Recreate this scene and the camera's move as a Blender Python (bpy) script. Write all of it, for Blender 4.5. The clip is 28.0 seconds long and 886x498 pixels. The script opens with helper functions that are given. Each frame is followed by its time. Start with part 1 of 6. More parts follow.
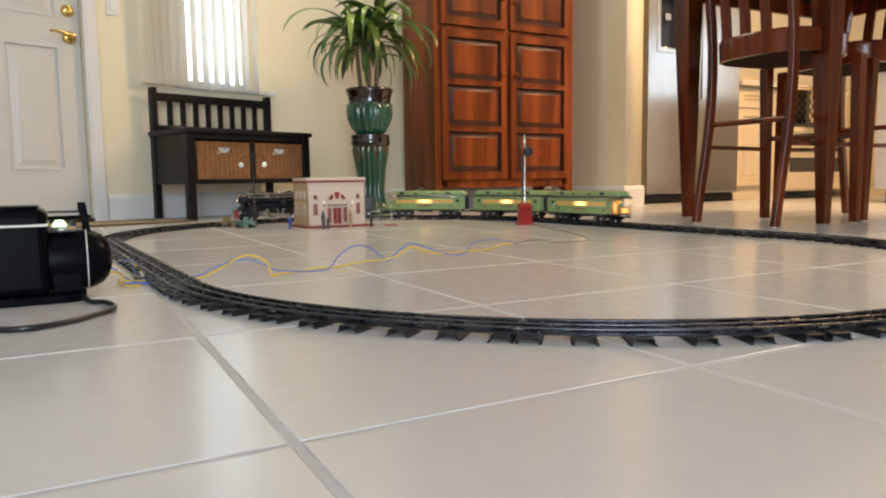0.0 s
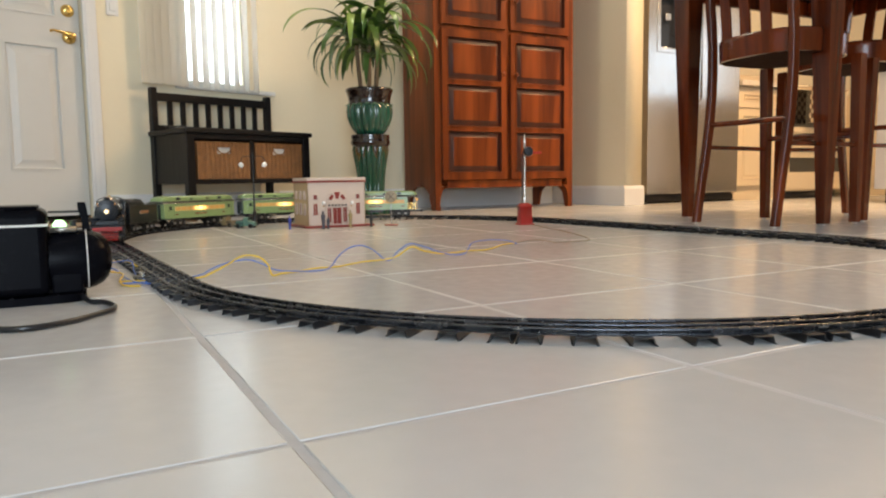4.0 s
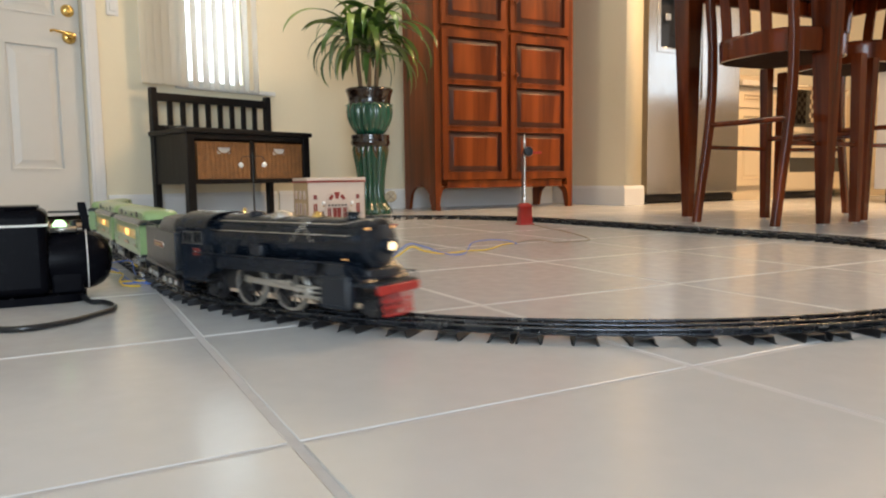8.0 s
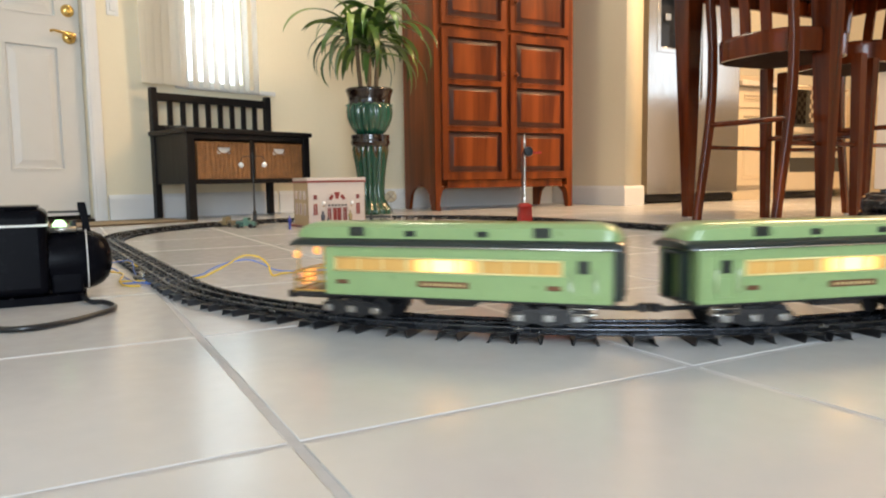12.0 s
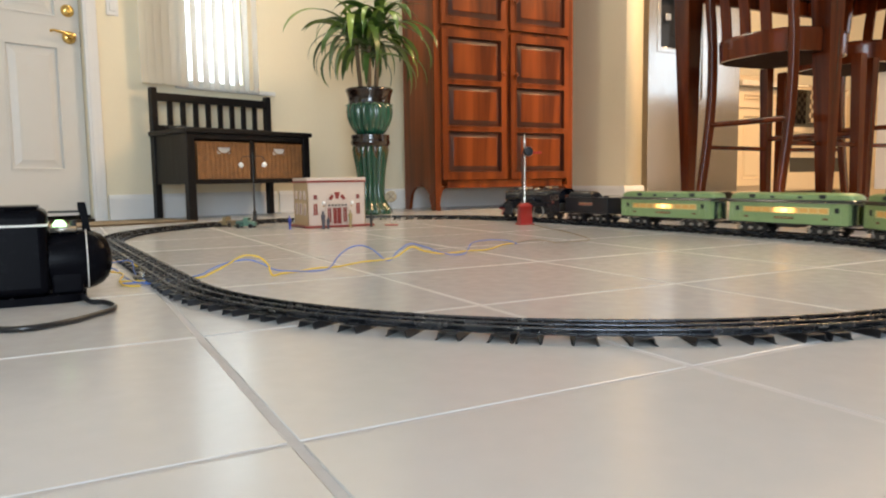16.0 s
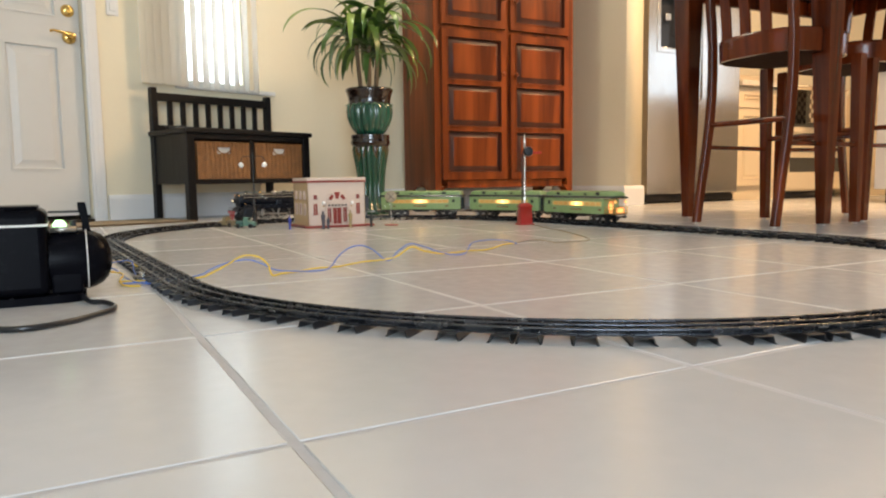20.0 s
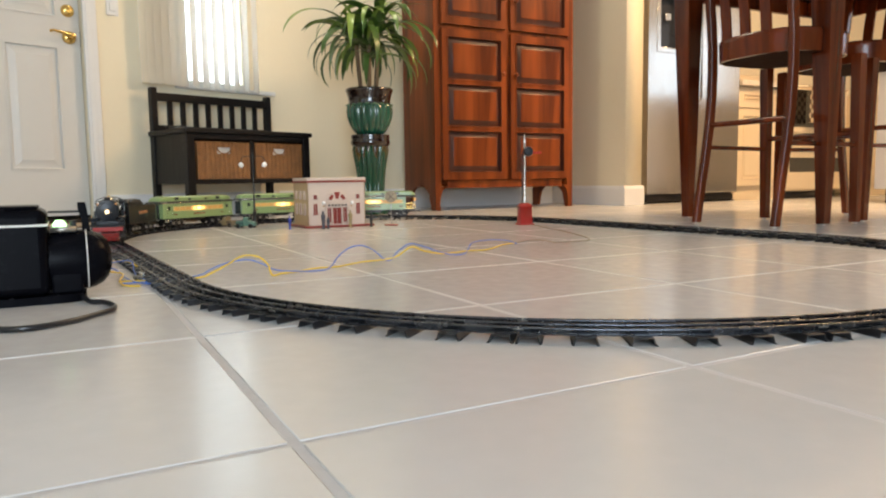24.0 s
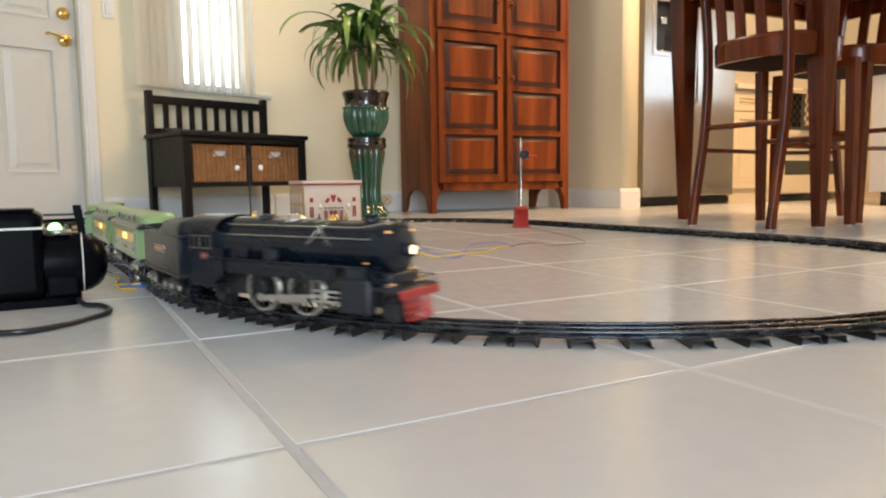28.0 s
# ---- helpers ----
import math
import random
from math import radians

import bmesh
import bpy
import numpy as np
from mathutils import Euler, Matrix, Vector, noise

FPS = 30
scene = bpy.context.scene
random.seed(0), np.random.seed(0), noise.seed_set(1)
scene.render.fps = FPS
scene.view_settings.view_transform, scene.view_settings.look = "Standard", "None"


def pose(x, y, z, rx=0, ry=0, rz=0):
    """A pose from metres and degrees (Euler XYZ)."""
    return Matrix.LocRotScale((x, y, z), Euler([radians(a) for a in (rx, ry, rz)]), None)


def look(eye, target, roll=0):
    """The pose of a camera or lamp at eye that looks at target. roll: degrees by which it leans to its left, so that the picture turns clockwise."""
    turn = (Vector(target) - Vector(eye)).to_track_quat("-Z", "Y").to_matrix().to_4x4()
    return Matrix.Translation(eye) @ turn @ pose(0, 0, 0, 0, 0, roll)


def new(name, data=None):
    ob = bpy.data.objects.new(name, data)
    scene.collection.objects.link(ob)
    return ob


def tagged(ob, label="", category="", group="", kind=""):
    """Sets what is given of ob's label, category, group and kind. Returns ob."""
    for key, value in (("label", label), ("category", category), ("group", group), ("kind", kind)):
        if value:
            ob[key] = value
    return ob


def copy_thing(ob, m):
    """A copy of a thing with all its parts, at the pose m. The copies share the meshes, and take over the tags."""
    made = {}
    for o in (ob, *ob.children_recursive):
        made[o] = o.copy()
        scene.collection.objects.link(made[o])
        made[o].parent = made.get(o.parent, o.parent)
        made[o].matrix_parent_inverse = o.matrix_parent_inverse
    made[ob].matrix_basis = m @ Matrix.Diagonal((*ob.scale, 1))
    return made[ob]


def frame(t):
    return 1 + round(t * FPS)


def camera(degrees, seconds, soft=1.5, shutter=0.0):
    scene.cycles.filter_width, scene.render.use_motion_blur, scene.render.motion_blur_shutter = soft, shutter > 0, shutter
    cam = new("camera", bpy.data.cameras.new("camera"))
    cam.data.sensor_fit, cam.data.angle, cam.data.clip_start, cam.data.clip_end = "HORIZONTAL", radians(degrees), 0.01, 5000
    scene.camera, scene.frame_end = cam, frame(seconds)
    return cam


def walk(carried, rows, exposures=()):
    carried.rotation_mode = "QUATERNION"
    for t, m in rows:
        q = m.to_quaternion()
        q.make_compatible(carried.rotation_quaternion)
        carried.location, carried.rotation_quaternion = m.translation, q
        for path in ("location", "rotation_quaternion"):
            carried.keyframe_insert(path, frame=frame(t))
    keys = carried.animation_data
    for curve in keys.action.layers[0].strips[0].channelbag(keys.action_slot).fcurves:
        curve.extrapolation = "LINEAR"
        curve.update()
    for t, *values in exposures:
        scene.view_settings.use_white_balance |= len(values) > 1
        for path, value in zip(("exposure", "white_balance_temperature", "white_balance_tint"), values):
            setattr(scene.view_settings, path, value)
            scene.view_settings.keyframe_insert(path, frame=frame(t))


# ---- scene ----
EYE = (0.0, 0.0, 0.189)
PITCH, ROLL, LENS = 5.623, -0.775, 64.5
cam = camera(LENS, 28.0, soft=2.1, shutter=0.6)


def aim(dx, dy):
    """The camera's pose when the view drifts by small angles: dx to the left, dy downwards, in thousandths."""
    yaw, tilt = dx / 1242.0, dy / 1242.0 - math.tan(radians(PITCH))
    return look(EYE, (EYE[0] - yaw, EYE[1] + 1.0, EYE[2] + tilt), ROLL)


DRIFT = [(0, 0, 0), (19.5, 0, 0), (20, 0, 0), (20.5, 0, 0.7), (21, -3, 3), (21.5, -1.3, 0), (22.5, -1.1, 0), (23.5, -1, -0.2),
         (24, 0, 0), (24.5, 2, -1.5), (25, 1, -1.5), (25.5, 0.7, -2), (26, 0.5, -1.3), (26.5, -1.5, 0.2), (27, -1.5, -0.2),
         (27.5, -4.5, 3), (28, -6.5, 5)]
EXPOSE = [(0, -0.42), (8.2, -0.42), (9.2, -0.13), (10.6, -0.13), (12.0, -0.21), (14.0, -0.28), (28, -0.28)]
walk(cam, [(t, aim(dx, dy)) for t, dx, dy in DRIFT], EXPOSE)

# ---- plan: tile axes U (right and away) and V (left and away), and the slanted entrance wall ----
U, V = Vector((0.8807, 0.4737)), Vector((-0.4737, 0.8807))
TURN = math.degrees(math.atan2(U.y, U.x))
DOOR_TURN = 47.0
E = Vector((math.cos(radians(DOOR_TURN)), math.sin(radians(DOOR_TURN))))
N = Vector((E.y, -E.x))
WALL0 = Vector((-1.577, 3.834))


def uv(u, v, z=0.0):
    p = U * u + V * v
    return Vector((p.x, p.y, z))


def at_uv(u, v, z=0.0, rz=0.0):
    p = uv(u, v)
    return pose(p.x, p.y, z, 0, 0, TURN + rz)


def at_wall(s, off=0.0, z=0.0, rz=0.0):
    """A pose on the entrance wall: s along it, off into the room."""
    p = WALL0 + E * s + N * off
    return pose(p.x, p.y, z, 0, 0, DOOR_TURN + rz)


# ---- light ----
world = bpy.data.worlds.new("world")
scene.world = world
world.use_nodes = True
wn = world.node_tree.nodes
sky = wn.new("ShaderNodeTexSky")
sky.sky_type, sky.sun_disc = "NISHITA", False
sky.sun_elevation, sky.sun_rotation = radians(50), radians(200)
wn["Background"].inputs["Strength"].default_value = 0.12
world.node_tree.links.new(sky.outputs[0], wn["Background"].inputs["Color"])


def area_lamp(name, m, sx, sy, power, color):
    d = bpy.data.lights.new(name, "AREA")
    d.shape, d.size, d.size_y, d.energy, d.color = "RECTANGLE", sx, sy, power, color
    ob = new(name, d)
    ob.matrix_world = m
    return ob


# daylight through the glazed doors behind the viewer, the window by the entrance, the ceiling light of the kitchen, and
# added fills over entry and table
area_lamp("patio_daylight", look(uv(-1.1, -3.35, 1.2), uv(-0.3, 0, 1.05)), 1.8, 2.2, 216, (0.735, 0.865, 1.0))
area_lamp("side_daylight", look(uv(-2.5, 0.6, 1.4), uv(0, 0.6, 0.8)), 2.4, 1.5, 2, (0.92, 0.96, 1.0))
area_lamp("sink_window_daylight", look(uv(7.16, 0.45, 1.62), uv(5.0, 0.45, 1.5)), 1.65, 0.92, 14, (0.72, 0.85, 1.0))
area_lamp("kitchen_lamp", look(uv(4.15, 1.9, 2.66), uv(4.3, 2.2, 0)), 1.2, 0.6, 155, (1.0, 0.63, 0.33))
# unseen fill added over the entry to brighten the back wall
area_lamp("entry_lamp", look(uv(1.35, 3.45, 2.66), uv(1.35, 3.6, 0)), 0.4, 0.4, 20, (1.0, 0.88, 0.68))
# unseen fill added above the table to warm the wall beside the cabinet
area_lamp("dining_lamp", look(uv(2.95, 1.95, 2.66), uv(2.95, 1.95, 0)), 0.5, 0.5, 28, (1.0, 0.64, 0.30))

# ---- materials ----


def mat(name, color, rough=0.5, metal=0.0, vary=0.12, scale=30.0, bump=0.0, bscale=None, coat=0.0, coarse=3.0, spec=0.5, emit=None, power=0.0,
        stretch=None, rvary=0.1, coat_rough=0.1):
    """A procedural surface: colour varied at two scales, roughness varied, and fine relief."""
    m = bpy.data.materials.new(name)
    m.use_nodes = True
    nt = m.node_tree
    nd, lk = nt.nodes, nt.links
    b = nd["Principled BSDF"]
    b.inputs["Metallic"].default_value = metal
    b.inputs["Specular IOR Level"].default_value = spec
    b.inputs["Coat Weight"].default_value = coat
    b.inputs["Coat Roughness"].default_value = coat_rough
    tc = nd.new("ShaderNodeTexCoord")
    mp = nd.new("ShaderNodeMapping")
    lk.new(tc.outputs["Object"], mp.inputs["Vector"])
    if stretch:
        mp.inputs["Scale"].default_value = stretch
    fine, wide = nd.new("ShaderNodeTexNoise"), nd.new("ShaderNodeTexNoise")
    fine.inputs["Scale"].default_value, fine.inputs["Detail"].default_value = scale, 5.0
    wide.inputs["Scale"].default_value, wide.inputs["Detail"].default_value = coarse, 3.0
    for n in (fine, wide):
        lk.new(mp.outputs[0], n.inputs["Vector"])
    mx = nd.new("ShaderNodeMath")
    mx.operation = "ADD"
    lk.new(fine.outputs["Fac"], mx.inputs[0])
    lk.new(wide.outputs["Fac"], mx.inputs[1])
    rnd = nd.new("ShaderNodeObjectInfo")
    mr = nd.new("ShaderNodeMath")
    mr.operation = "MULTIPLY_ADD"
    lk.new(rnd.outputs["Random"], mr.inputs[0])
    mr.inputs[1].default_value = 0.25
    lk.new(mx.outputs[0], mr.inputs[2])
    ramp = nd.new("ShaderNodeMapRange")
    ramp.inputs["From Min"].default_value, ramp.inputs["From Max"].default_value = 0.6, 1.65
    ramp.inputs["To Min"].default_value, ramp.inputs["To Max"].default_value = 1 - vary, 1 + vary
    lk.new(mr.outputs[0], ramp.inputs["Value"])
    mul = nd.new("ShaderNodeVectorMath")
    mul.operation = "SCALE"
    mul.inputs[0].default_value = color
    lk.new(ramp.outputs[0], mul.inputs["Scale"])
    lk.new(mul.outputs[0], b.inputs["Base Color"])
    rr = nd.new("ShaderNodeMapRange")
    rr.inputs["From Min"].default_value, rr.inputs["From Max"].default_value = 0.3, 0.7
    rr.inputs["To Min"].default_value, rr.inputs["To Max"].default_value = max(0.02, rough * (1 - rvary)), min(1, rough * (1 + rvary))
    lk.new(fine.outputs["Fac"], rr.inputs["Value"])
    lk.new(rr.outputs[0], b.inputs["Roughness"])
    if bump:
        bn = nd.new("ShaderNodeBump")
        bn.inputs["Strength"].default_value, bn.inputs["Distance"].default_value = 1.0, bump
        src = fine
        if bscale:
            src = nd.new("ShaderNodeTexNoise")
            src.inputs["Scale"].default_value, src.inputs["Detail"].default_value = bscale, 4.0
            lk.new(mp.outputs[0], src.inputs["Vector"])
        lk.new(src.outputs["Fac"], bn.inputs["Height"])
        lk.new(bn.outputs[0], b.inputs["Normal"])
    if emit:
        b.inputs["Emission Color"].default_value = (*emit, 1)
        b.inputs["Emission Strength"].default_value = power
    return m


def wood(name, dark, light, rough=0.3, coat=0.4, grain=9.0):
    """Stained wood: rings stretched along the local z axis, with pores."""
    m = mat(name, light, rough, vary=0.1, scale=60, bump=0.0004, coat=coat, stretch=(1, 1, 0.08))
    nt = m.node_tree
    nd, lk = nt.nodes, nt.links
    b = nd["Principled BSDF"]
    mp = next(n for n in nd if n.bl_idname == "ShaderNodeMapping")
    wv = nd.new("ShaderNodeTexNoise")
    wv.inputs["Scale"].default_value, wv.inputs["Detail"].default_value, wv.inputs["Distortion"].default_value = grain, 6.0, 1.2
    lk.new(mp.outputs[0], wv.inputs["Vector"])
    cr = nd.new("ShaderNodeValToRGB")
    cr.color_ramp.elements[0].position, cr.color_ramp.elements[0].color = 0.32, (*dark, 1)
    cr.color_ramp.elements[1].position, cr.color_ramp.elements[1].color = 0.66, (*light, 1)
    lk.new(wv.outputs["Fac"], cr.inputs["Fac"])
    lk.new(cr.outputs[0], b.inputs["Base Color"])
    return m


M_TILE = mat("ceramic_tile", (0.548, 0.551, 0.549), 0.205, vary=0.032, scale=34, coarse=3.5, spec=0.6, rvary=0.18)
M_GROUT = mat("grout", (0.45, 0.45, 0.455), 0.85, vary=0.12, scale=70, bump=0.0006)
M_WALL = mat("wall_paint", (0.77, 0.695, 0.52), 0.75, vary=0.025, scale=40, bump=0.0005, bscale=90)
M_WHITE = mat("white_paint", (0.72, 0.72, 0.71), 0.4, vary=0.025, scale=20, bump=0.0001)
M_DOOR = mat("door_paint", (0.61, 0.60, 0.565), 0.42, vary=0.025, scale=20, bump=0.0001)
M_CEIL = mat("ceiling_paint", (0.82, 0.80, 0.76), 0.9, vary=0.03, scale=60, bump=0.001)
M_CHERRY = wood("cherry_wood", (0.050, 0.0080, 0.0016), (0.245, 0.056, 0.0112), 0.32, 0.04, 8)
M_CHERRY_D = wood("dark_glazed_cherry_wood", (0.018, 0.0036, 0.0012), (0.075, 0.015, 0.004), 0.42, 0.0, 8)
M_CHAIR = wood("mahogany_wood", (0.034, 0.0050, 0.0012), (0.150, 0.0250, 0.0045), 0.17, 0.0, 11)
M_CHAIR.node_tree.nodes["Principled BSDF"].inputs["Specular IOR Level"].default_value = 0.34
M_CHERRY.node_tree.nodes["Principled BSDF"].inputs["Specular IOR Level"].default_value = 0.26
M_BLACKWOOD = mat("black_lacquer", (0.005, 0.0045, 0.005), 0.42, spec=0.25, vary=0.25, scale=40, bump=0.0002, stretch=(1, 1, 0.2))
M_RAIL = mat("tinplate_rail", (0.062, 0.066, 0.076), 0.24, metal=0.9, vary=0.3, scale=60, coarse=14, rvary=0.4)
M_TIE = mat("black_tie_enamel", (0.013, 0.013, 0.0145), 0.34, vary=0.4, scale=90, bump=0.0001)
M_CHROME = mat("nickel", (0.62, 0.60, 0.56), 0.25, metal=1.0, vary=0.1, scale=60)
M_BRASS = mat("brass", (0.75, 0.52, 0.18), 0.2, metal=1.0, vary=0.1, scale=60)
M_STEEL = mat("stainless_steel", (0.60, 0.57, 0.53), 0.22, metal=0.9, vary=0.05, scale=40, stretch=(1, 1, 0.15), rvary=0.2)
M_BLACKPL = mat("black_plastic", (0.012, 0.012, 0.013), 0.3, vary=0.2, scale=60)

# ---- mesh tools ----


def box(bm, x0, x1, y0, y1, z0, z1, bev=0.0, seg=1):
    r = bmesh.ops.create_cube(bm, size=1.0)
    for v in r["verts"]:
        v.co = Vector((x0 + (v.co.x + 0.5) * (x1 - x0), y0 + (v.co.y + 0.5) * (y1 - y0), z0 + (v.co.z + 0.5) * (z1 - z0)))
    if bev:
        es = list({e for v in r["verts"] for e in v.link_edges})
        bmesh.ops.bevel(bm, geom=es, offset=bev, segments=seg, affect="EDGES", profile=0.5)
    return bm


def lathe(bm, prof, seg=24, origin=(0, 0, 0), axis="z", flute=None):
    """Turn the profile [(radius, height)...] round an axis; flute = (count, depth) presses ribs into it."""
    rings = []
    for r, z in prof:
        ring = []
        for i in range(seg):
            a = 2 * math.pi * i / seg
            rr = r
            if flute and r > 0.0005:
                rr = r - flute[1] * (0.5 - 0.5 * math.cos(a * flute[0])) ** 2
            c, s = rr * math.cos(a), rr * math.sin(a)
            p = {"z": (c, s, z), "x": (z, c, s), "y": (c, z, -s)}[axis]
            ring.append(bm.verts.new(Vector(p) + Vector(origin)))
        rings.append(ring)
    for a, b in zip(rings, rings[1:]):
        for i in range(seg):
            j = (i + 1) % seg
            bm.faces.new((a[i], a[j], b[j], b[i]))
    for ring, flip in ((rings[0], True), (rings[-1], False)):
        bm.faces.new(ring[::-1] if flip else ring)
    return bm


def tube(bm, pts, r, seg=8, flat=1.0, taper=None):
    """A round bar along points; taper gives a radius factor for each."""
    pts = [Vector(p) for p in pts]
    rings = []
    up = Vector((0, 0, 1))
    for i, p in enumerate(pts):
        d = (pts[min(i + 1, len(pts) - 1)] - pts[max(i - 1, 0)]).normalized()
        side = d.cross(up)
        if side.length < 0.05:
            side = d.cross(Vector((1, 0, 0)))
        side.normalize()
        nrm = side.cross(d)
        k = taper[i] if taper else 1.0
        rings.append([bm.verts.new(p + side * (r * k * math.cos(2 * math.pi * j / seg)) + nrm * (r * k * flat * math.sin(2 * math.pi * j / seg)))
                      for j in range(seg)])
    for a, b in zip(rings, rings[1:]):
        for j in range(seg):
            k = (j + 1) % seg
            bm.faces.new((a[j], a[k], b[k], b[j]))
    bm.faces.new(rings[0][::-1])
    bm.faces.new(rings[-1])
    return bm


def prism(bm, poly, a, b, plane="xz"):
    """Extrude a polygon drawn in a plane from a to b across it."""
    def p3(p, t):
        return {"xz": (p[0], t, p[1]), "yz": (t, p[0], p[1]), "xy": (p[0], p[1], t)}[plane]
    lo = [bm.verts.new(p3(p, a)) for p in poly]
    hi = [bm.verts.new(p3(p, b)) for p in poly]
    n = len(poly)
    for i in range(n):
        j = (i + 1) % n
        bm.faces.new((lo[i], lo[j], hi[j], hi[i]))
    bm.faces.new(lo[::-1])
    bm.faces.new(hi)
    return bm


def annulus(bm, r0, r1, y0, y1, seg=28, cx=0.0, cz=0.0):
    loops = []
    for r, y in ((r0, y0), (r1, y0), (r1, y1), (r0, y1)):
        loops.append([bm.verts.new((cx + r * math.cos(2 * math.pi * i / seg), y, cz + r * math.sin(2 * math.pi * i / seg))) for i in range(seg)])
    for a, b in zip(loops, loops[1:] + loops[:1]):
        for i in range(seg):
            j = (i + 1) % seg
            bm.faces.new((a[i], a[j], b[j], b[i]))
    return bm


def loft(bm, sections):
    rings = [[bm.verts.new(p) for p in s] for s in sections]
    n = len(rings[0])
    for a, b in zip(rings, rings[1:]):
        for i in range(n):
            j = (i + 1) % n
            bm.faces.new((a[i], a[j], b[j], b[i]))
    bm.faces.new(rings[0][::-1])
    bm.faces.new(rings[-1])
    return bm


def framed_slab(bm, w, z0, z1, y0, y1, holes, x0=0.0):
    """A slab on x x0..w with rectangular holes (x0, x1, z0, z1), in one piece."""
    xs = sorted({x0, w, *[h[0] for h in holes], *[h[1] for h in holes]})
    zs = sorted({z0, z1, *[max(z0, h[2]) for h in holes], *[min(z1, h[3]) for h in holes]})
    known = {}

    def vert(i, k, y):
        if (i, k, y) not in known:
            known[(i, k, y)] = bm.verts.new((xs[i], y, zs[k]))
        return known[(i, k, y)]

    def solid(i, k):
        if not (0 <= i < len(xs) - 1 and 0 <= k < len(zs) - 1):
            return False
        mx, mz = (xs[i] + xs[i + 1]) / 2, (zs[k] + zs[k + 1]) / 2
        return not any(h[0] < mx < h[1] and h[2] < mz < h[3] for h in holes)
    for i in range(len(xs) - 1):
        for k in range(len(zs) - 1):
            if not solid(i, k):
                continue
            for y in (y0, y1):
                bm.faces.new([vert(i, k, y), vert(i + 1, k, y), vert(i + 1, k + 1, y), vert(i, k + 1, y)])
            for di, dk, a, b in ((-1, 0, (i, k), (i, k + 1)), (1, 0, (i + 1, k), (i + 1, k + 1)), (0, -1, (i, k), (i + 1, k)), (0, 1, (i, k + 1), (i + 1, k + 1))):
                if not solid(i + di, k + dk):
                    bm.faces.new([vert(*a, y0), vert(*b, y0), vert(*b, y1), vert(*a, y1)])
    return bm


def mesh_of(bm, name, material, smooth=True):
    bmesh.ops.recalc_face_normals(bm, faces=bm.faces[:])
    # broad flats between bevels stay flat, the bevels round off
    for f in bm.faces:
        area = f.calc_area()
        f.smooth = smooth and not (len(f.verts) >= 4 and all(
            len(e.link_faces) != 2 or (e.calc_face_angle(0.0) > 0.12 and area > 1.6 * min(g.calc_area() for g in e.link_faces)) for e in f.edges))
    for e in bm.edges:
        e.smooth = len(e.link_faces) == 2 and e.calc_face_angle(0.0) < radians(62)
    me = bpy.data.meshes.new(name)
    bm.to_mesh(me)
    bm.free()
    for m in (material if isinstance(material, (list, tuple)) else [material]):
        me.materials.append(m)
    return me


def part(name, bm, material, parent=None, label="", m=None, smooth=True):
    ob = new(name, mesh_of(bm, name, material, smooth))
    if parent:
        ob.parent = parent
    if m is not None:
        ob.matrix_basis = m
    return tagged(ob, label)


def share(ob, m, parent=None):
    """Another object on the same mesh."""
    o = new(ob.name.split(".")[0], ob.data)
    o.parent = parent or ob.parent
    o.matrix_basis = m
    if "label" in ob:
        o["label"] = ob["label"]
    return o


def thing(name, m, label, category, group="", kind=""):
    ob = new(name)
    ob.empty_display_size = 0.05
    ob.matrix_world = m
    return tagged(ob, label, category, group, kind)


def B(*a, **k):
    return box(bmesh.new(), *a, **k)


def structure(name, bm, material, label, m=None):
    ob = part(name, bm, material, None, label, m)
    return tagged(ob, label, "structure", "", "structure")


# ---- the room ----
BACK_V, CEIL = 4.37, 2.75
CORNER = uv(1.164, BACK_V)
bm = bmesh.new()
box(bm, -4.5, 7.5, -4.5, 5.5, -0.12, -0.0009)
floor = structure("floor", bm, M_GROUT, "grey grout bed under pale ceramic floor tiles", at_uv(0, 0))
bm = bmesh.new()
box(bm, -4.5, 7.5, -4.5, 5.5, CEIL, CEIL + 0.12)
structure("ceiling", bm, M_CEIL, "plain off-white painted ceiling", at_uv(0, 0))


def wall_run(name, m, length, gaps, label, height=CEIL, thick=0.12, material=None):
    """A wall along local x from 0, its room face on y = 0, with rectangular openings (x0, x1, z0, z1)."""
    bm = framed_slab(bmesh.new(), length, 0, height, 0, thick, gaps)
    return structure(name, bm, material or M_WALL, label, m)


# entrance wall: local x from s = -3.2; door and window openings
DOOR_S, WIN_S = (-1.232, -0.312), (0.19, 0.788)
wall_run("wall_entrance", at_wall(-3.2), 3.2 + 0.80, [(3.2 + DOOR_S[0], 3.2 + DOOR_S[1], 0, 2.05), (3.2 + WIN_S[0], 3.2 + WIN_S[1], 0.74, 2.1)],
         "warm cream painted wall with the entrance door")
wall_run("wall_back", at_uv(1.0, BACK_V), 2.40, [], "warm cream painted wall behind the cabinet")
bm = B(0, 0.146, 0, 0.92, 0, CEIL)
structure("wall_stub", bm, M_WALL, "cream painted end of a wall beside the kitchen", at_uv(3.316, 3.58))
wall_run("wall_kitchen", at_uv(3.462, 4.5), 4.03, [], "cream painted kitchen wall")
wall_run("wall_east", at_uv(7.2, 4.5, 0, -90), 8.2, [(3.2, 4.9, 1.15, 2.1)], "cream painted kitchen side wall with a window")
wall_run("wall_rear", at_uv(7.2, -3.5, 0, 180), 10.0, [(5.6, 9.2, 0.05, 2.3)], "cream painted wall with glazed patio doors")
wall_run("wall_west", at_uv(-2.65, -3.5, 0, 90), 6.7, [(2.9, 5.3, 0.7, 2.15)], "cream painted wall with a wide window")

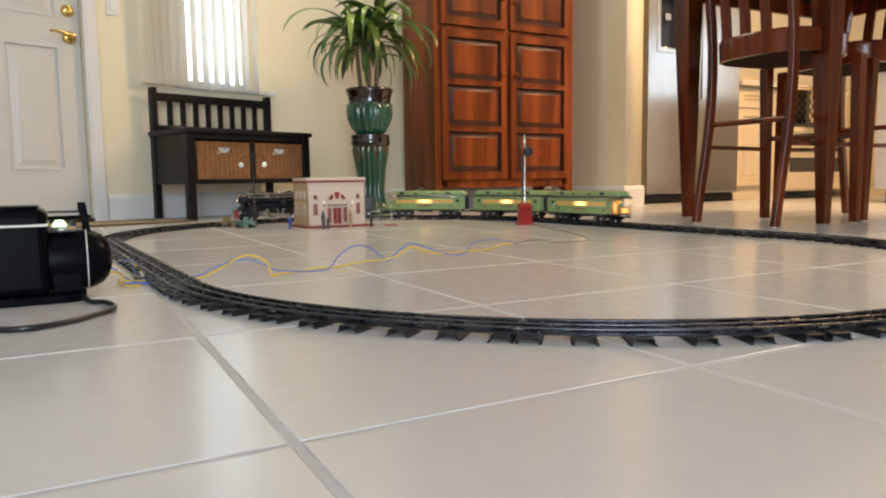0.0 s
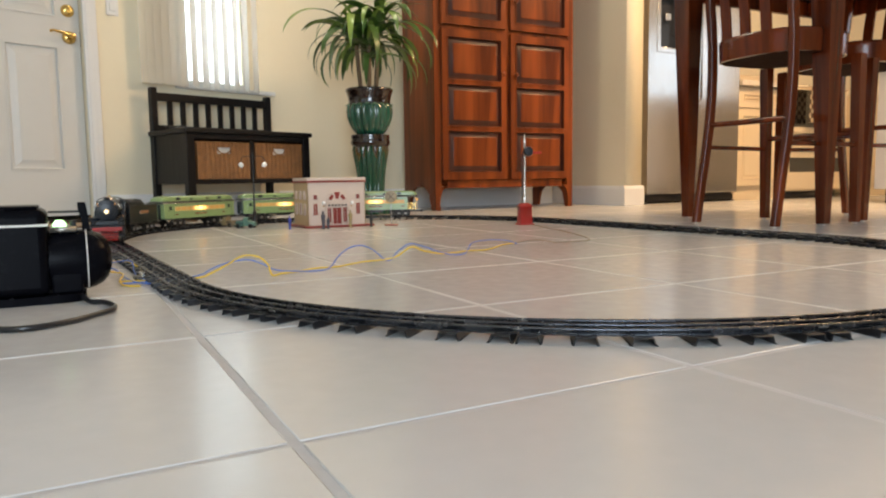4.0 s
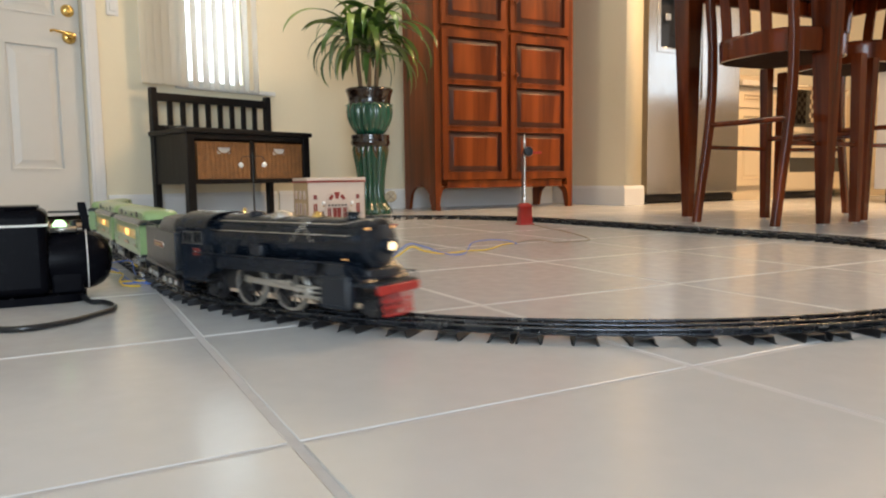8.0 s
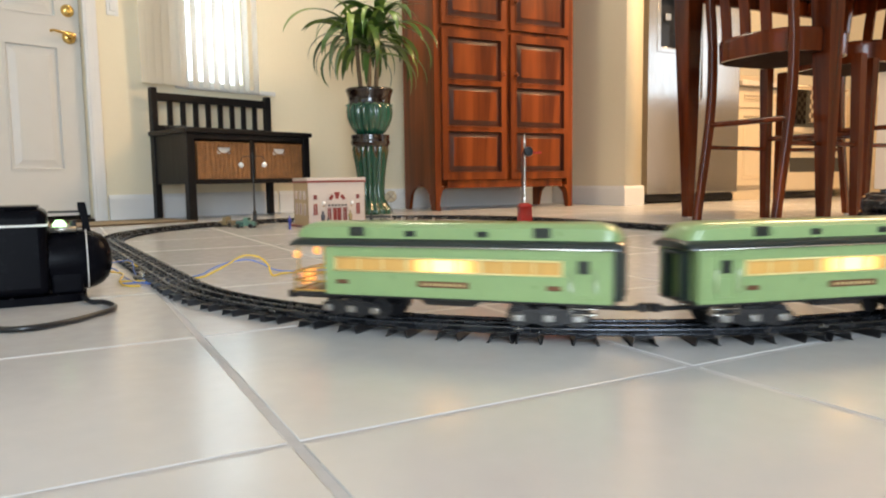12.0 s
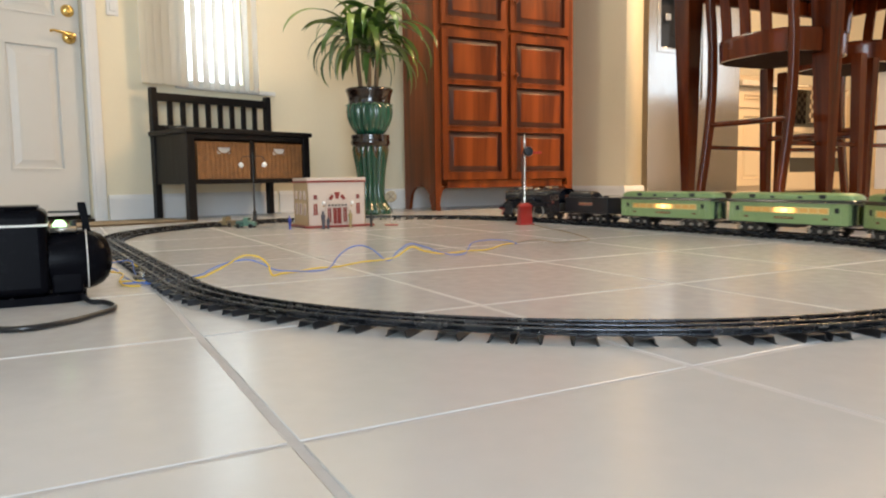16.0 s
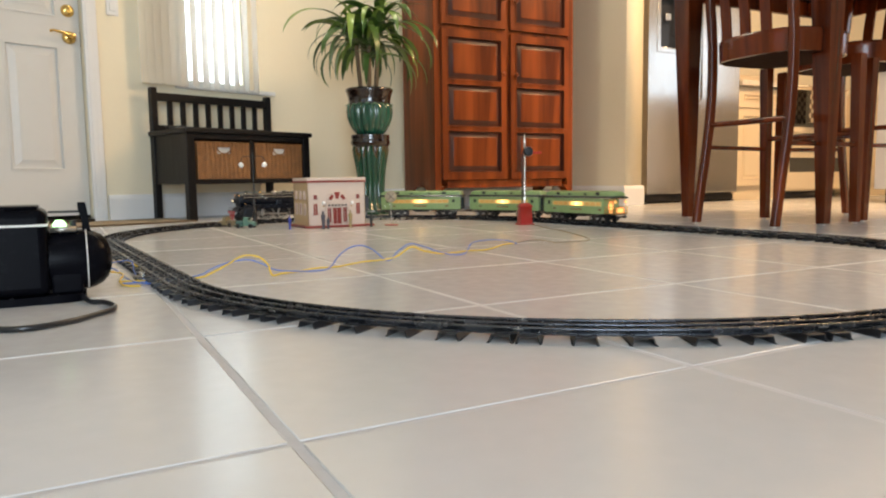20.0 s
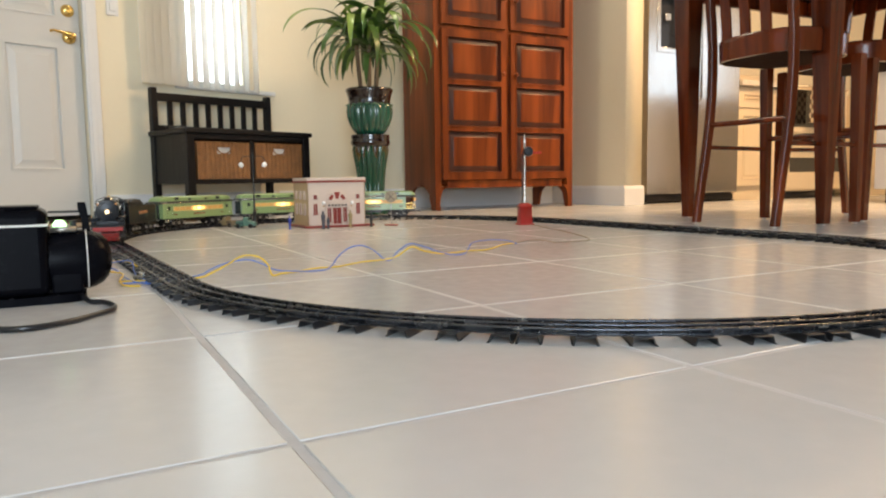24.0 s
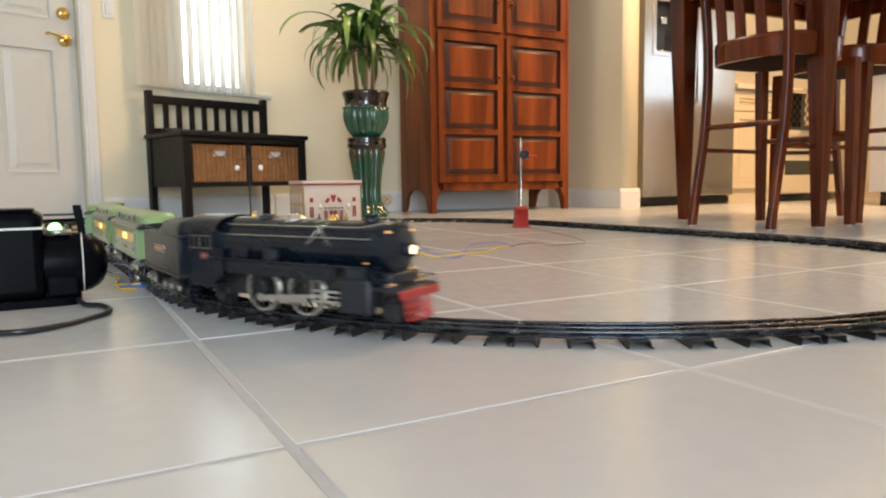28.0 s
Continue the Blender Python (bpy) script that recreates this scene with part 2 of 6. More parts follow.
# ---- trim ----
M_BLIND = mat("vinyl_blind", (0.76, 0.71, 0.60), 0.5, vary=0.04, scale=30, stretch=(1, 1, 0.1))
_nd, _lk = M_BLIND.node_tree.nodes, M_BLIND.node_tree.links
_tr = _nd.new("ShaderNodeBsdfTranslucent")
_tr.inputs["Color"].default_value = (0.95, 0.96, 0.97, 1)
_ms = _nd.new("ShaderNodeMixShader")
_ms.inputs["Fac"].default_value = 0.68
_lk.new(_nd["Principled BSDF"].outputs[0], _ms.inputs[1])
_lk.new(_tr.outputs[0], _ms.inputs[2])
_lk.new(_ms.outputs[0], next(n for n in _nd if n.bl_idname == "ShaderNodeOutputMaterial").inputs["Surface"])
M_GLASS = mat("window_glass", (0.95, 0.97, 0.97), 0.03, vary=0.0)
M_GLASS.node_tree.nodes["Principled BSDF"].inputs["Transmission Weight"].default_value = 1.0
M_OUT = mat("bright_daylight", (0.8, 0.85, 0.9), 1.0, vary=0.0, emit=(0.84, 0.93, 1.0), power=4.2)
M_BRONZE = mat("dark_bronze", (0.03, 0.025, 0.02), 0.45, metal=0.6, vary=0.2)
M_MAT = mat("tan_sisal", (0.30, 0.24, 0.16), 0.95, vary=0.25, scale=160, bump=0.001, coarse=12)
M_MAT_EDGE = mat("brown_mat_binding", (0.10, 0.07, 0.04), 0.9, vary=0.2, scale=120, bump=0.0006)


def baseboard(m, length):
    bm = bmesh.new()
    prism(bm, [(0.0, 0.0), (-0.015, 0.0), (-0.015, 0.112), (-0.011, 0.122), (-0.007, 0.132), (0.0, 0.134)], 0, length, "yz")
    return structure("baseboard", bm, M_WHITE, "white painted moulded baseboard", m)


baseboard(at_wall(DOOR_S[1] + 0.078, 0.0), 0.80 - DOOR_S[1] - 0.09)
baseboard(at_wall(-3.2, 0.0), 3.2 + DOOR_S[0] - 0.078)
baseboard(at_uv(1.19, BACK_V), 2.11)
baseboard(at_uv(3.316, 4.355, 0, -90), 0.775)
baseboard(at_uv(3.301, 3.58), 0.176)
baseboard(at_uv(3.462, 3.58, 0, 90), 0.10)

# door casing
for s0, s1, z0, z1 in ((DOOR_S[0] - 0.066, DOOR_S[0], 0, 2.126), (DOOR_S[1], DOOR_S[1] + 0.066, 0, 2.126), (DOOR_S[0], DOOR_S[1], 2.05, 2.126)):
    bm = bmesh.new()
    box(bm, s0, s1, -0.017, 0.0, z0, z1, 0.004, 2)
    if s1 - s0 < 0.1:
        box(bm, s0 + 0.012, s1 - 0.03, -0.021, -0.016, z0, z1, 0.002)
    structure("door_casing", bm, M_WHITE, "white painted door casing", at_wall(0))


def raised_panel(bm, x0, x1, z0, z1, y, depth=0.010, inset=0.035, lip=0.012, glaze=False):
    """A pressed panel: moulded lip, sunk groove and a bevelled raised field, facing -y."""
    def ring(d, yy):
        return [bm.verts.new((x0 + d, yy, z0 + d)), bm.verts.new((x1 - d, yy, z0 + d)), bm.verts.new((x1 - d, yy, z1 - d)), bm.verts.new((x0 + d, yy, z1 - d))]
    steps = [(0, y + 0.001), (0, y - 0.004), (lip * 0.6, y - 0.004), (lip, y + depth), (lip + 0.006, y + depth), (lip + inset, y + 0.001), (lip + inset + 0.003, y - 0.001)]
    rings = [ring(d, yy) for d, yy in steps]
    for k, (a, b) in enumerate(zip(rings, rings[1:])):
        for i in range(4):
            j = (i + 1) % 4
            f = bm.faces.new((a[i], a[j], b[j], b[i]))
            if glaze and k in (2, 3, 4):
                f.material_index = 1          # sunk moulding and bevel take the darker wood
    bm.faces.new(rings[-1])
    return bm


def build_door():
    W = DOOR_S[1] - DOOR_S[0] - 0.008
    d = thing("door_1", at_wall(DOOR_S[0] + 0.004, 0.0, 0.0), "white six-panel entrance door, closed, with brass lever", "door", kind="structure")
    cols = ((0.104, 0.345), (W - 0.345, W - 0.104))
    rows = ((0.262, 0.868), (1.01, 1.56), (1.68, 1.93))
    holes = [(a, b, c, e) for a, b in cols for c, e in rows]
    bm = bmesh.new()
    framed_slab(bm, W, 0.035, 2.045, 0.028, 0.068, holes)
    slab = part("door_slab", bm, M_DOOR, d)
    for a, b, c, e in holes:
        bm = bmesh.new()
        raised_panel(bm, a, b, c, e, 0.028)
        part("door_panel", bm, M_DOOR, slab)
    x = W - 0.052
    for z, r in ((1.048, 0.031),):
        bm = bmesh.new()
        lathe(bm, [(0.031, 0.028), (0.031, 0.022), (0.026, 0.014), (0.017, 0.008), (0.001, 0.007)], 24, (x, 0, z), "y")
        dead = part("deadbolt", bm, M_BRASS, d, "polished brass deadbolt thumb turn")
        bm = bmesh.new()
        box(bm, x - 0.004, x + 0.004, -0.012, 0.008, z - 0.014, z + 0.014, 0.003, 2)
        part("thumb_turn", bm, M_BRASS, dead)
    bm = bmesh.new()
    lathe(bm, [(0.032, 0.028), (0.032, 0.022), (0.026, 0.016), (0.013, 0.010), (0.012, -0.022), (0.014, -0.03), (0.001, -0.032)], 24, (x, 0, 0.918), "y")
    rose = part("lever_rose", bm, M_BRASS, d, "polished brass door lever")
    bm = bmesh.new()
    tube(bm, [(x, -0.022, 0.918), (x - 0.03, -0.026, 0.924), (x - 0.06, -0.026, 0.932), (x - 0.085, -0.025, 0.936), (x - 0.103, -0.024, 0.930)], 0.0075, 10, taper=(1.2, 1.1, 0.95, 0.8, 0.9))
    part("lever", bm, M_BRASS, rose)
    bm = bmesh.new()
    box(bm, W + 0.0005, W + 0.003, 0.03, 0.06, 0.88, 0.955)
    part("strike_plate", bm, M_BRONZE, d)
    bm = bmesh.new()
    box(bm, 0, W, 0.032, 0.064, 0.022, 0.036)
    part("door_sweep", bm, M_BRONZE, d, "dark door sweep")
    return d


build_door()
bm = bmesh.new()
box(bm, DOOR_S[0] - 0.0, DOOR_S[1], -0.02, 0.118, 0.0005, 0.016, 0.004)
structure("threshold", bm, M_BRONZE, "dark metal door threshold", at_wall(0))
bm = bmesh.new()
box(bm, DOOR_S[0] - 0.3, DOOR_S[1] + 0.3, 0.125, 0.14, 0, 2.3)
structure("porch_backdrop", bm, M_WALL, "plain wall closing the place behind the door", at_wall(0))

# door mat
mt = thing("door_mat", at_wall(-1.15, 0.48, 0.0), "thin tan woven mat with brown binding on the floor", "mat")
part("weave", B(0, 1.12, 0, 0.34, 0.0005, 0.006, 0.001), M_MAT, mt)
for x0, x1, y0, y1 in ((0, 1.12, -0.018, 0), (0, 1.12, 0.34, 0.358), (-0.018, 0, -0.018, 0.358), (1.12, 1.138, -0.018, 0.358)):
    part("binding", B(x0, x1, y0, y1, 0.0005, 0.0075, 0.001), M_MAT_EDGE, mt)

# light switch
sw = thing("light_switch", at_wall(DOOR_S[1] + 0.152, 0.0, 1.108), "white rocker light switch plate on the wall", "light switch")
part("plate", B(-0.031, 0.031, -0.006, 0, -0.055, 0.055, 0.003, 2), M_WHITE, sw)
part("rocker", B(-0.016, 0.016, -0.010, -0.005, -0.033, 0.033, 0.002, 2), M_WHITE, sw)

# window
wn1 = thing("window_1", at_wall(WIN_S[0], 0, 0), "window beside the door, bright daylight behind it", "window", kind="structure")
WW = WIN_S[1] - WIN_S[0]
for x0, x1, z0, z1 in ((0, 0.035, 0.74, 2.1), (WW - 0.014, WW, 0.74, 2.1), (0.035, WW - 0.014, 0.74, 0.775), (0.035, WW - 0.014, 2.065, 2.1), (0.035, WW - 0.014, 1.40, 1.43)):
    part("window_frame", B(x0, x1, 0.06, 0.10, z0, z1, 0.003), M_WHITE, wn1)
for z0, z1 in ((0.775, 1.40), (1.43, 2.065)):
    g = part("pane", B(0.035, WW - 0.014, 0.078, 0.082, z0, z1), M_GLASS, wn1)
    g.visible_shadow = False
part("window_sill", B(-0.03, WW + 0.010, -0.02, 0.06, 0.715, 0.7395, 0.004, 2), M_WHITE, wn1)
bm = bmesh.new()
box(bm, WIN_S[0] - 0.5, WIN_S[1] + 0.5, 0.6, 0.62, 0.2, 2.6)
bd = structure("window_backdrop", bm, M_OUT, "plain bright daylight outside the window", at_wall(0))

bl = thing("vertical_blind", at_wall(0, 0, 0), "white vertical vinyl blind, slats drawn across the window", "blind")
part("head_rail", B(-0.05, 0.68, -0.085, -0.03, 2.16, 2.20, 0.003), M_WHITE, bl)
slat = None
for k in range(13):
    # stacked and closed beside the opening, turned half open across it
    closed = k < 5
    x = -0.012 + 0.042 * k if closed else 0.196 + 0.0645 * (k - 5)
    m = pose(min(x, 0.655), -0.046, 0, 0, 0, (18 if closed else 38) + random.uniform(-3, 3))
    if slat is None:
        bm = bmesh.new()
        w, zb, zt = 0.0435, 0.722, 2.16
        pts = [(-w, 0), (-w * 0.5, -0.0042), (0, -0.0056), (w * 0.5, -0.0042), (w, 0)]
        prism(bm, pts + [(x, y + 0.0012) for x, y in reversed(pts)], zb, zt, "xy")
        slat = part("slat", bm, M_BLIND, bl, m=m)
    else:
        share(slat, m, bl)

# ---- bench with baskets ----
M_WICKER = mat("wicker", (0.23, 0.105, 0.036), 0.7, vary=0.35, scale=70, coarse=20)


def weave(m, sx, sz):
    """Basket weave relief."""
    nd, lk = m.node_tree.nodes, m.node_tree.links
    tc = nd.new("ShaderNodeTexCoord")
    w1, w2 = nd.new("ShaderNodeTexWave"), nd.new("ShaderNodeTexWave")
    w1.bands_direction, w2.bands_direction = "X", "Z"
    w1.inputs["Scale"].default_value, w2.inputs["Scale"].default_value = sx, sz
    mx = nd.new("ShaderNodeMath")
    mx.operation = "MULTIPLY"
    for w in (w1, w2):
        w.inputs["Distortion"].default_value = 1.5
        lk.new(tc.outputs["Object"], w.inputs["Vector"])
    lk.new(w1.outputs["Fac"], mx.inputs[0])
    lk.new(w2.outputs["Fac"], mx.inputs[1])
    b = nd.new("ShaderNodeBump")
    b.inputs["Distance"].default_value = 0.006
    lk.new(mx.outputs[0], b.inputs["Height"])
    lk.new(b.outputs[0], nd["Principled BSDF"].inputs["Normal"])


weave(M_WICKER, 12, 26)
M_LINEN = mat("pale_liner", (0.72, 0.70, 0.66), 0.9, vary=0.06, scale=90, bump=0.0005)


def build_bench():
    L, D = 0.742, 0.40
    b = thing("storage_bench", at_wall(-0.02, 0.05, 0), "black slatted-back storage bench with two baskets below the seat", "bench")
    post = lambda x0, x1, y0, y1, z0, z1: B(x0, x1, y0, y1, z0, z1, 0.003, 2)
    for x in (0, L - 0.042):
        part("back_post", post(x, x + 0.033, -0.04, 0.0, 0, 0.697), M_BLACKWOOD, b)
        part("front_leg", post(x, x + 0.042, -D, -D + 0.042, 0, 0.44), M_BLACKWOOD, b)
        part("side_panel", B(x + 0.008, x + 0.034, -D + 0.042, -0.04, 0.185, 0.44), M_BLACKWOOD, b)
    part("seat", B(-0.012, L + 0.012, -D - 0.012, -0.002, 0.44, 0.464, 0.004, 2), M_BLACKWOOD, b)
    part("bottom_shelf", B(0.034, L - 0.034, -D + 0.004, -0.03, 0.185, 0.208, 0.002), M_BLACKWOOD, b)
    part("front_rail", B(0.042, L - 0.042, -D + 0.006, -D + 0.028, 0.412, 0.44, 0.002), M_BLACKWOOD, b)
    part("divider", B(L / 2 - 0.014, L / 2 + 0.014, -D + 0.006, -0.03, 0.208, 0.412, 0.002), M_BLACKWOOD, b)
    part("back_board", B(0.034, L - 0.034, -0.028, -0.018, 0.208, 0.44), M_BLACKWOOD, b)
    part("top_rail", B(0.033, L - 0.042, -0.034, -0.008, 0.628, 0.672, 0.003, 2), M_BLACKWOOD, b)
    part("lower_rail", B(0.033, L - 0.042, -0.034, -0.008, 0.462, 0.500, 0.003, 2), M_BLACKWOOD, b)
    n = 8
    for k in range(n):
        x = 0.033 + (L - 0.070) * (k + 1) / (n + 1)
        part("back_slat", B(x - 0.014, x + 0.014, -0.028, -0.013, 0.498, 0.642, 0.002), M_BLACKWOOD, b)
    return b


build_bench()
cl = thing("dark_bundle", at_wall(0.055, 0.22, 0.4645), "small dark cloth bundle lying on the bench seat", "cloth")
bm = bmesh.new()
lathe(bm, [(0.001, -0.065), (0.020, -0.058), (0.026, -0.02), (0.021, 0.03), (0.016, 0.06), (0.001, 0.068)], 14, (0, 0, 0), "x")
for v in bm.verts:
    v.co.z = max(0.0, 0.010 + v.co.z * 0.75 + 0.004 * math.sin(60 * v.co.x))
part("folds", bm, M_BLACKWOOD, cl)
for x0 in (0.05, 0.385):
    bk = thing("basket", at_wall(x0 - 0.012, 0.05, 0.209), "brown wicker storage basket with a cut-out handle in the bench", "basket", "baskets in the bench")
    w, d, h = 0.298, 0.32, 0.185
    y0 = -0.392
    bm = bmesh.new()
    framed_slab(bm, w, 0, h, y0, y0 + 0.012, [(w / 2 - 0.04, w / 2 + 0.04, h - 0.055, h - 0.022)])
    box(bm, 0, 0.012, y0 + 0.012, y0 + d, 0, h)
    box(bm, w - 0.012, w, y0 + 0.012, y0 + d, 0, h)
    box(bm, 0.012, w - 0.012, y0 + d - 0.012, y0 + d, 0, h)
    box(bm, 0.012, w - 0.012, y0 + 0.012, y0 + d - 0.012, 0, 0.01)
    part("woven_body", bm, M_WICKER, bk)
    bm = bmesh.new()
    tube(bm, [(0, y0 + 0.004, h), (w, y0 + 0.004, h), (w - 0.004, y0 + d, h), (0.004, y0 + d, h), (0, y0 + 0.004, h)], 0.0075, 8)
    part("rim", bm, M_WICKER, bk)
    bm = bmesh.new()
    tube(bm, [(w / 2 + 0.04 * math.cos(a), y0 - 0.001, h - 0.022 - 0.033 * math.sin(a)) for a in [math.pi * i / 10 for i in range(11)]], 0.0035, 6)
    part("handle_edge", bm, M_WICKER, bk)
    part("liner", B(w / 2 - 0.06, w / 2 + 0.06, y0 + 0.016, y0 + 0.020, h - 0.075, h - 0.005), M_LINEN, bk, "pale cloth liner")

# ---- cherry cabinet ----
def build_cabinet():
    W, D, Z0, ZT = 1.05, 0.43, 0.145, 2.12
    c = thing("cherry_cabinet", at_uv(1.997, 3.80), "tall cherry wood cabinet with raised-panel doors and bracket feet", "cabinet")
    st = 0.045
    bm = bmesh.new()
    box(bm, st, W - st, 0.025, 0.045, Z0 + 0.05, ZT - 0.03)
    box(bm, 0.012, W - 0.012, D - 0.02, D, Z0, ZT - 0.03)
    box(bm, 0.012, W - 0.012, 0.045, D - 0.02, Z0 + 0.02, Z0 + 0.04)
    part("carcass", bm, M_CHERRY, c)
    for x in (0, W - 0.02):
        bm = bmesh.new()
        # side with an arched foot
        n = 10
        arch = [(0.055 + (D - 0.115) * i / n, 0.0 + 0.152 * math.sin(math.pi * i / n) ** 0.35) for i in range(n + 1)]
        prism(bm, [(0.0, 0.0), *arch, (D, 0.0), (D, ZT - 0.03), (0.0, ZT - 0.03)], x, x + 0.02, "yz")
        part("side", bm, M_CHERRY, c)
    for x in (0.0, W - st):
        bm = bmesh.new()
        flip = x > 0
        prof = [(0.0, 0.0), (0.035, 0.0), (0.032, 0.05), (0.038, 0.09), (0.052, 0.125), (0.085, 0.155), (0.085, Z0), (st, Z0 + 0.002), (st, ZT - 0.03), (0, ZT - 0.03)]
        prism(bm, [((W - px if flip else px), pz) for px, pz in prof], -0.001, 0.024, "xz")
        part("corner_stile", bm, M_CHERRY, c)
    part("base_rail", B(0.085, W - 0.085, 0, 0.024, Z0 - 0.008, Z0 + 0.042, 0.003), M_CHERRY, c)
    part("middle_rail", B(st, W - st, 0, 0.024, 1.096, 1.120, 0.003), M_CHERRY, c)
    part("centre_stile", B(W / 2 - 0.016, W / 2 + 0.016, 0.002, 0.024, Z0 + 0.05, ZT - 0.05, 0.002), M_CHERRY, c)
    bm = bmesh.new()
    prism(bm, [(0.0, ZT - 0.05), (-0.02, ZT - 0.02), (-0.05, ZT), (-0.05, ZT + 0.03), (D, ZT + 0.03), (D, ZT - 0.05)], -0.04, W + 0.04, "yz")
    part("crown", bm, M_CHERRY, c)
    dw = W / 2 - 0.016 - st - 0.004
    for x0 in (st + 0.002, W / 2 + 0.018):
        for z0, z1, rows in ((0.189, 1.094, 3), (1.122, ZT - 0.055, 2)):
            m = pose(x0, -0.001, 0)
            hgt = z1 - z0
            top, bot, mid = 0.042, 0.042, 0.022
            ph = (hgt - top - bot - mid * (rows - 1)) / rows
            holes = [(0.034, dw - 0.034, z0 + bot + k * (ph + mid), z0 + bot + k * (ph + mid) + ph) for k in range(rows)]
            bm = bmesh.new()
            framed_slab(bm, dw, z0, z1, -0.018, 0.003, holes)
            dr = part("door", bm, M_CHERRY, c, m=m)
            for h in holes:
                bm = bmesh.new()
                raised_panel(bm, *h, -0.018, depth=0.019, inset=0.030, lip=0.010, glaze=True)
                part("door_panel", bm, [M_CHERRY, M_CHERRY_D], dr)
            xk = dw - 0.03 if x0 < W / 2 - 0.1 else 0.03
            zk = 0.845 if rows == 3 else 1.30
            bm = bmesh.new()
            lathe(bm, [(0.008, -0.018), (0.006, -0.026), (0.012, -0.034), (0.014, -0.040), (0.009, -0.046), (0.001, -0.047)], 16, (xk, 0, zk), "y")
            part("knob", bm, M_CHERRY, dr, "turned cherry knob")
    return c


build_cabinet()

# ---- plant on its pedestal ----
M_GLAZE = mat("green_majolica_glaze", (0.013, 0.085, 0.050), 0.1, vary=0.45, scale=18, coarse=7, coat=0.8, coat_rough=0.05)
M_GLAZE_B = mat("brown_majolica_glaze", (0.012, 0.004, 0.0025), 0.06, vary=0.4, scale=18, coarse=7, coat=0.8, coat_rough=0.05)
M_GLAZE_DRIP = mat("dripped_majolica_glaze", (0.010, 0.060, 0.032), 0.1, vary=0.45, scale=18, coarse=7, coat=0.8, coat_rough=0.05)
_nd, _lk = M_GLAZE_DRIP.node_tree.nodes, M_GLAZE_DRIP.node_tree.links
_tc, _mp, _no = _nd.new("ShaderNodeTexCoord"), _nd.new("ShaderNodeMapping"), _nd.new("ShaderNodeTexNoise")
_mp.inputs["Scale"].default_value = (1, 1, 0.12)
_no.inputs["Scale"].default_value = 42.0
_sx, _ma, _cr = _nd.new("ShaderNodeSeparateXYZ"), _nd.new("ShaderNodeMath"), _nd.new("ShaderNodeValToRGB")
_ma.operation = "MULTIPLY_ADD"
_ma.inputs[1].default_value = 2.2
_lk.new(_tc.outputs["Object"], _mp.inputs["Vector"])
_lk.new(_mp.outputs[0], _no.inputs["Vector"])
_lk.new(_tc.outputs["Object"], _sx.inputs[0])
_lk.new(_sx.outputs["Z"], _ma.inputs[0])
_lk.new(_no.outputs["Fac"], _ma.inputs[2])
_cr.color_ramp.elements[0].position, _cr.color_ramp.elements[0].color = 0.92, (0.010, 0.060, 0.032, 1)
_cr.color_ramp.elements[1].position, _cr.color_ramp.elements[1].color = 1.0, (0.024, 0.011, 0.003, 1)
_e = _cr.color_ramp.elements.new(0.96)
_e.color = (0.11, 0.060, 0.010, 1)
_dv = _nd.new("ShaderNodeMath")
_dv.operation = "MULTIPLY"
_dv.inputs[1].default_value = 0.72
_lk.new(_ma.outputs[0], _dv.inputs[0])
_lk.new(_dv.outputs[0], _cr.inputs["Fac"])
_lk.new(_cr.outputs[0], _nd["Principled BSDF"].inputs["Base Color"])
M_GLAZE_L = mat("pale_green_glaze", (0.10, 0.20, 0.12), 0.12, vary=0.3, scale=40, coat=0.6, coat_rough=0.05)
M_SOIL = mat("potting_soil", (0.03, 0.02, 0.014), 0.95, vary=0.4, scale=90, bump=0.004)
PX, PY = -0.405, 4.03
ped = thing("plant_pedestal", pose(PX, PY, 0), "green and brown glazed fluted ceramic pedestal", "pedestal")
bm = bmesh.new()
lathe(bm, [(0.115, 0.0), (0.12, 0.012), (0.116, 0.03), (0.100, 0.045), (0.088, 0.07), (0.075, 0.13), (0.079, 0.20), (0.088, 0.27), (0.099, 0.33), (0.104, 0.365), (0.1, 0.385)], 96, flute=(16, 0.010))
part("shaft", bm, M_GLAZE_DRIP, ped, "green glazed shaft with amber drips")
bm = bmesh.new()
lathe(bm, [(0.100, 0.383), (0.109, 0.392), (0.112, 0.410), (0.106, 0.420), (0.110, 0.432), (0.108, 0.446), (0.02, 0.447)], 48)
part("collar", bm, M_GLAZE_B, ped, "brown glazed collar")
pot = thing("jardiniere", pose(PX, PY, 0.447), "green and brown glazed fluted ceramic plant pot on the pedestal", "plant pot")
bm = bmesh.new()
lathe(bm, [(0.060, 0.0), (0.075, 0.004), (0.092, 0.022), (0.113, 0.055), (0.127, 0.095), (0.131, 0.130), (0.128, 0.155), (0.121, 0.168)], 120, flute=(18, 0.011))
part("bowl", bm, M_GLAZE, pot)
bm = bmesh.new()
lathe(bm, [(0.121, 0.166), (0.118, 0.182), (0.121, 0.206), (0.127, 0.226), (0.133, 0.242), (0.134, 0.252), (0.129, 0.256), (0.122, 0.250), (0.116, 0.232), (0.11, 0.225), (0.02, 0.224)], 56)
part("neck", bm, M_GLAZE_B, pot, "brown glazed neck and rim")
for k in range(18):
    a = 2 * math.pi * (k + 0.5) / 18
    bm = bmesh.new()
    lathe(bm, [(0.001, -0.006), (0.010, -0.004), (0.013, 0.0), (0.010, 0.005), (0.001, 0.007)], 10, (0.121 * math.cos(a), 0.121 * math.sin(a), 0.165))
    part("scallop", bm, M_GLAZE_L, pot, "pale green glazed scallop")
bm = bmesh.new()
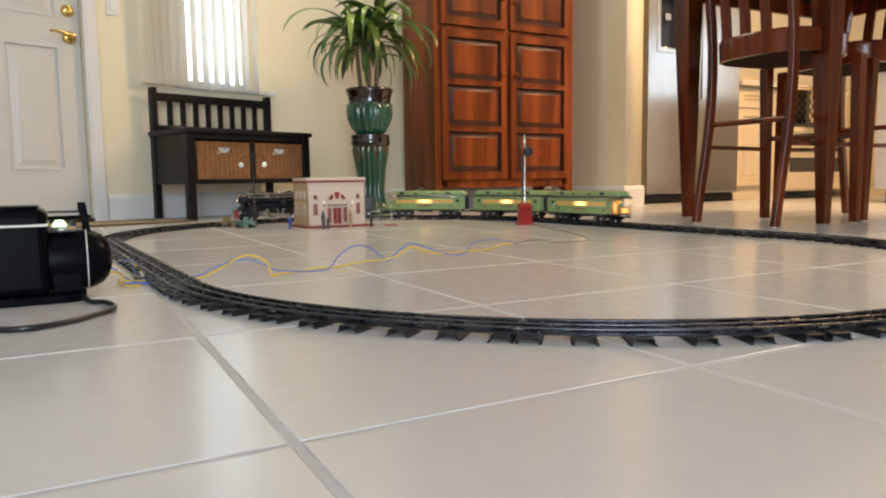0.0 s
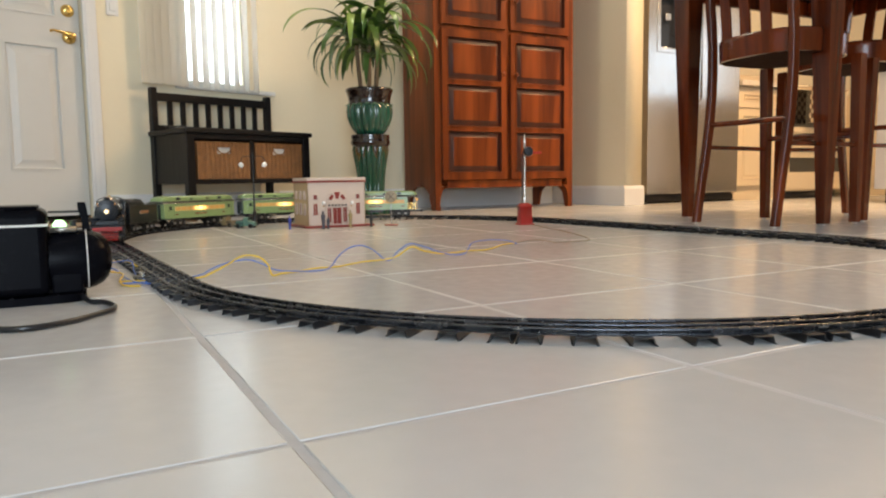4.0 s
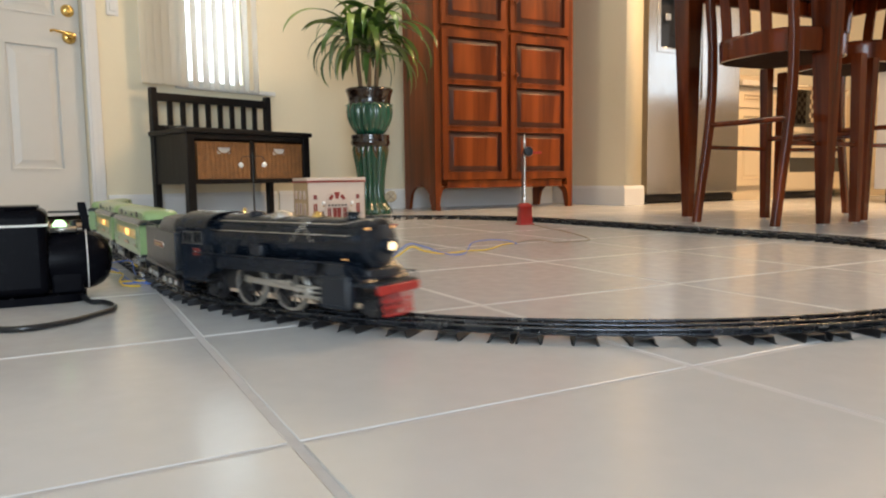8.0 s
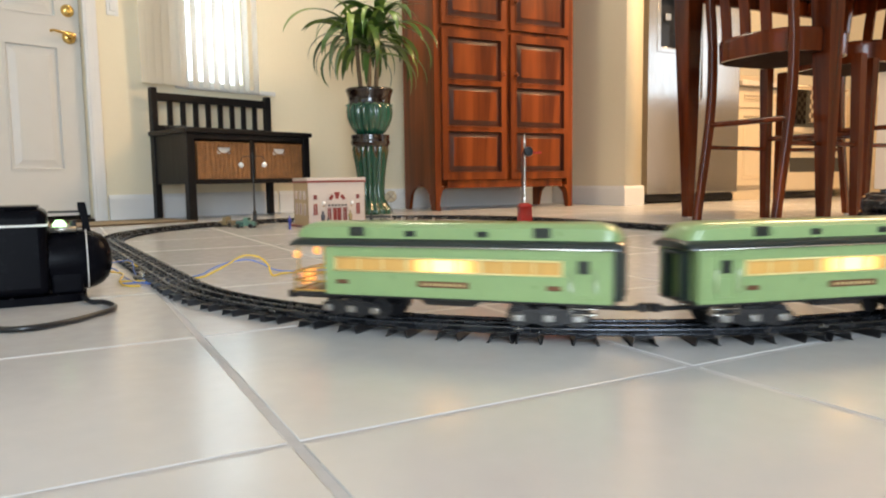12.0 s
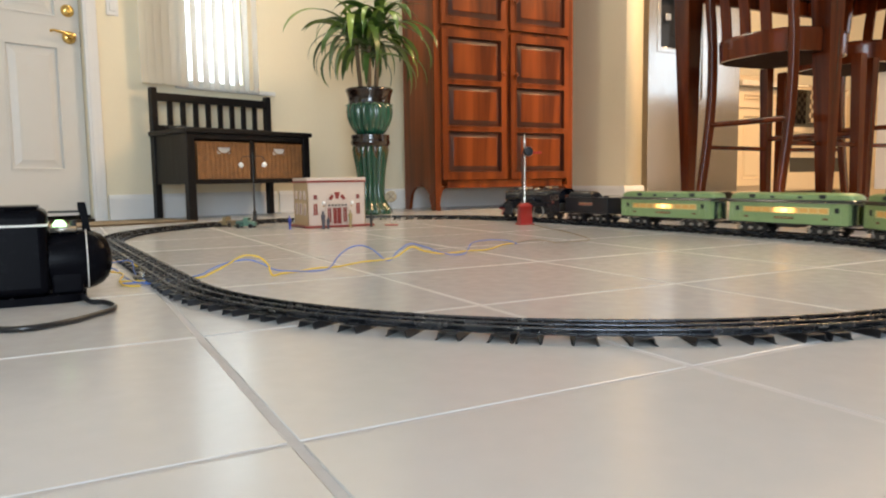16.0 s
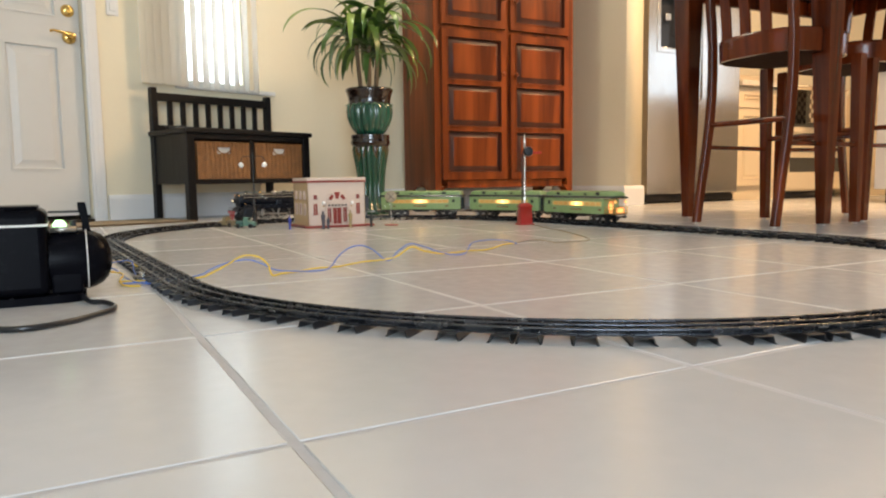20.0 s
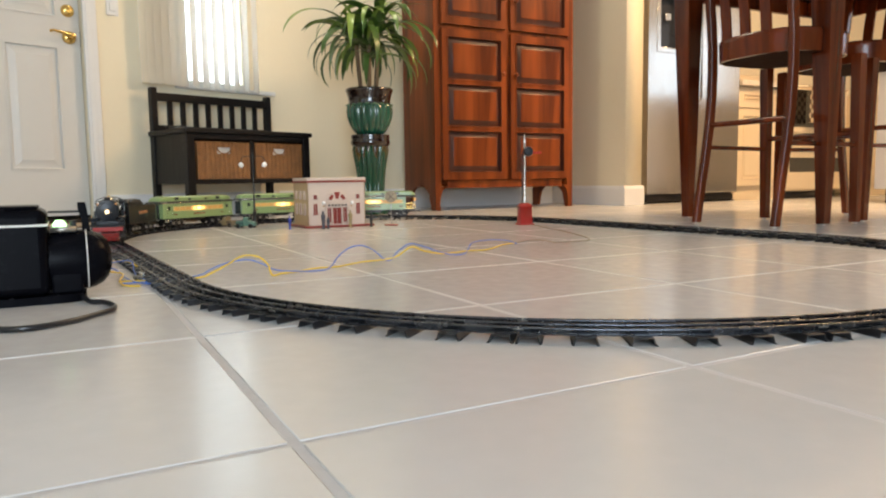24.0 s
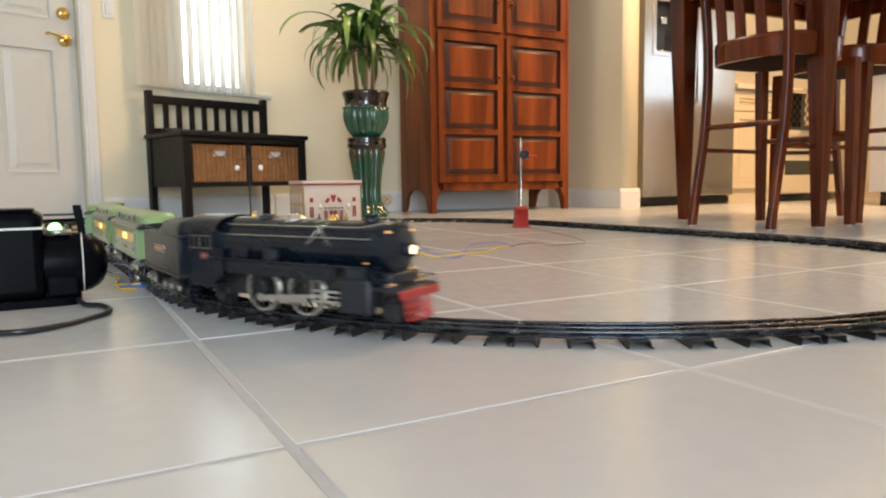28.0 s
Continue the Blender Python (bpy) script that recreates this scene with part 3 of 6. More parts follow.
lathe(bm, [(0.11, 0.226), (0.11, 0.230), (0.06, 0.238), (0.001, 0.24)], 24)
part("soil", bm, M_SOIL, pot)

M_LEAF = mat("dracaena_leaf", (0.045, 0.105, 0.020), 0.32, vary=0.3, scale=30, stretch=(1, 6, 6), coarse=5, coat=0.15)
M_LEAF_L = mat("young_dracaena_leaf", (0.17, 0.27, 0.05), 0.35, vary=0.25, scale=30, stretch=(1, 6, 6), coarse=5, coat=0.15)
M_CANE = mat("plant_cane", (0.16, 0.11, 0.06), 0.8, vary=0.3, scale=40, bump=0.002)
plant = thing("dracaena_plant", pose(PX, PY, 0.685), "leafy green dracaena with long arching leaves in the pot", "plant")


def leaf_mesh(length, width, bend, droop, twist):
    """A long blade that rises, arches over and hangs; folded along its midrib."""
    bm = bmesh.new()
    n = 12
    rows = []
    x = z = 0.0
    for i in range(n + 1):
        f = i / n
        a = radians(bend - droop * f ** 1.3)
        if i:
            x += math.cos(a) * length / n
            z += math.sin(a) * length / n
        w = width * (math.sin(math.pi * min(1.0, 0.16 + 0.84 * f)) ** 0.7) * (1.0 if f < 0.97 else 0.15)
        tw = radians(twist * f)
        up = Vector((-math.sin(a), 0, math.cos(a)))
        side = Vector((0, math.cos(tw), 0)) + up * math.sin(tw)
        c = Vector((x, 0, z))
        rows.append([bm.verts.new(c - side * w + up * w * 0.25), bm.verts.new(c), bm.verts.new(c + side * w + up * w * 0.25)])
    for a, b in zip(rows, rows[1:]):
        for k in range(2):
            bm.faces.new((a[k], a[k + 1], b[k + 1], b[k]))
    return bm


LEAVES = [leaf_mesh(*a) for a in ((0.44, 0.025, 56, 125, 22), (0.50, 0.026, 42, 122, -30), (0.37, 0.025, 70, 110, 28), (0.54, 0.025, 50, 160, -25), (0.33, 0.021, 80, 75, 15), (0.47, 0.026, 28, 110, 38))]
LEAVES = [[mesh_of(bm.copy(), "leaf", M_LEAF), mesh_of(bm, "leaf", M_LEAF_L)] for bm in LEAVES]
rng = random.Random(7)
for hx, hy, hz, cnt in ((-0.075, 0.02, 0.34, 36), (0.065, -0.01, 0.40, 38), (0.0, 0.055, 0.30, 20), (0.01, -0.06, 0.27, 12)):
    bm = bmesh.new()
    tube(bm, [(hx * 0.6, hy * 0.6, -0.01), (hx * 0.8, hy * 0.8, hz * 0.5), (hx, hy, hz)], 0.0125, 8)
    part("cane", bm, M_CANE, plant)
    for k in range(cnt):
        az = k * 137.5 + rng.uniform(-14, 14)
        f = k / cnt
        # leaves high on the cane, and some others, take the paler green
        me = LEAVES[(k * 5 + rng.randrange(3)) % 6][1 if f > 0.62 or rng.random() < 0.25 else 0]
        o = new("leaf", me)
        o.parent = plant
        o.matrix_basis = pose(hx, hy, hz - 0.10 + 0.13 * f, 0, -26 * f + rng.uniform(-10, 22) + 14, az) @ Matrix.Scale((0.68 + 0.42 * rng.random()) * (0.95 if f < 0.7 else 0.75), 4)

# ---- kitchen ----
M_CABCREAM = mat("cream_cabinet_paint", (0.70, 0.58, 0.40), 0.45, vary=0.04, scale=25, coarse=4)
M_COUNTER = mat("pale_counter", (0.62, 0.55, 0.45), 0.3, vary=0.25, scale=120, coarse=25)
M_ISLAND = mat("grey_island_paint", (0.42, 0.42, 0.44), 0.5, vary=0.05, scale=25)
M_DARKGLASS = mat("dark_oven_glass", (0.012, 0.011, 0.01), 0.08, vary=0.1, coat=0.5)


def build_fridge():
    f = thing("refrigerator", at_uv(3.612, 3.68), "stainless steel side-by-side refrigerator with a black dispenser", "refrigerator")
    W = 0.93
    part("cabinet_body", B(0.005, W - 0.005, 0.07, 0.72, 0.02, 1.78, 0.005), M_BLACKPL, f, "dark refrigerator body")
    part("kick_grille", B(0.01, W - 0.01, 0.03, 0.07, 0.012, 0.06), M_BLACKPL, f, "black kick grille")
    for k in range(6):
        part("grille_slat", B(0.02, W - 0.02, 0.024, 0.03, 0.016 + 0.0075 * k, 0.020 + 0.0075 * k), M_BLACKPL, f)
    sp = 0.42
    hole = (0.095, 0.30, 1.075, 1.44)
    bm = bmesh.new()
    framed_slab(bm, sp - 0.003, 0.068, 1.77, 0.0, 0.066, [hole])
    fz = part("freezer_door", bm, M_STEEL, f)
    part("dispenser_back", B(hole[0], hole[1], 0.045, 0.066, hole[2], hole[3]), M_BLACKPL, fz, "black dispenser recess")
    for x0, x1, z0, z1 in ((hole[0] - 0.02, hole[0] + 0.012, hole[2] - 0.02, hole[3] + 0.02), (hole[1] - 0.012, hole[1] + 0.02, hole[2] - 0.02, hole[3] + 0.02), (hole[0] + 0.012, hole[1] - 0.012, hole[2] - 0.02, hole[2] + 0.01), (hole[0] + 0.012, hole[1] - 0.012, hole[3] - 0.01, hole[3] + 0.02)):
        part("dispenser_trim", B(x0, x1, -0.006, 0.004, z0, z1, 0.002), M_STEEL, fz)
    part("dispenser_spout", B(0.17, 0.225, 0.012, 0.046, 1.28, 1.33, 0.004), M_CHROME, fz)
    part("dispenser_tray", B(hole[0] + 0.012, hole[1] - 0.012, 0.0, 0.045, hole[2] + 0.01, hole[2] + 0.018), M_CHROME, fz)
    part("fridge_door", B(sp + 0.003, W, 0.0, 0.066, 0.068, 1.77, 0.006, 2), M_STEEL, f)
    for x in (sp - 0.045, sp + 0.045):
        bm = bmesh.new()
        tube(bm, [(x, -0.002, 0.72), (x, -0.05, 0.74), (x, -0.05, 1.60), (x, -0.002, 1.62)], 0.011, 10)
        part("door_handle", bm, M_STEEL, f, "tubular steel handle")
    return f


build_fridge()


def cupboard(name, u, w, rows, label):
    c = thing(name, at_uv(u, 3.70), label, "kitchen cabinet")
    part("body", B(0, w, 0.022, 0.60, 0.10, 0.87), M_CABCREAM, c)
    part("toe_kick", B(0, w, 0.03, 0.05, 0, 0.10), M_CABCREAM, c)
    for z0, z1 in rows:
        hole = (0.055, w - 0.055, z0 + 0.05, z1 - 0.05)
        bm = bmesh.new()
        framed_slab(bm, w - 0.006, z0, z1, 0.0, 0.02, [hole])
        d = part("door" if z1 - z0 > 0.3 else "drawer", bm, M_CABCREAM, c, m=pose(0.003, 0, 0))
        bm = bmesh.new()
        raised_panel(bm, *hole, 0.0, depth=0.008, inset=0.02, lip=0.008)
        part("panel", bm, M_CABCREAM, d)
        bm = bmesh.new()
        lathe(bm, [(0.006, 0.0), (0.005, -0.012), (0.012, -0.02), (0.001, -0.026)], 12, (w / 2, 0, (z0 + z1) / 2), "y")
        part("knob", bm, M_CABCREAM, d)
    return c


cupboard("base_cabinet", 4.56, 0.49, ((0.115, 0.70), (0.71, 0.86)), "cream painted kitchen base cabinet")
cupboard("base_cabinet", 6.06, 0.6, ((0.115, 0.66), (0.67, 0.86)), "cream painted kitchen base cabinet")
wt = thing("worktop", at_uv(4.55, 3.66), "pale kitchen worktop over the cabinets", "worktop")
part("slab", B(0, 0.50, 0, 0.64, 0.871, 0.91, 0.004, 2), M_COUNTER, wt)
ov = thing("oven_range", at_uv(5.07, 3.66), "cream kitchen range with two dark oven windows and a towel", "oven")
part("body", B(0, 0.78, 0.03, 0.64, 0.06, 0.900, 0.004), M_CABCREAM, ov)
part("plinth", B(0.02, 0.76, 0.06, 0.6, 0.0, 0.06), M_BLACKPL, ov, "black plinth")
part("back_guard", B(0.0, 0.78, 0.56, 0.63, 0.901, 1.06, 0.006), M_CABCREAM, ov)
for k in range(5):
    bm = bmesh.new()
    lathe(bm, [(0.022, 0.56), (0.020, 0.538), (0.001, 0.536)], 16, (0.11 + 0.14 * k, 0, 0.99), "y")
    part("control_knob", bm, M_BLACKPL, ov)
for z0, z1, w0, w1, zh in ((0.528, 0.895, 0.572, 0.868, 0.884), (0.075, 0.520, 0.213, 0.330, 0.440)):
    bm = bmesh.new()
    framed_slab(bm, 0.77, z0, z1, 0.0, 0.03, [(0.05, 0.72, w0, w1)])
    od = part("oven_door", bm, M_CABCREAM, ov, m=pose(0.005, 0, 0))
    part("oven_window", B(0.05, 0.72, 0.01, 0.02, w0, w1), M_DARKGLASS, od, "dark oven window")
    bm = bmesh.new()
    tube(bm, [(0.06, 0.0, zh), (0.06, -0.045, zh), (0.71, -0.045, zh), (0.71, 0.0, zh)], 0.010, 10)
    part("oven_handle", bm, M_CABCREAM, od)
# gingham towel over the oven rail
M_GING = mat("gingham_cloth", (0.72, 0.60, 0.40), 0.9, vary=0.05, scale=60, bump=0.0004)
_nd, _lk = M_GING.node_tree.nodes, M_GING.node_tree.links
_tc = _nd.new("ShaderNodeTexCoord")
_ck = _nd.new("ShaderNodeTexChecker")
_ck.inputs["Scale"].default_value = 28.0
_ck.inputs["Color1"].default_value, _ck.inputs["Color2"].default_value = (0.75, 0.62, 0.42, 1), (0.16, 0.11, 0.07, 1)
_lk.new(_tc.outputs["Object"], _ck.inputs["Vector"])
_lk.new(_ck.outputs["Color"], _nd["Principled BSDF"].inputs["Base Color"])
tw = thing("kitchen_towel", at_uv(5.07, 3.66), "checked cream and brown towel hanging on the oven rail", "towel")
bm = bmesh.new()
cols = 12
prev = None
for zz, yy in ((0.890, -0.030), (0.899, -0.045), (0.890, -0.060), (0.80, -0.062), (0.70, -0.060), (0.605, -0.058)):
    row = [bm.verts.new((0.195 + 0.165 * i / cols, yy - 0.006 * math.sin(i * 1.7) * (0.92 - zz) * 3, zz)) for i in range(cols + 1)]
    if prev:
        for i in range(cols):
            bm.faces.new((prev[i], prev[i + 1], row[i + 1], row[i]))
    prev = row
bmesh.ops.solidify(bm, geom=bm.faces[:], thickness=0.003)
part("cloth", bm, M_GING, tw)
isl = thing("kitchen_island", at_uv(4.71, 1.9), "grey painted kitchen island with pale top", "kitchen island")
part("body", B(0, 1.4, 0, 0.845, 0.09, 0.87, 0.004), M_ISLAND, isl)
part("plinth", B(0.05, 1.35, 0.05, 0.795, 0, 0.09), M_BLACKPL, isl)
part("top", B(-0.03, 1.43, -0.03, 0.875, 0.871, 0.91, 0.004, 2), M_COUNTER, isl)

# ---- dining set ----


def build_chair():
    """Bar-height chair. Local x points from the back to the front; origin under the seat's middle."""
    c = thing("bar_chair", Matrix(), "dark reddish wooden bar chair with slatted back and curved legs", "chair", "chairs at the tall table")
    hb, hf = 0.178, 0.198

    def lean(z):
        """How far back the sabre-curved post stands at a height."""
        k = [(0.0, -0.230), (0.13, -0.209), (0.22, -0.194), (0.30, -0.180), (0.40, -0.166), (0.50, -0.158), (0.60, -0.155), (0.70, -0.158), (0.80, -0.168), (0.90, -0.182), (1.0, -0.204), (1.13, -0.242)]
        for (z0, x0), (z1, x1) in zip(k, k[1:]):
            if z <= z1:
                return x0 + (x1 - x0) * (z - z0) / (z1 - z0)
        return k[-1][1]
    for s in (-1, 1):
        bm = bmesh.new()
        secs = []
        for z in (0.006, 0.07, 0.13, 0.22, 0.30, 0.40, 0.50, 0.60, 0.70, 0.80, 0.90, 1.0, 1.13):
            w, d, x, y = 0.0150 + 0.002 * min(1.0, z / 0.5), 0.0125, lean(z), s * hb
            secs.append([(x - w, y - d + 0.004, z), (x - w + 0.004, y - d, z), (x + w, y - d, z), (x + w, y + d, z), (x - w + 0.004, y + d, z), (x - w, y + d - 0.004, z)])
        loft(bm, secs)
        part("back_post", bm, M_CHAIR, c)
        bm = bmesh.new()
        loft(bm, [[(x - k, s * hf - k, z), (x + k, s * hf - k, z), (x + k, s * hf + k, z), (x - k, s * hf + k, z)] for z, k, x in ((0.006, 0.0145, 0.215), (0.32, 0.017, 0.207), (0.64, 0.0195, 0.199))])
        part("front_leg", bm, M_CHAIR, c)
        for x, y in ((lean(0), s * hb), (0.215, s * hf)):
            bm = bmesh.new()
            lathe(bm, [(0.008, 0.0), (0.009, 0.003), (0.007, 0.0065)], 10, (x, y, 0))
            part("glide", bm, M_IVORY_PL, c, "pale plastic glide")
        bm = bmesh.new()
        tube(bm, [(lean(0.305), s * hb, 0.305), (0.205, s * hf, 0.302)], 0.0075, 8, flat=1.2)
        part("side_stretcher", bm, M_CHAIR, c)
    for x, z, h in ((0.205, 0.345, hf), (lean(0.393), 0.393, hb)):
        bm = bmesh.new()
        tube(bm, [(x, -h, z), (x, h, z)], 0.0085, 8, flat=1.3)
        part("cross_stretcher", bm, M_CHAIR, c)
    # saddle seat with a deep bowed rim
    n = 44

    def outline(f, dz):
        pts = []
        for i in range(n):
            a = 2 * math.pi * i / n
            ca, sa = math.cos(a), math.sin(a)
            pts.append((0.022 + 0.205 * f * math.copysign(abs(ca) ** 0.68, ca), 0.205 * f * math.copysign(abs(sa) ** 0.68, sa), dz))
        return pts
    bm = bmesh.new()
    loft(bm, [outline(0.93, 0.634), outline(0.985, 0.636), outline(0.99, 0.655), outline(1.0, 0.70), outline(0.995, 0.712), outline(0.97, 0.72), outline(0.80, 0.716), outline(0.45, 0.706), outline(0.1, 0.704)])
    bm.faces.ensure_lookup_table()
    # bottom face takes a darker, duller wood
    for f in bm.faces:
        if f.calc_center_median().z < 0.6345:
            f.material_index = 1
    part("seat", bm, [M_CHAIR, M_SEAT_UNDER], c)
    bm = bmesh.new()
    loft(bm, [[(lean(z) - 0.012 - bow, y, z), (lean(z) + 0.010 - bow, y, z), (lean(z + 0.08) + 0.010 - bow, y, z + 0.085), (lean(z + 0.08) - 0.012 - bow, y, z + 0.085)]
              for z, y, bow in ((1.05, -hb - 0.012, 0.0), (1.05, -0.09, 0.016), (1.05, 0.0, 0.021), (1.05, 0.09, 0.016), (1.05, hb + 0.012, 0.0))])
    part("top_back_rail", bm, M_CHAIR, c)
    for y in (0.100, 0.015, -0.075):
        bm = bmesh.new()
        loft(bm, [[(lean(z) - 0.013, y - 0.021, z), (lean(z) - 0.003, y - 0.021, z), (lean(z) - 0.003, y + 0.021, z), (lean(z) - 0.013, y + 0.021, z)] for z in (0.71, 0.78, 0.86, 0.95, 1.06)])
        part("back_slat", bm, M_CHAIR, c)
    return c


M_SEAT_UNDER = mat("unvarnished_dark_wood", (0.030, 0.012, 0.006), 0.9, vary=0.2, scale=40, spec=0.1)
M_IVORY_PL = mat("pale_plastic", (0.55, 0.53, 0.48), 0.5, vary=0.1)
chair = build_chair()
chair.matrix_world = at_uv(2.470, 1.830, 0, 0)
copy_thing(chair, at_uv(3.03, 1.862, 0, 180 - 3))
tb = thing("tall_table", at_uv(2.498, 1.638, 0, -2), "dark reddish wooden bar-height table with tapered legs", "table")
for u in (0.0, 0.95):
    for v in (0.0, 0.672):
        bm = bmesh.new()
        sg = -1 if u == 0 else 1
        loft(bm, [[(u + sg * o - k, v - k, z), (u + sg * o + k, v - k, z), (u + sg * o + k, v + k, z), (u + sg * o - k, v + k, z)]
                  for z, k, o in ((0.006, 0.017, 0.0), (0.2, 0.023, 0.002), (0.4, 0.029, 0.006), (0.8, 0.039, 0.017), (1.0, 0.043, 0.020))])
        part("leg", bm, M_CHAIR, tb)
        bm = bmesh.new()
        lathe(bm, [(0.009, 0.0), (0.010, 0.003), (0.008, 0.0065)], 10, (u, v, 0))
        part("glide", bm, M_IVORY_PL, tb, "pale plastic glide")
for x0, x1, y0, y1 in ((0.02, 0.93, -0.012, 0.012), (0.02, 0.93, 0.660, 0.684), (-0.032, -0.008, 0.035, 0.637), (0.958, 0.982, 0.035, 0.637)):
    part("apron", B(x0, x1, y0, y1, 0.965, 1.035, 0.003), M_CHAIR, tb)
part("tabletop", B(-0.12, 1.07, -0.12, 0.792, 1.035, 1.07, 0.008, 2), M_CHAIR, tb)

# ---- the track: two half circles joined by straights ----
C1, R1, C2, R2 = Vector((0.2809, 1.6771)), 0.8659, Vector((-0.2793, 2.5885)), 0.8615
_d = C2 - C1
_a, _b = math.atan2(_d.y, _d.x), math.asin((R1 - R2) / _d.length)
A_R, A_L = _a - math.pi / 2 + _b, _a + math.pi / 2 - _b
RUN = math.sqrt(_d.length ** 2 - (R1 - R2) ** 2)
LEGS = (RUN, R2 * (A_L - A_R), RUN, R1 * (2 * math.pi - A_L + A_R))
LAP = sum(LEGS)
RAIL_TOP = 0.018


def ray2(a):
    return Vector((math.cos(a), math.sin(a)))


def on_track(s):
    """The place on the centre line s metres along the lap, and the heading."""
    s %= LAP
    if s < LEGS[0]:
        p, q = C1 + ray2(A_R) * R1, C2 + ray2(A_R) * R2
        return p.lerp(q, s / RUN), (q - p).normalized()
    s -= LEGS[0]
    if s < LEGS[1]:
        a = A_R + s / R2
        return C2 + ray2(a) * R2, ray2(a + math.pi / 2)
    s -= LEGS[1]
    if s < LEGS[2]:
        p, q = C2 + ray2(A_L) * R2, C1 + ray2(A_L) * R1
        return p.lerp(q, s / RUN), (q - p).normalized()
    s -= LEGS[2]
    a = A_L + s / R1
    return C1 + ray2(a) * R1, ray2(a + math.pi / 2)


GAUGE = 0.050
M_PIN = mat("worn_steel_pin", (0.35, 0.34, 0.32), 0.35, metal=0.9, vary=0.5, scale=200)


def build_track():
    """Tinplate sections, each with three hollow rails, ties and pins."""
    count = 22
    seg = LAP / count
    for k in range(count):
        s0 = k * seg + 0.0326
        p0, d0 = on_track(s0 + seg / 2)
        base = Vector((p0.x, p0.y, 0))
        sec = thing("track_section", Matrix.Translation(base), "black tinplate three-rail toy track section lying on the floor", "toy track", "track sections")
        for off, w in ((-GAUGE / 2, 1.0), (0, 0.9), (GAUGE / 2, 1.0)):
            bm = bmesh.new()
            prof = [(-0.0042, 0.0090), (-0.0038, 0.0098), (-0.0013, 0.0100), (-0.0013, 0.0132), (-0.0027, 0.0150), (-0.0021, 0.0173), (0, 0.0180),
                    (0.0021, 0.0173), (0.0027, 0.0150), (0.0013, 0.0132), (0.0013, 0.0100), (0.0038, 0.0098), (0.0042, 0.0090)]
            rings = []
            n = 10
            for i in range(n + 1):
                s = s0 + 0.0007 + (seg - 0.0014) * i / n
                p, d = on_track(s)
                side = Vector((d.y, -d.x))
                rings.append([bm.verts.new(Vector((p.x + side.x * (off + y * w), p.y + side.y * (off + y * w), z)) - base) for y, z in prof])
            for a, b in zip(rings, rings[1:]):
                for i in range(len(prof)):
                    j = (i + 1) % len(prof)
                    bm.faces.new((a[i], a[j], b[j], b[i]))
            bm.faces.new(rings[0][::-1])
            bm.faces.new(rings[-1])
            part("rail" if off else "centre_rail", bm, M_RAIL, sec)
            if off == 0:
                continue
            # joining pins
            bm = bmesh.new()
            p, d = on_track(s0)
            side = Vector((d.y, -d.x))
            q = p + side * off
            tube(bm, [Vector((q.x - d.x * 0.006, q.y - d.y * 0.006, 0.0148)) - base, Vector((q.x + d.x * 0.006, q.y + d.y * 0.006, 0.0148)) - base], 0.0026, 8)
            part("pin", bm, M_PIN, sec, "worn bright steel joining pin")
        ties = (0.036, 0.215, 0.395, 0.590, 0.770, 0.945)
        for f in ties:
            p, d = on_track(s0 + seg * f)
            ang = math.degrees(math.atan2(d.y, d.x))
            m = Matrix.Translation(-base) @ pose(p.x, p.y, 0, 0, 0, ang)
            if TIE[0] is None:
                # pressed channel: open trough with flared lips and turned-up ends
                bm = bmesh.new()
                L, w = 0.0410, 0.0115
                for sgn in (-1, 1):
                    prism(bm, [(sgn * (w - 0.0012), 0.0082), (sgn * w, 0.0090), (sgn * (w + 0.0020), 0.0010), (sgn * (w + 0.0042), 0.0008), (sgn * (w + 0.0042), 0.0), (sgn * (w + 0.0010), 0.0)], -L, L, "xz")
                prism(bm, [(-w, 0.0082), (w, 0.0082), (w, 0.0090), (-w, 0.0090)], -L, L, "xz")
                for y0 in (-GAUGE / 2, 0, GAUGE / 2):
                    box(bm, -0.008, 0.008, y0 - 0.0075, y0 + 0.0070, 0.0090, 0.0102)
                TIE[0] = part("tie", bm, M_TIE, sec, m=m)
            else:
                share(TIE[0], m, sec)


TIE = [None]
build_track()

# ---- the toy train ----
M_LOCO = mat("blue_gunmetal_enamel", (0.0055, 0.0090, 0.0155), 0.26, vary=0.35, scale=80, coarse=12, bump=0.00005, spec=0.42)
M_TENDER = mat("black_tender_enamel", (0.009, 0.012, 0.0165), 0.30, vary=0.3, scale=80, coarse=12, bump=0.00005, spec=0.45)
M_LOCO_FRONT = mat("blue_black_enamel", (0.010, 0.014, 0.021), 0.34, vary=0.3, scale=80, bump=0.0002)
M_RED = mat("red_enamel", (0.40, 0.020, 0.015), 0.38, vary=0.2, scale=70, coat=0.3)
M_GREEN = mat("light_green_enamel", (0.245, 0.36, 0.150), 0.3, vary=0.07, scale=50, coarse=9, coat=0.5, coat_rough=0.12)
M_GREEN_D = mat("dark_green_enamel", (0.005, 0.013, 0.011), 0.3, vary=0.2, scale=60, coat=0.5)
M_CREAM = mat("cream_enamel", (0.78, 0.62, 0.25), 0.35, vary=0.1, scale=60, coat=0.3)
M_PLATE = mat("brown_name_plate", (0.16, 0.07, 0.035), 0.35, metal=0.4, vary=0.2, scale=90)
M_PLATE_RED = mat("red_name_plate", (0.24, 0.030, 0.024), 0.35, vary=0.2, scale=90)
M_DRIVER = mat("white_metal_tyre", (0.50, 0.49, 0.46), 0.32, metal=0.85, vary=0.15, scale=80)
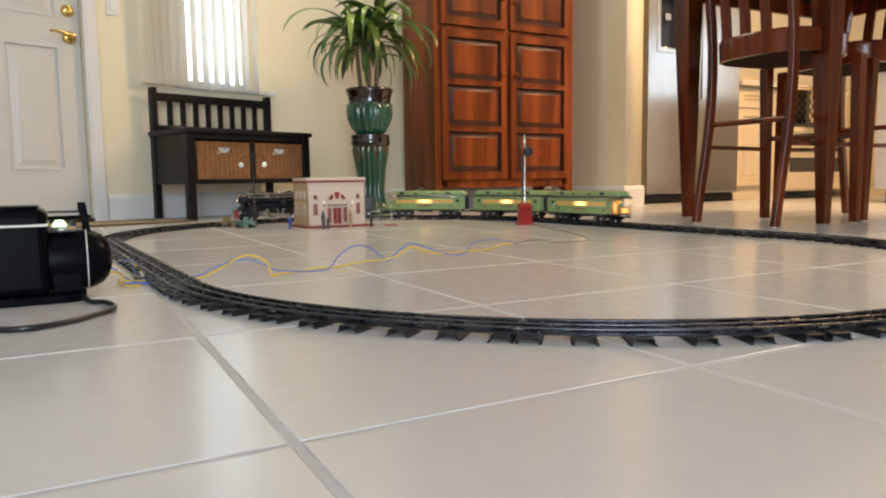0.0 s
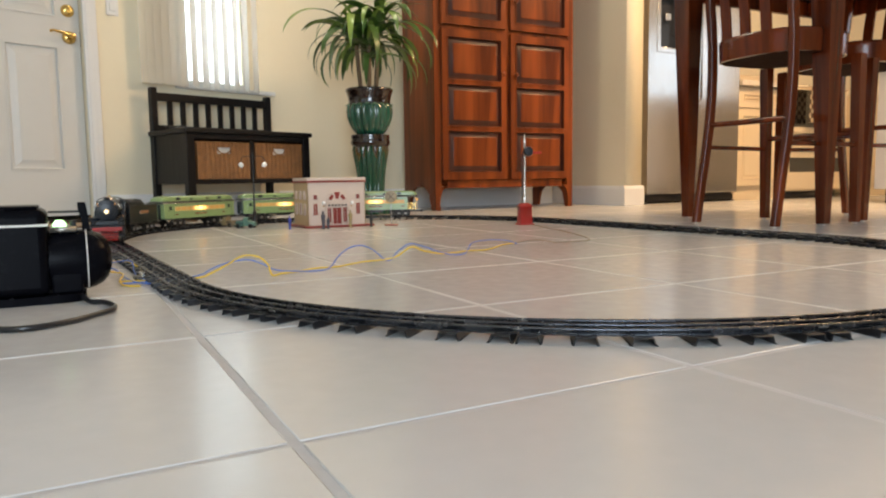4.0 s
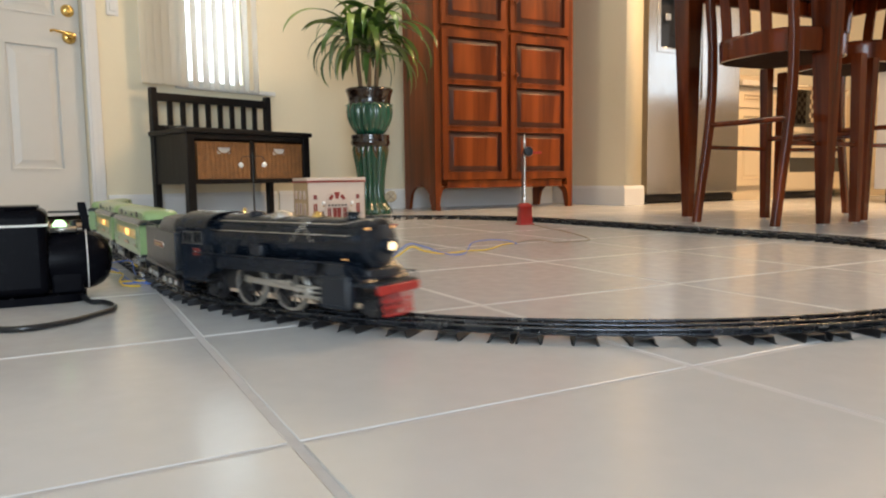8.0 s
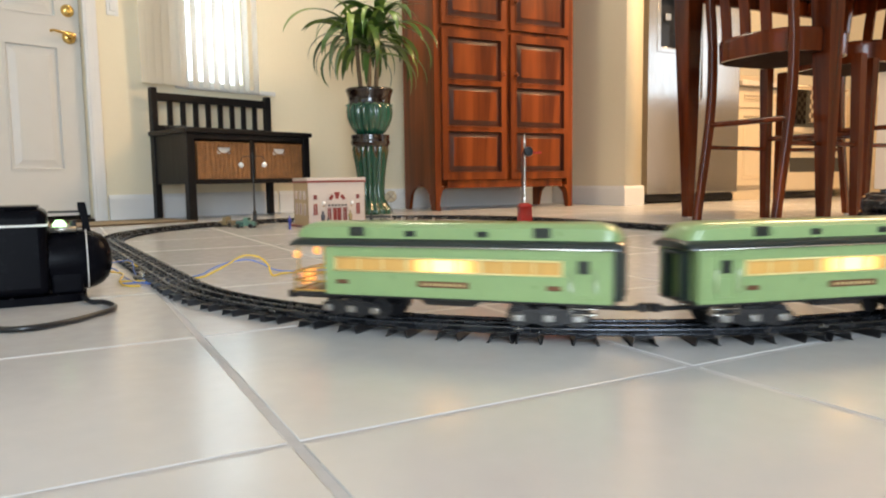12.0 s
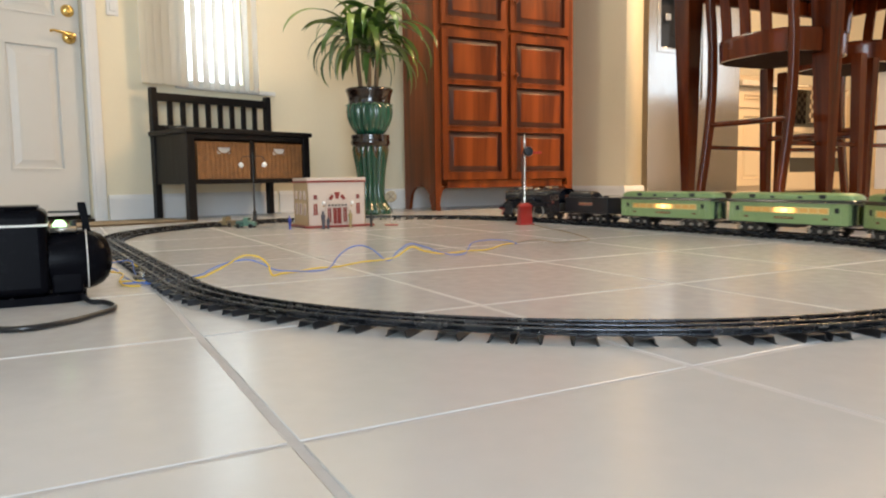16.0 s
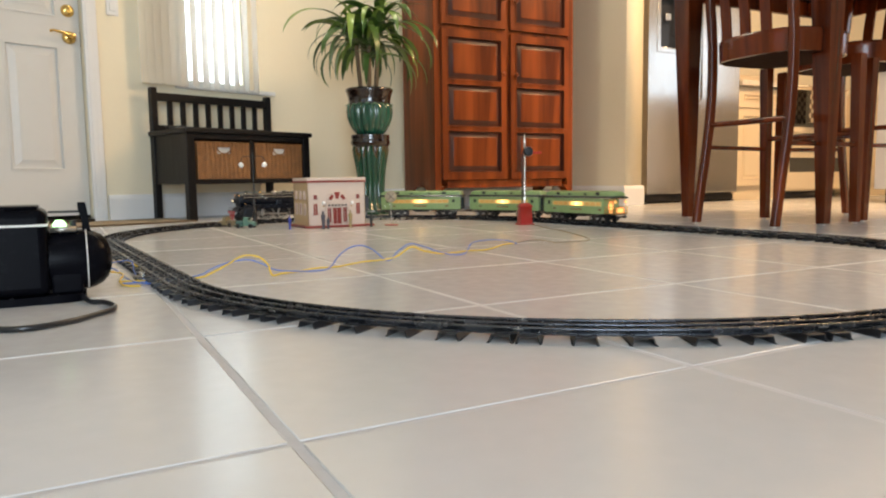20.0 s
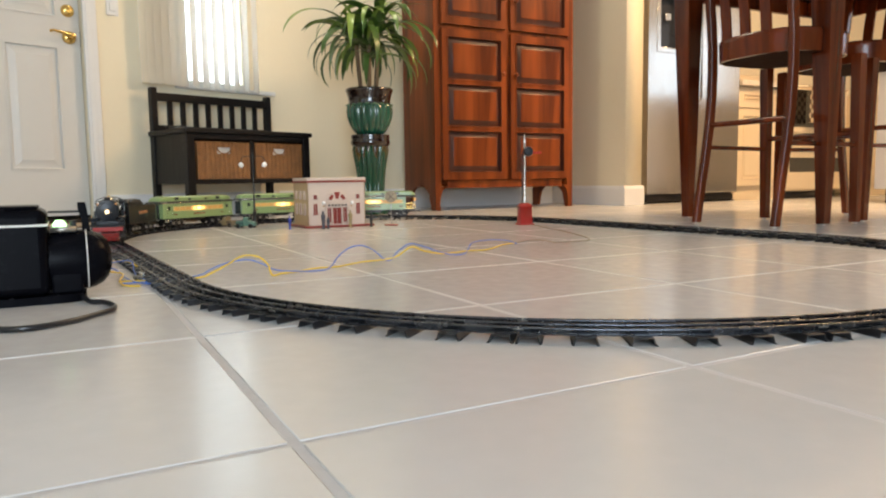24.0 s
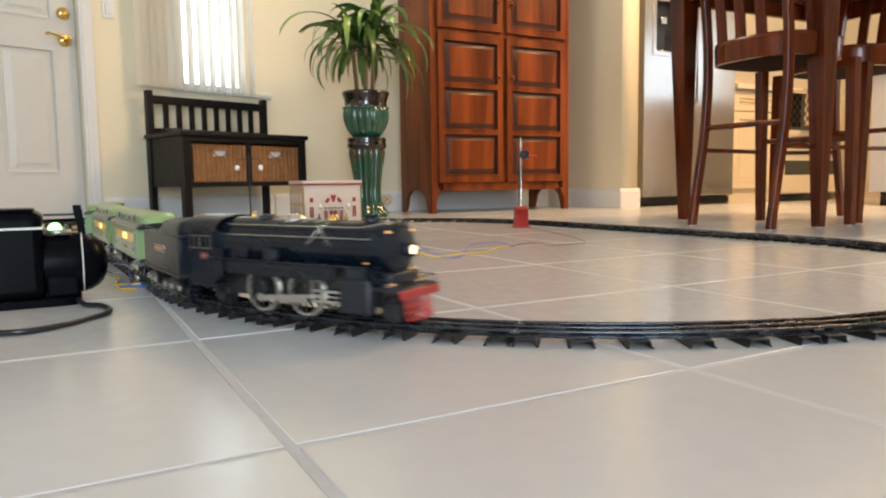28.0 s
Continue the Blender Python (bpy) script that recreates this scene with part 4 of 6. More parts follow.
M_LENS = mat("headlight_lens", (0.9, 0.85, 0.7), 0.1, emit=(1.0, 0.70, 0.36), power=3.5)
M_MARKER = mat("orange_marker_lens", (0.9, 0.5, 0.2), 0.2, emit=(1.0, 0.42, 0.1), power=1.2)
M_JOURNAL = mat("worn_nickel", (0.36, 0.35, 0.33), 0.34, metal=0.95, vary=0.3, scale=120)
M_GOLDBAR = mat("gold_lettering", (0.50, 0.36, 0.16), 0.4, vary=0.1)


def lit_pane(name, color, low, high, reach):
    """Celluloid lit from behind by a bulb at the pane's middle."""
    m = mat(name, (0.42, 0.26, 0.07), 0.3, vary=0.35, scale=90, coarse=40, stretch=(1, 1, 0.1), coat=0.3)
    nd, lk = m.node_tree.nodes, m.node_tree.links
    b = nd["Principled BSDF"]
    tc = nd.new("ShaderNodeTexCoord")
    ln = nd.new("ShaderNodeVectorMath")
    ln.operation = "LENGTH"
    lk.new(tc.outputs["Object"], ln.inputs[0])
    mr = nd.new("ShaderNodeMapRange")
    mr.interpolation_type = "SMOOTHERSTEP"
    mr.inputs["From Min"].default_value, mr.inputs["From Max"].default_value = 0.0, reach
    mr.inputs["To Min"].default_value, mr.inputs["To Max"].default_value = high, low
    lk.new(ln.outputs["Value"], mr.inputs["Value"])
    lk.new(mr.outputs[0], b.inputs["Emission Strength"])
    b.inputs["Emission Color"].default_value = (*color, 1)
    return m


M_PANE = lit_pane("lit_celluloid", (1.0, 0.50, 0.14), 0.32, 6.2, 0.050)
M_GLOW = lit_pane("lit_platform_lens", (1.0, 0.36, 0.10), 0.6, 2.6, 0.03)


def wheelset_mesh(r, half):
    bm = bmesh.new()
    for s in (-1, 1):
        a, b = sorted((s * half, s * (half + 0.004)))
        lathe(bm, [(0.001, a), (r, a), (r, b), (r * 0.7, b), (r * 0.66, b - 0.001), (0.001, b - 0.001)], 18, axis="y")
        a, b = sorted((s * (half - 0.002), s * half))
        lathe(bm, [(0.001, a), (r + 0.0022, a), (r + 0.0022, b), (0.001, b)], 18, axis="y")
    tube(bm, [(0, -half - 0.006, 0), (0, half + 0.006, 0)], 0.0016, 6)
    for k in range(3):
        a = 2 * math.pi * k / 3
        box(bm, r * 0.4 * math.cos(a) - 0.001, r * 0.4 * math.cos(a) + 0.001, half + 0.003, half + 0.0045, r * 0.4 * math.sin(a) - 0.001, r * 0.4 * math.sin(a) + 0.001)
    return bm


SPIN = []      # (object, radius, rest pose): what turns as the train runs
SWING = []     # (truck, distance of its pivot from the vehicle's middle, vehicle's pivot half base)


def truck(parent, x, axles, y_side, r=0.0125, half_base=0.0, journals=True):
    """A swivelling truck: side frames and bolster, wheelsets, bright journal boxes."""
    pitch = 0.034
    n = len(axles)
    bm = bmesh.new()
    L = pitch * (n - 1) / 2 + 0.013
    for s in (-1, 1):
        a, b = sorted((s * y_side, s * (y_side + 0.0035)))
        poly = [(-L, 0.012), (-L + 0.004, 0.019), (-L * 0.45, 0.0225), (L * 0.45, 0.0225), (L - 0.004, 0.019), (L, 0.012), (L - 0.005, 0.008), (L * 0.3, 0.0055),
                (-L * 0.3, 0.0055), (-L + 0.005, 0.008)]
        prism(bm, poly, a, b, "xz")
        for k in range(n + 1):
            xx = -L + 0.005 + (2 * L - 0.01) * k / n
            box(bm, xx - 0.002, xx + 0.002, min(a, b) - 0.001, max(a, b) + 0.0012, 0.007, 0.018, 0.0006)
    box(bm, -0.012, 0.012, -y_side, y_side, 0.015, 0.026, 0.001)
    t = part("truck", bm, M_TIE, parent, "black six-wheeled truck" if n == 3 else "black truck", m=pose(x, 0, 0))
    for k in range(n):
        xx = pitch * (k - (n - 1) / 2)
        if r not in WHEELS:
            w = part("wheelset", wheelset_mesh(r, GAUGE / 2 - 0.002), M_TIE, t, m=pose(xx, 0, r))
            WHEELS[r] = w
        else:
            w = share(WHEELS[r], pose(xx, 0, r), t)
        SPIN.append((w, r))
        if journals:
            for s in (-1, 1):
                m = pose(xx, s * (y_side + 0.0048), 0.0125, 0, 0, 0 if s > 0 else 180)
                if JOURNAL[0] is None:
                    bm = bmesh.new()
                    box(bm, -0.006, 0.006, -0.0022, 0.003, -0.0042, 0.0042, 0.0014, 2)
                    JOURNAL[0] = part("journal_box", bm, M_JOURNAL, t, "bright nickel journal box", m=m)
                else:
                    share(JOURNAL[0], m, t)
    SWING.append((t, x, half_base))
    return t


WHEELS, JOURNAL = {}, [None]


def build_coach(name, label, observation, L=0.418):
    """A lithographed passenger car. Local x runs forward, z = 0 is the rail top."""
    car = thing(name, Matrix(), label, "toy coach", "train of toy coaches" if not observation else "")
    W, z0, z1 = 0.041, 0.031, 0.0912
    xb = L / 2 - 0.012            # body ends
    rear = -xb + (0.042 if observation else 0.0)
    # floor pan and ends
    bm = bmesh.new()
    box(bm, -xb, xb, -W + 0.001, W - 0.001, z0 - 0.003, z0 + 0.002, 0.0008)
    part("floor_pan", bm, M_TIE, car, "black underframe")
    win0, win1 = rear + 0.059 - (0.045 if observation else 0), xb - 0.059
    wz0, wz1 = 0.0622, 0.0770
    for s in (-1, 1):
        bm = bmesh.new()
        a, b = sorted((s * (W - 0.0012), s * W))
        x_lo, x_hi = rear, xb - 0.004
        framed_slab(bm, x_hi, z0, z1, a, b, [(win0, win1, wz0, wz1)], x_lo)
        side = part("side_wall", bm, M_GREEN, car)
        # pressed mouldings
        c, d = sorted((s * W, s * (W + 0.0007)))
        for zz in (z0 + 0.002, 0.0576, 0.0808, 0.0874):
            part("moulding", B(x_lo, x_hi, c, d, zz, zz + 0.0011), M_GREEN, side)
        # window strip: lit celluloid behind thin mullions in a cream frame
        bm = bmesh.new()
        ym = s * (W - 0.0026)
        box(bm, (win0 - win1) / 2, (win1 - win0) / 2, -0.0004, 0.0004, (wz0 - wz1) / 2, (wz1 - wz0) / 2)
        part("window_strip", bm, M_PANE, side, "amber lit celluloid window strip", m=pose((win0 + win1) / 2, ym, (wz0 + wz1) / 2))
        bm = bmesh.new()
        e, f = sorted((s * (W - 0.0005), s * (W + 0.0009)))
        box(bm, win0 - 0.002, win1 + 0.002, e, f, wz0 - 0.0018, wz0 + 0.0004)
        box(bm, win0 - 0.002, win1 + 0.002, e, f, wz1 - 0.0004, wz1 + 0.0018)
        box(bm, win0 - 0.002, win0 + 0.001, e, f, wz0, wz1)
        box(bm, win1 - 0.001, win1 + 0.002, e, f, wz0, wz1)
        part("window_frame", bm, M_CREAM, side, "cream window surround")
        n = 9
        for k in range(1, n):
            xx = win0 + (win1 - win0) * k / n
            wide = 0.0022 if k % 3 else 0.004
            bm = bmesh.new()
            box(bm, xx - wide / 2, xx + wide / 2, *sorted((s * (W - 0.0018), s * (W - 0.0002))), wz0, wz1)
            part("mullion", bm, M_CREAM, side)
        # name plates
        bm = bmesh.new()
        mid = (win0 + win1) / 2
        c, d = sorted((s * W, s * (W + 0.0011)))
        box(bm, mid - 0.032, mid + 0.032, c, d, 0.0435, 0.0510, 0.0005)
        plate = part("name_plate", bm, M_PLATE, side, "brown name plate with gold lettering bars")
        for k in range(9):
            bm = bmesh.new()
            xx = mid - 0.024 + 0.006 * k
            box(bm, xx - 0.0018, xx + 0.0018, *sorted((s * (W + 0.001), s * (W + 0.0014))), 0.0456, 0.0489)
            part("lettering_bar", bm, M_GOLDBAR, plate)
        for xx in (win0 + 0.008, win1 - 0.008):
            bm = bmesh.new()
            box(bm, xx - 0.008, xx + 0.008, c, d, 0.0445, 0.0500, 0.0005)
            part("number_plate", bm, M_PLATE, side)
        # vestibule doors, recessed, with dark windows
        for xd in ([xb - 0.034] if observation else [xb - 0.034, -xb + 0.034]):
            bm = bmesh.new()
            c, d = sorted((s * W, s * (W + 0.0013)))
            for x0, x1, za, zb in ((-0.0115, -0.0095, z0 + 0.006, 0.0855), (0.0095, 0.0115, z0 + 0.006, 0.0855), (-0.0115, 0.0115, 0.0835, 0.0855), (-0.0115, 0.0115, z0 + 0.005, z0 + 0.007)):
                box(bm, xd + x0, xd + x1, c, d, za, zb)
            dr = part("vestibule_door", bm, M_GREEN, car)
            bm = bmesh.new()
            box(bm, xd - 0.0065, xd + 0.0065, *sorted((s * (W - 0.0004), s * (W + 0.0005))), 0.0645, 0.0792, 0.0003)
            part("door_window", bm, M_GREEN_D, dr, "dark green door window")
            for dx in (-0.014, 0.014):
                bm = bmesh.new()
                tube(bm, [(xd + dx, s * (W + 0.0005), 0.043), (xd + dx, s * (W + 0.003), 0.045), (xd + dx, s * (W + 0.003), 0.068), (xd + dx, s * (W + 0.0005), 0.070)], 0.0006, 5)
                part("grab_rail", bm, M_CHROME, dr)
            bm = bmesh.new()
            for k in range(2):
                box(bm, xd - 0.014, xd + 0.014, *sorted((s * (W - 0.010), s * (W - 0.001 + 0.002 * k))), z0 - 0.007 - 0.006 * k, z0 - 0.0055 - 0.006 * k, 0.0004)
            box(bm, xd - 0.0145, xd - 0.0133, *sorted((s * (W - 0.010), s * (W + 0.001))), z0 - 0.0135, z0 - 0.002)
            box(bm, xd + 0.0133, xd + 0.0145, *sorted((s * (W - 0.010), s * (W + 0.001))), z0 - 0.0135, z0 - 0.002)
            part("step", bm, M_CHROME, car, "nickel boarding step")
    # end walls with a dark gangway
    for e in ((1,) if observation else (-1, 1)):
        bm = bmesh.new()
        xx = e * (xb - 0.004)
        for y0, y1, za, zb in ((-W, -0.016, z0, z1), (0.016, W, z0, z1), (-0.016, 0.016, 0.0815, z1), (-0.016, 0.016, z0, z0 + 0.004)):
            box(bm, *sorted((xx, xx + e * 0.0015)), y0, y1, za, zb)
        endw = part("end_wall", bm, M_GREEN, car)
        bm = bmesh.new()
        box(bm, *sorted((xx - e * 0.003, xx - e * 0.0015)), -0.016, 0.016, z0 + 0.004, 0.0815)
        part("gangway_door", bm, M_GREEN, endw)
        bm = bmesh.new()
        for y0 in (-0.0185, 0.0185):
            box(bm, *sorted((xx, xx + e * 0.013)), y0 - 0.002, y0 + 0.002, z0 + 0.001, 0.0852, 0.0008)
        box(bm, *sorted((xx, xx + e * 0.013)), -0.0205, 0.0205, 0.0842, 0.0880, 0.0008)
        part("diaphragm", bm, M_GREEN_D, endw, "dark green end diaphragm")
    # roof: dark lower deck, light clerestory with vents

    def deck(x, e, h0, h1, wide, n=9):
        pts = [(x, wide * (0.72 + 0.28 * e) * math.cos(math.pi * k / (n - 1)), h0 + (h1 - h0) * e * math.sin(math.pi * k / (n - 1)) ** 0.75) for k in range(n)]
        return pts + [(x, -wide * (0.72 + 0.28 * e), h0 - 0.0015), (x, wide * (0.72 + 0.28 * e), h0 - 0.0015)]
    xr = L / 2 - 0.002
    ends = [(-xr, 0.55), (-xr + 0.004, 0.8), (-xr + 0.012, 0.95), (-xr + 0.022, 1.0), (xr - 0.022, 1.0), (xr - 0.012, 0.95), (xr - 0.004, 0.8), (xr, 0.55)]
    bm = bmesh.new()
    loft(bm, [deck(x, e, z1 + 0.001, 0.1040, W + 0.0035) for x, e in ends])
    roof = part("roof", bm, M_GREEN_D, car, "dark green lower roof")
    bm = bmesh.new()
    for s in (-1, 1):
        box(bm, -xr + 0.01, xr - 0.01, *sorted((s * (W + 0.002), s * (W + 0.0042))), z1 - 0.0002, z1 + 0.0012, 0.0004)
    part("eaves_strip", bm, M_CHROME, roof, "bright eaves strip")

    def upper(x, e):
        w, zt, zb = 0.0335, 0.1205, 0.0965
        pr = [(-w, zb), (-w, zt - 0.0065), (-w + 0.002, zt - 0.0055), (-w + 0.005, zt - 0.0022), (-w * 0.35, zt - 0.0003), (w * 0.35, zt - 0.0003), (w - 0.005, zt - 0.0022), (w - 0.002, zt - 0.0055), (w, zt - 0.0065), (w, zb)]
        return [(x, y * (0.55 + 0.45 * e), zb - 0.004 * (1 - e) + (z - zb) * e) for y, z in pr]
    xc = xr - 0.004
    bm = bmesh.new()
    loft(bm, [upper(x, e) for x, e in ((-xc, 0.35), (-xc + 0.003, 0.62), (-xc + 0.008, 0.80), (-xc + 0.016, 0.93), (-xc + 0.028, 1.0), (xc - 0.028, 1.0), (xc - 0.016, 0.93), (xc - 0.008, 0.80), (xc - 0.003, 0.62), (xc, 0.35))])
    cl = part("clerestory", bm, M_GREEN, roof, "light green raised clerestory roof")
    for s in (-1, 1):
        for xx, w in ((-0.115, 0.010), (-0.045, 0.007), (0.045, 0.007), (0.115, 0.010)):
            bm = bmesh.new()
            box(bm, xx - w, xx + w, *sorted((s * 0.0325, s * 0.0350)), 0.1035, 0.1105 if w < 0.009 else 0.1150, 0.0008)
            part("vent", bm, M_GREEN_D, cl, "dark roof vent")
    # trucks, battery box, couplers
    for x in (0.118, -0.118):
        truck(car, x, (0, 1, 2), 0.0335, half_base=0.118)
    bm = bmesh.new()
    prism(bm, [(-0.045, z0 - 0.002), (-0.03, z0 - 0.013), (0.03, z0 - 0.013), (0.045, z0 - 0.002)], -0.018, 0.018, "xz")
    part("battery_box", bm, M_TIE, car)
    for e in (-1, 1):
        bm = bmesh.new()
        tube(bm, [(e * (xb - 0.05), 0, 0.021), (e * (xb + 0.012), 0, 0.021), (e * (xb + 0.028), 0, 0.023)], 0.003, 6)
        box(bm, *sorted((e * (xb + 0.022), e * (xb + 0.034))), -0.006, 0.006, 0.018, 0.028, 0.0015)
        part("coupler", bm, M_TIE, car)
    if observation:
        # open rear platform: railing, lit drumhead, glowing end wall
        bm = bmesh.new()
        for y0, y1, za, zb in ((-W + 0.001, -0.014, z0, z1), (0.014, W - 0.001, z0, z1), (-0.014, 0.014, 0.0815, z1)):
            box(bm, rear - 0.0015, rear, y0, y1, za, zb)
        ew = part("end_wall", bm, M_GREEN, car)
        bm = bmesh.new()
        box(bm, -0.0005, 0.0005, -0.014, 0.014, -0.0245, 0.0245)
        part("end_door", bm, M_GLOW, ew, "glowing orange rear door pane", m=pose(rear + 0.002, 0, 0.0565))
        bm = bmesh.new()
        for y in [k * 0.009 - 0.036 for k in range(9)]:
            tube(bm, [(-xb - 0.004, y, z0), (-xb - 0.004, y, 0.058)], 0.0009, 5)
        for zz in (0.034, 0.046, 0.058):
            tube(bm, [(rear, -W + 0.002, zz), (-xb - 0.004, -W + 0.002, zz), (-xb - 0.004, W - 0.002, zz), (rear, W - 0.002, zz)], 0.0012, 6)
        for y in (-W + 0.002, W - 0.002):
            for xx in (-xb - 0.004, -xb + 0.012, -xb + 0.027):
                tube(bm, [(xx, y, z0), (xx, y, 0.058)], 0.0009, 5)
        part("platform_railing", bm, M_BRASS, car, "brass rear platform railing")
        for y in (-0.034, 0.034):
            bm = bmesh.new()
            tube(bm, [(-xb, y, 0.058), (-xb, y, z1 + 0.002)], 0.0012, 6)
            part("platform_post", bm, M_BRASS, car)
        for y in (-0.026, 0.026):
            bm = bmesh.new()
            lathe(bm, [(0.001, -0.004), (0.005, -0.003), (0.0055, 0.002), (0.001, 0.004)], 12, (-xb - 0.006, y, 0.078), "x")
            part("tail_lamp", bm, M_MARKER, car, "glowing orange tail lamp")
        bm = bmesh.new()
        box(bm, -0.0006, 0.0006, -0.018, 0.018, -0.009, 0.009)
        part("drumhead", bm, M_GLOW, car, "lit amber tail sign", m=pose(-xb - 0.0055, 0, 0.046))
        bm = bmesh.new()
        box(bm, -0.018, 0.018, -0.03, 0.03, -0.0005, 0.0005)
        part("dome_light", bm, M_GLOW, car, "lit platform ceiling lens", m=pose(-xb + 0.018, 0, z1 - 0.001))
    return car


def build_tender():
    t = thing("tender", Matrix(), "black toy tender with a red name plate and coal hump", "toy tender")
    L, W = 0.237, 0.039
    bm = bmesh.new()
    box(bm, -L / 2, L / 2, -W, W, 0.034, 0.0945, 0.0015, 2)
    body = part("body", bm, M_TENDER, t)
    for s in (-1, 1):
        a, b = sorted((s * W, s * (W + 0.0009)))
        for zz in (0.036, 0.040, 0.0915):
            part("moulding", B(-L / 2, L / 2, a, b, zz, zz + 0.0016), M_TENDER, body)
    bm = bmesh.new()
    loft(bm, [[(x, y * w, 0.0945 + z * e) for y, z in ((-0.034, 0), (-0.034, 0.010), (-0.028, 0.0205), (-0.01, 0.0245), (0.01, 0.0245), (0.028, 0.0205), (0.034, 0.010), (0.034, 0))]
              for x, e, w in ((-0.022, 0.1, 0.95), (-0.016, 0.6, 1), (-0.006, 0.95, 1), (0.09, 1, 1), (0.1, 0.95, 1), (0.106, 0.6, 0.98))])
    part("coal_hump", bm, M_TENDER, t)
    for s in (-1, 1):
        bm = bmesh.new()
        tube(bm, [(-L / 2 + 0.004, s * (W - 0.003), 0.0955), (-L / 2 + 0.004, s * (W - 0.003), 0.100), (-0.03, s * (W - 0.003), 0.100), (-0.026, s * (W - 0.003), 0.0955)], 0.0011, 6)
        part("top_rail", bm, M_TIE, t)
    bm = bmesh.new()
    lathe(bm, [(0.010, 0.0945), (0.010, 0.099), (0.0085, 0.1005), (0.001, 0.1015)], 16, (-0.075, 0, 0))
    part("water_hatch", bm, M_TENDER, t)
    bm = bmesh.new()
    box(bm, -L / 2 - 0.004, L / 2 + 0.006, -W - 0.002, W + 0.002, 0.029, 0.0345, 0.001)
    part("frame", bm, M_TIE, t)
    for s in (-1, 1):
        bm = bmesh.new()
        a, b = sorted((s * W, s * (W + 0.0014)))
        box(bm, -0.038, 0.038, a, b, 0.0630, 0.0745, 0.0005)
        pl = part("name_plate", bm, M_CHROME, body, "nickel-edged red name plate")
        bm = bmesh.new()
        a, b = sorted((s * (W + 0.001), s * (W + 0.0018)))
        box(bm, -0.036, 0.036, a, b, 0.0646, 0.0729)
        part("plate_field", bm, M_PLATE_RED, pl, "red field of a name plate")
        for k in range(8):
            bm = bmesh.new()
            xx = -0.027 + 0.0077 * k
            box(bm, xx - 0.0022, xx + 0.0022, *sorted((s * (W + 0.0016), s * (W + 0.0021))), 0.0668, 0.0707)
            part("lettering_bar", bm, M_GOLDBAR, pl)
    for x in (0.066, -0.066):
        truck(t, x, (0, 1, 2), 0.0335, half_base=0.066)
    bm = bmesh.new()
    tube(bm, [(L / 2, 0, 0.021), (L / 2 + 0.03, 0, 0.021)], 0.003, 6)
    part("drawbar", bm, M_TIE, t)
    bm = bmesh.new()
    tube(bm, [(-L / 2 + 0.01, 0, 0.021), (-L / 2 - 0.024, 0, 0.021)], 0.003, 6)
    box(bm, -L / 2 - 0.034, -L / 2 - 0.022, -0.006, 0.006, 0.016, 0.026, 0.0015)
    part("coupler", bm, M_JOURNAL, t)
    for s in (-1, 1):
        bm = bmesh.new()
        tube(bm, [(L / 2 + 0.001, s * (W - 0.004), 0.045), (L / 2 + 0.004, s * (W - 0.004), 0.05), (L / 2 + 0.004, s * (W - 0.004), 0.085), (L / 2 + 0.001, s * (W - 0.004), 0.088)], 0.0007, 5)
        part("grab_rail", bm, M_TIE, t)
    return t


RODS = []
DRIVER_R, CRANK = 0.0300, 0.0112


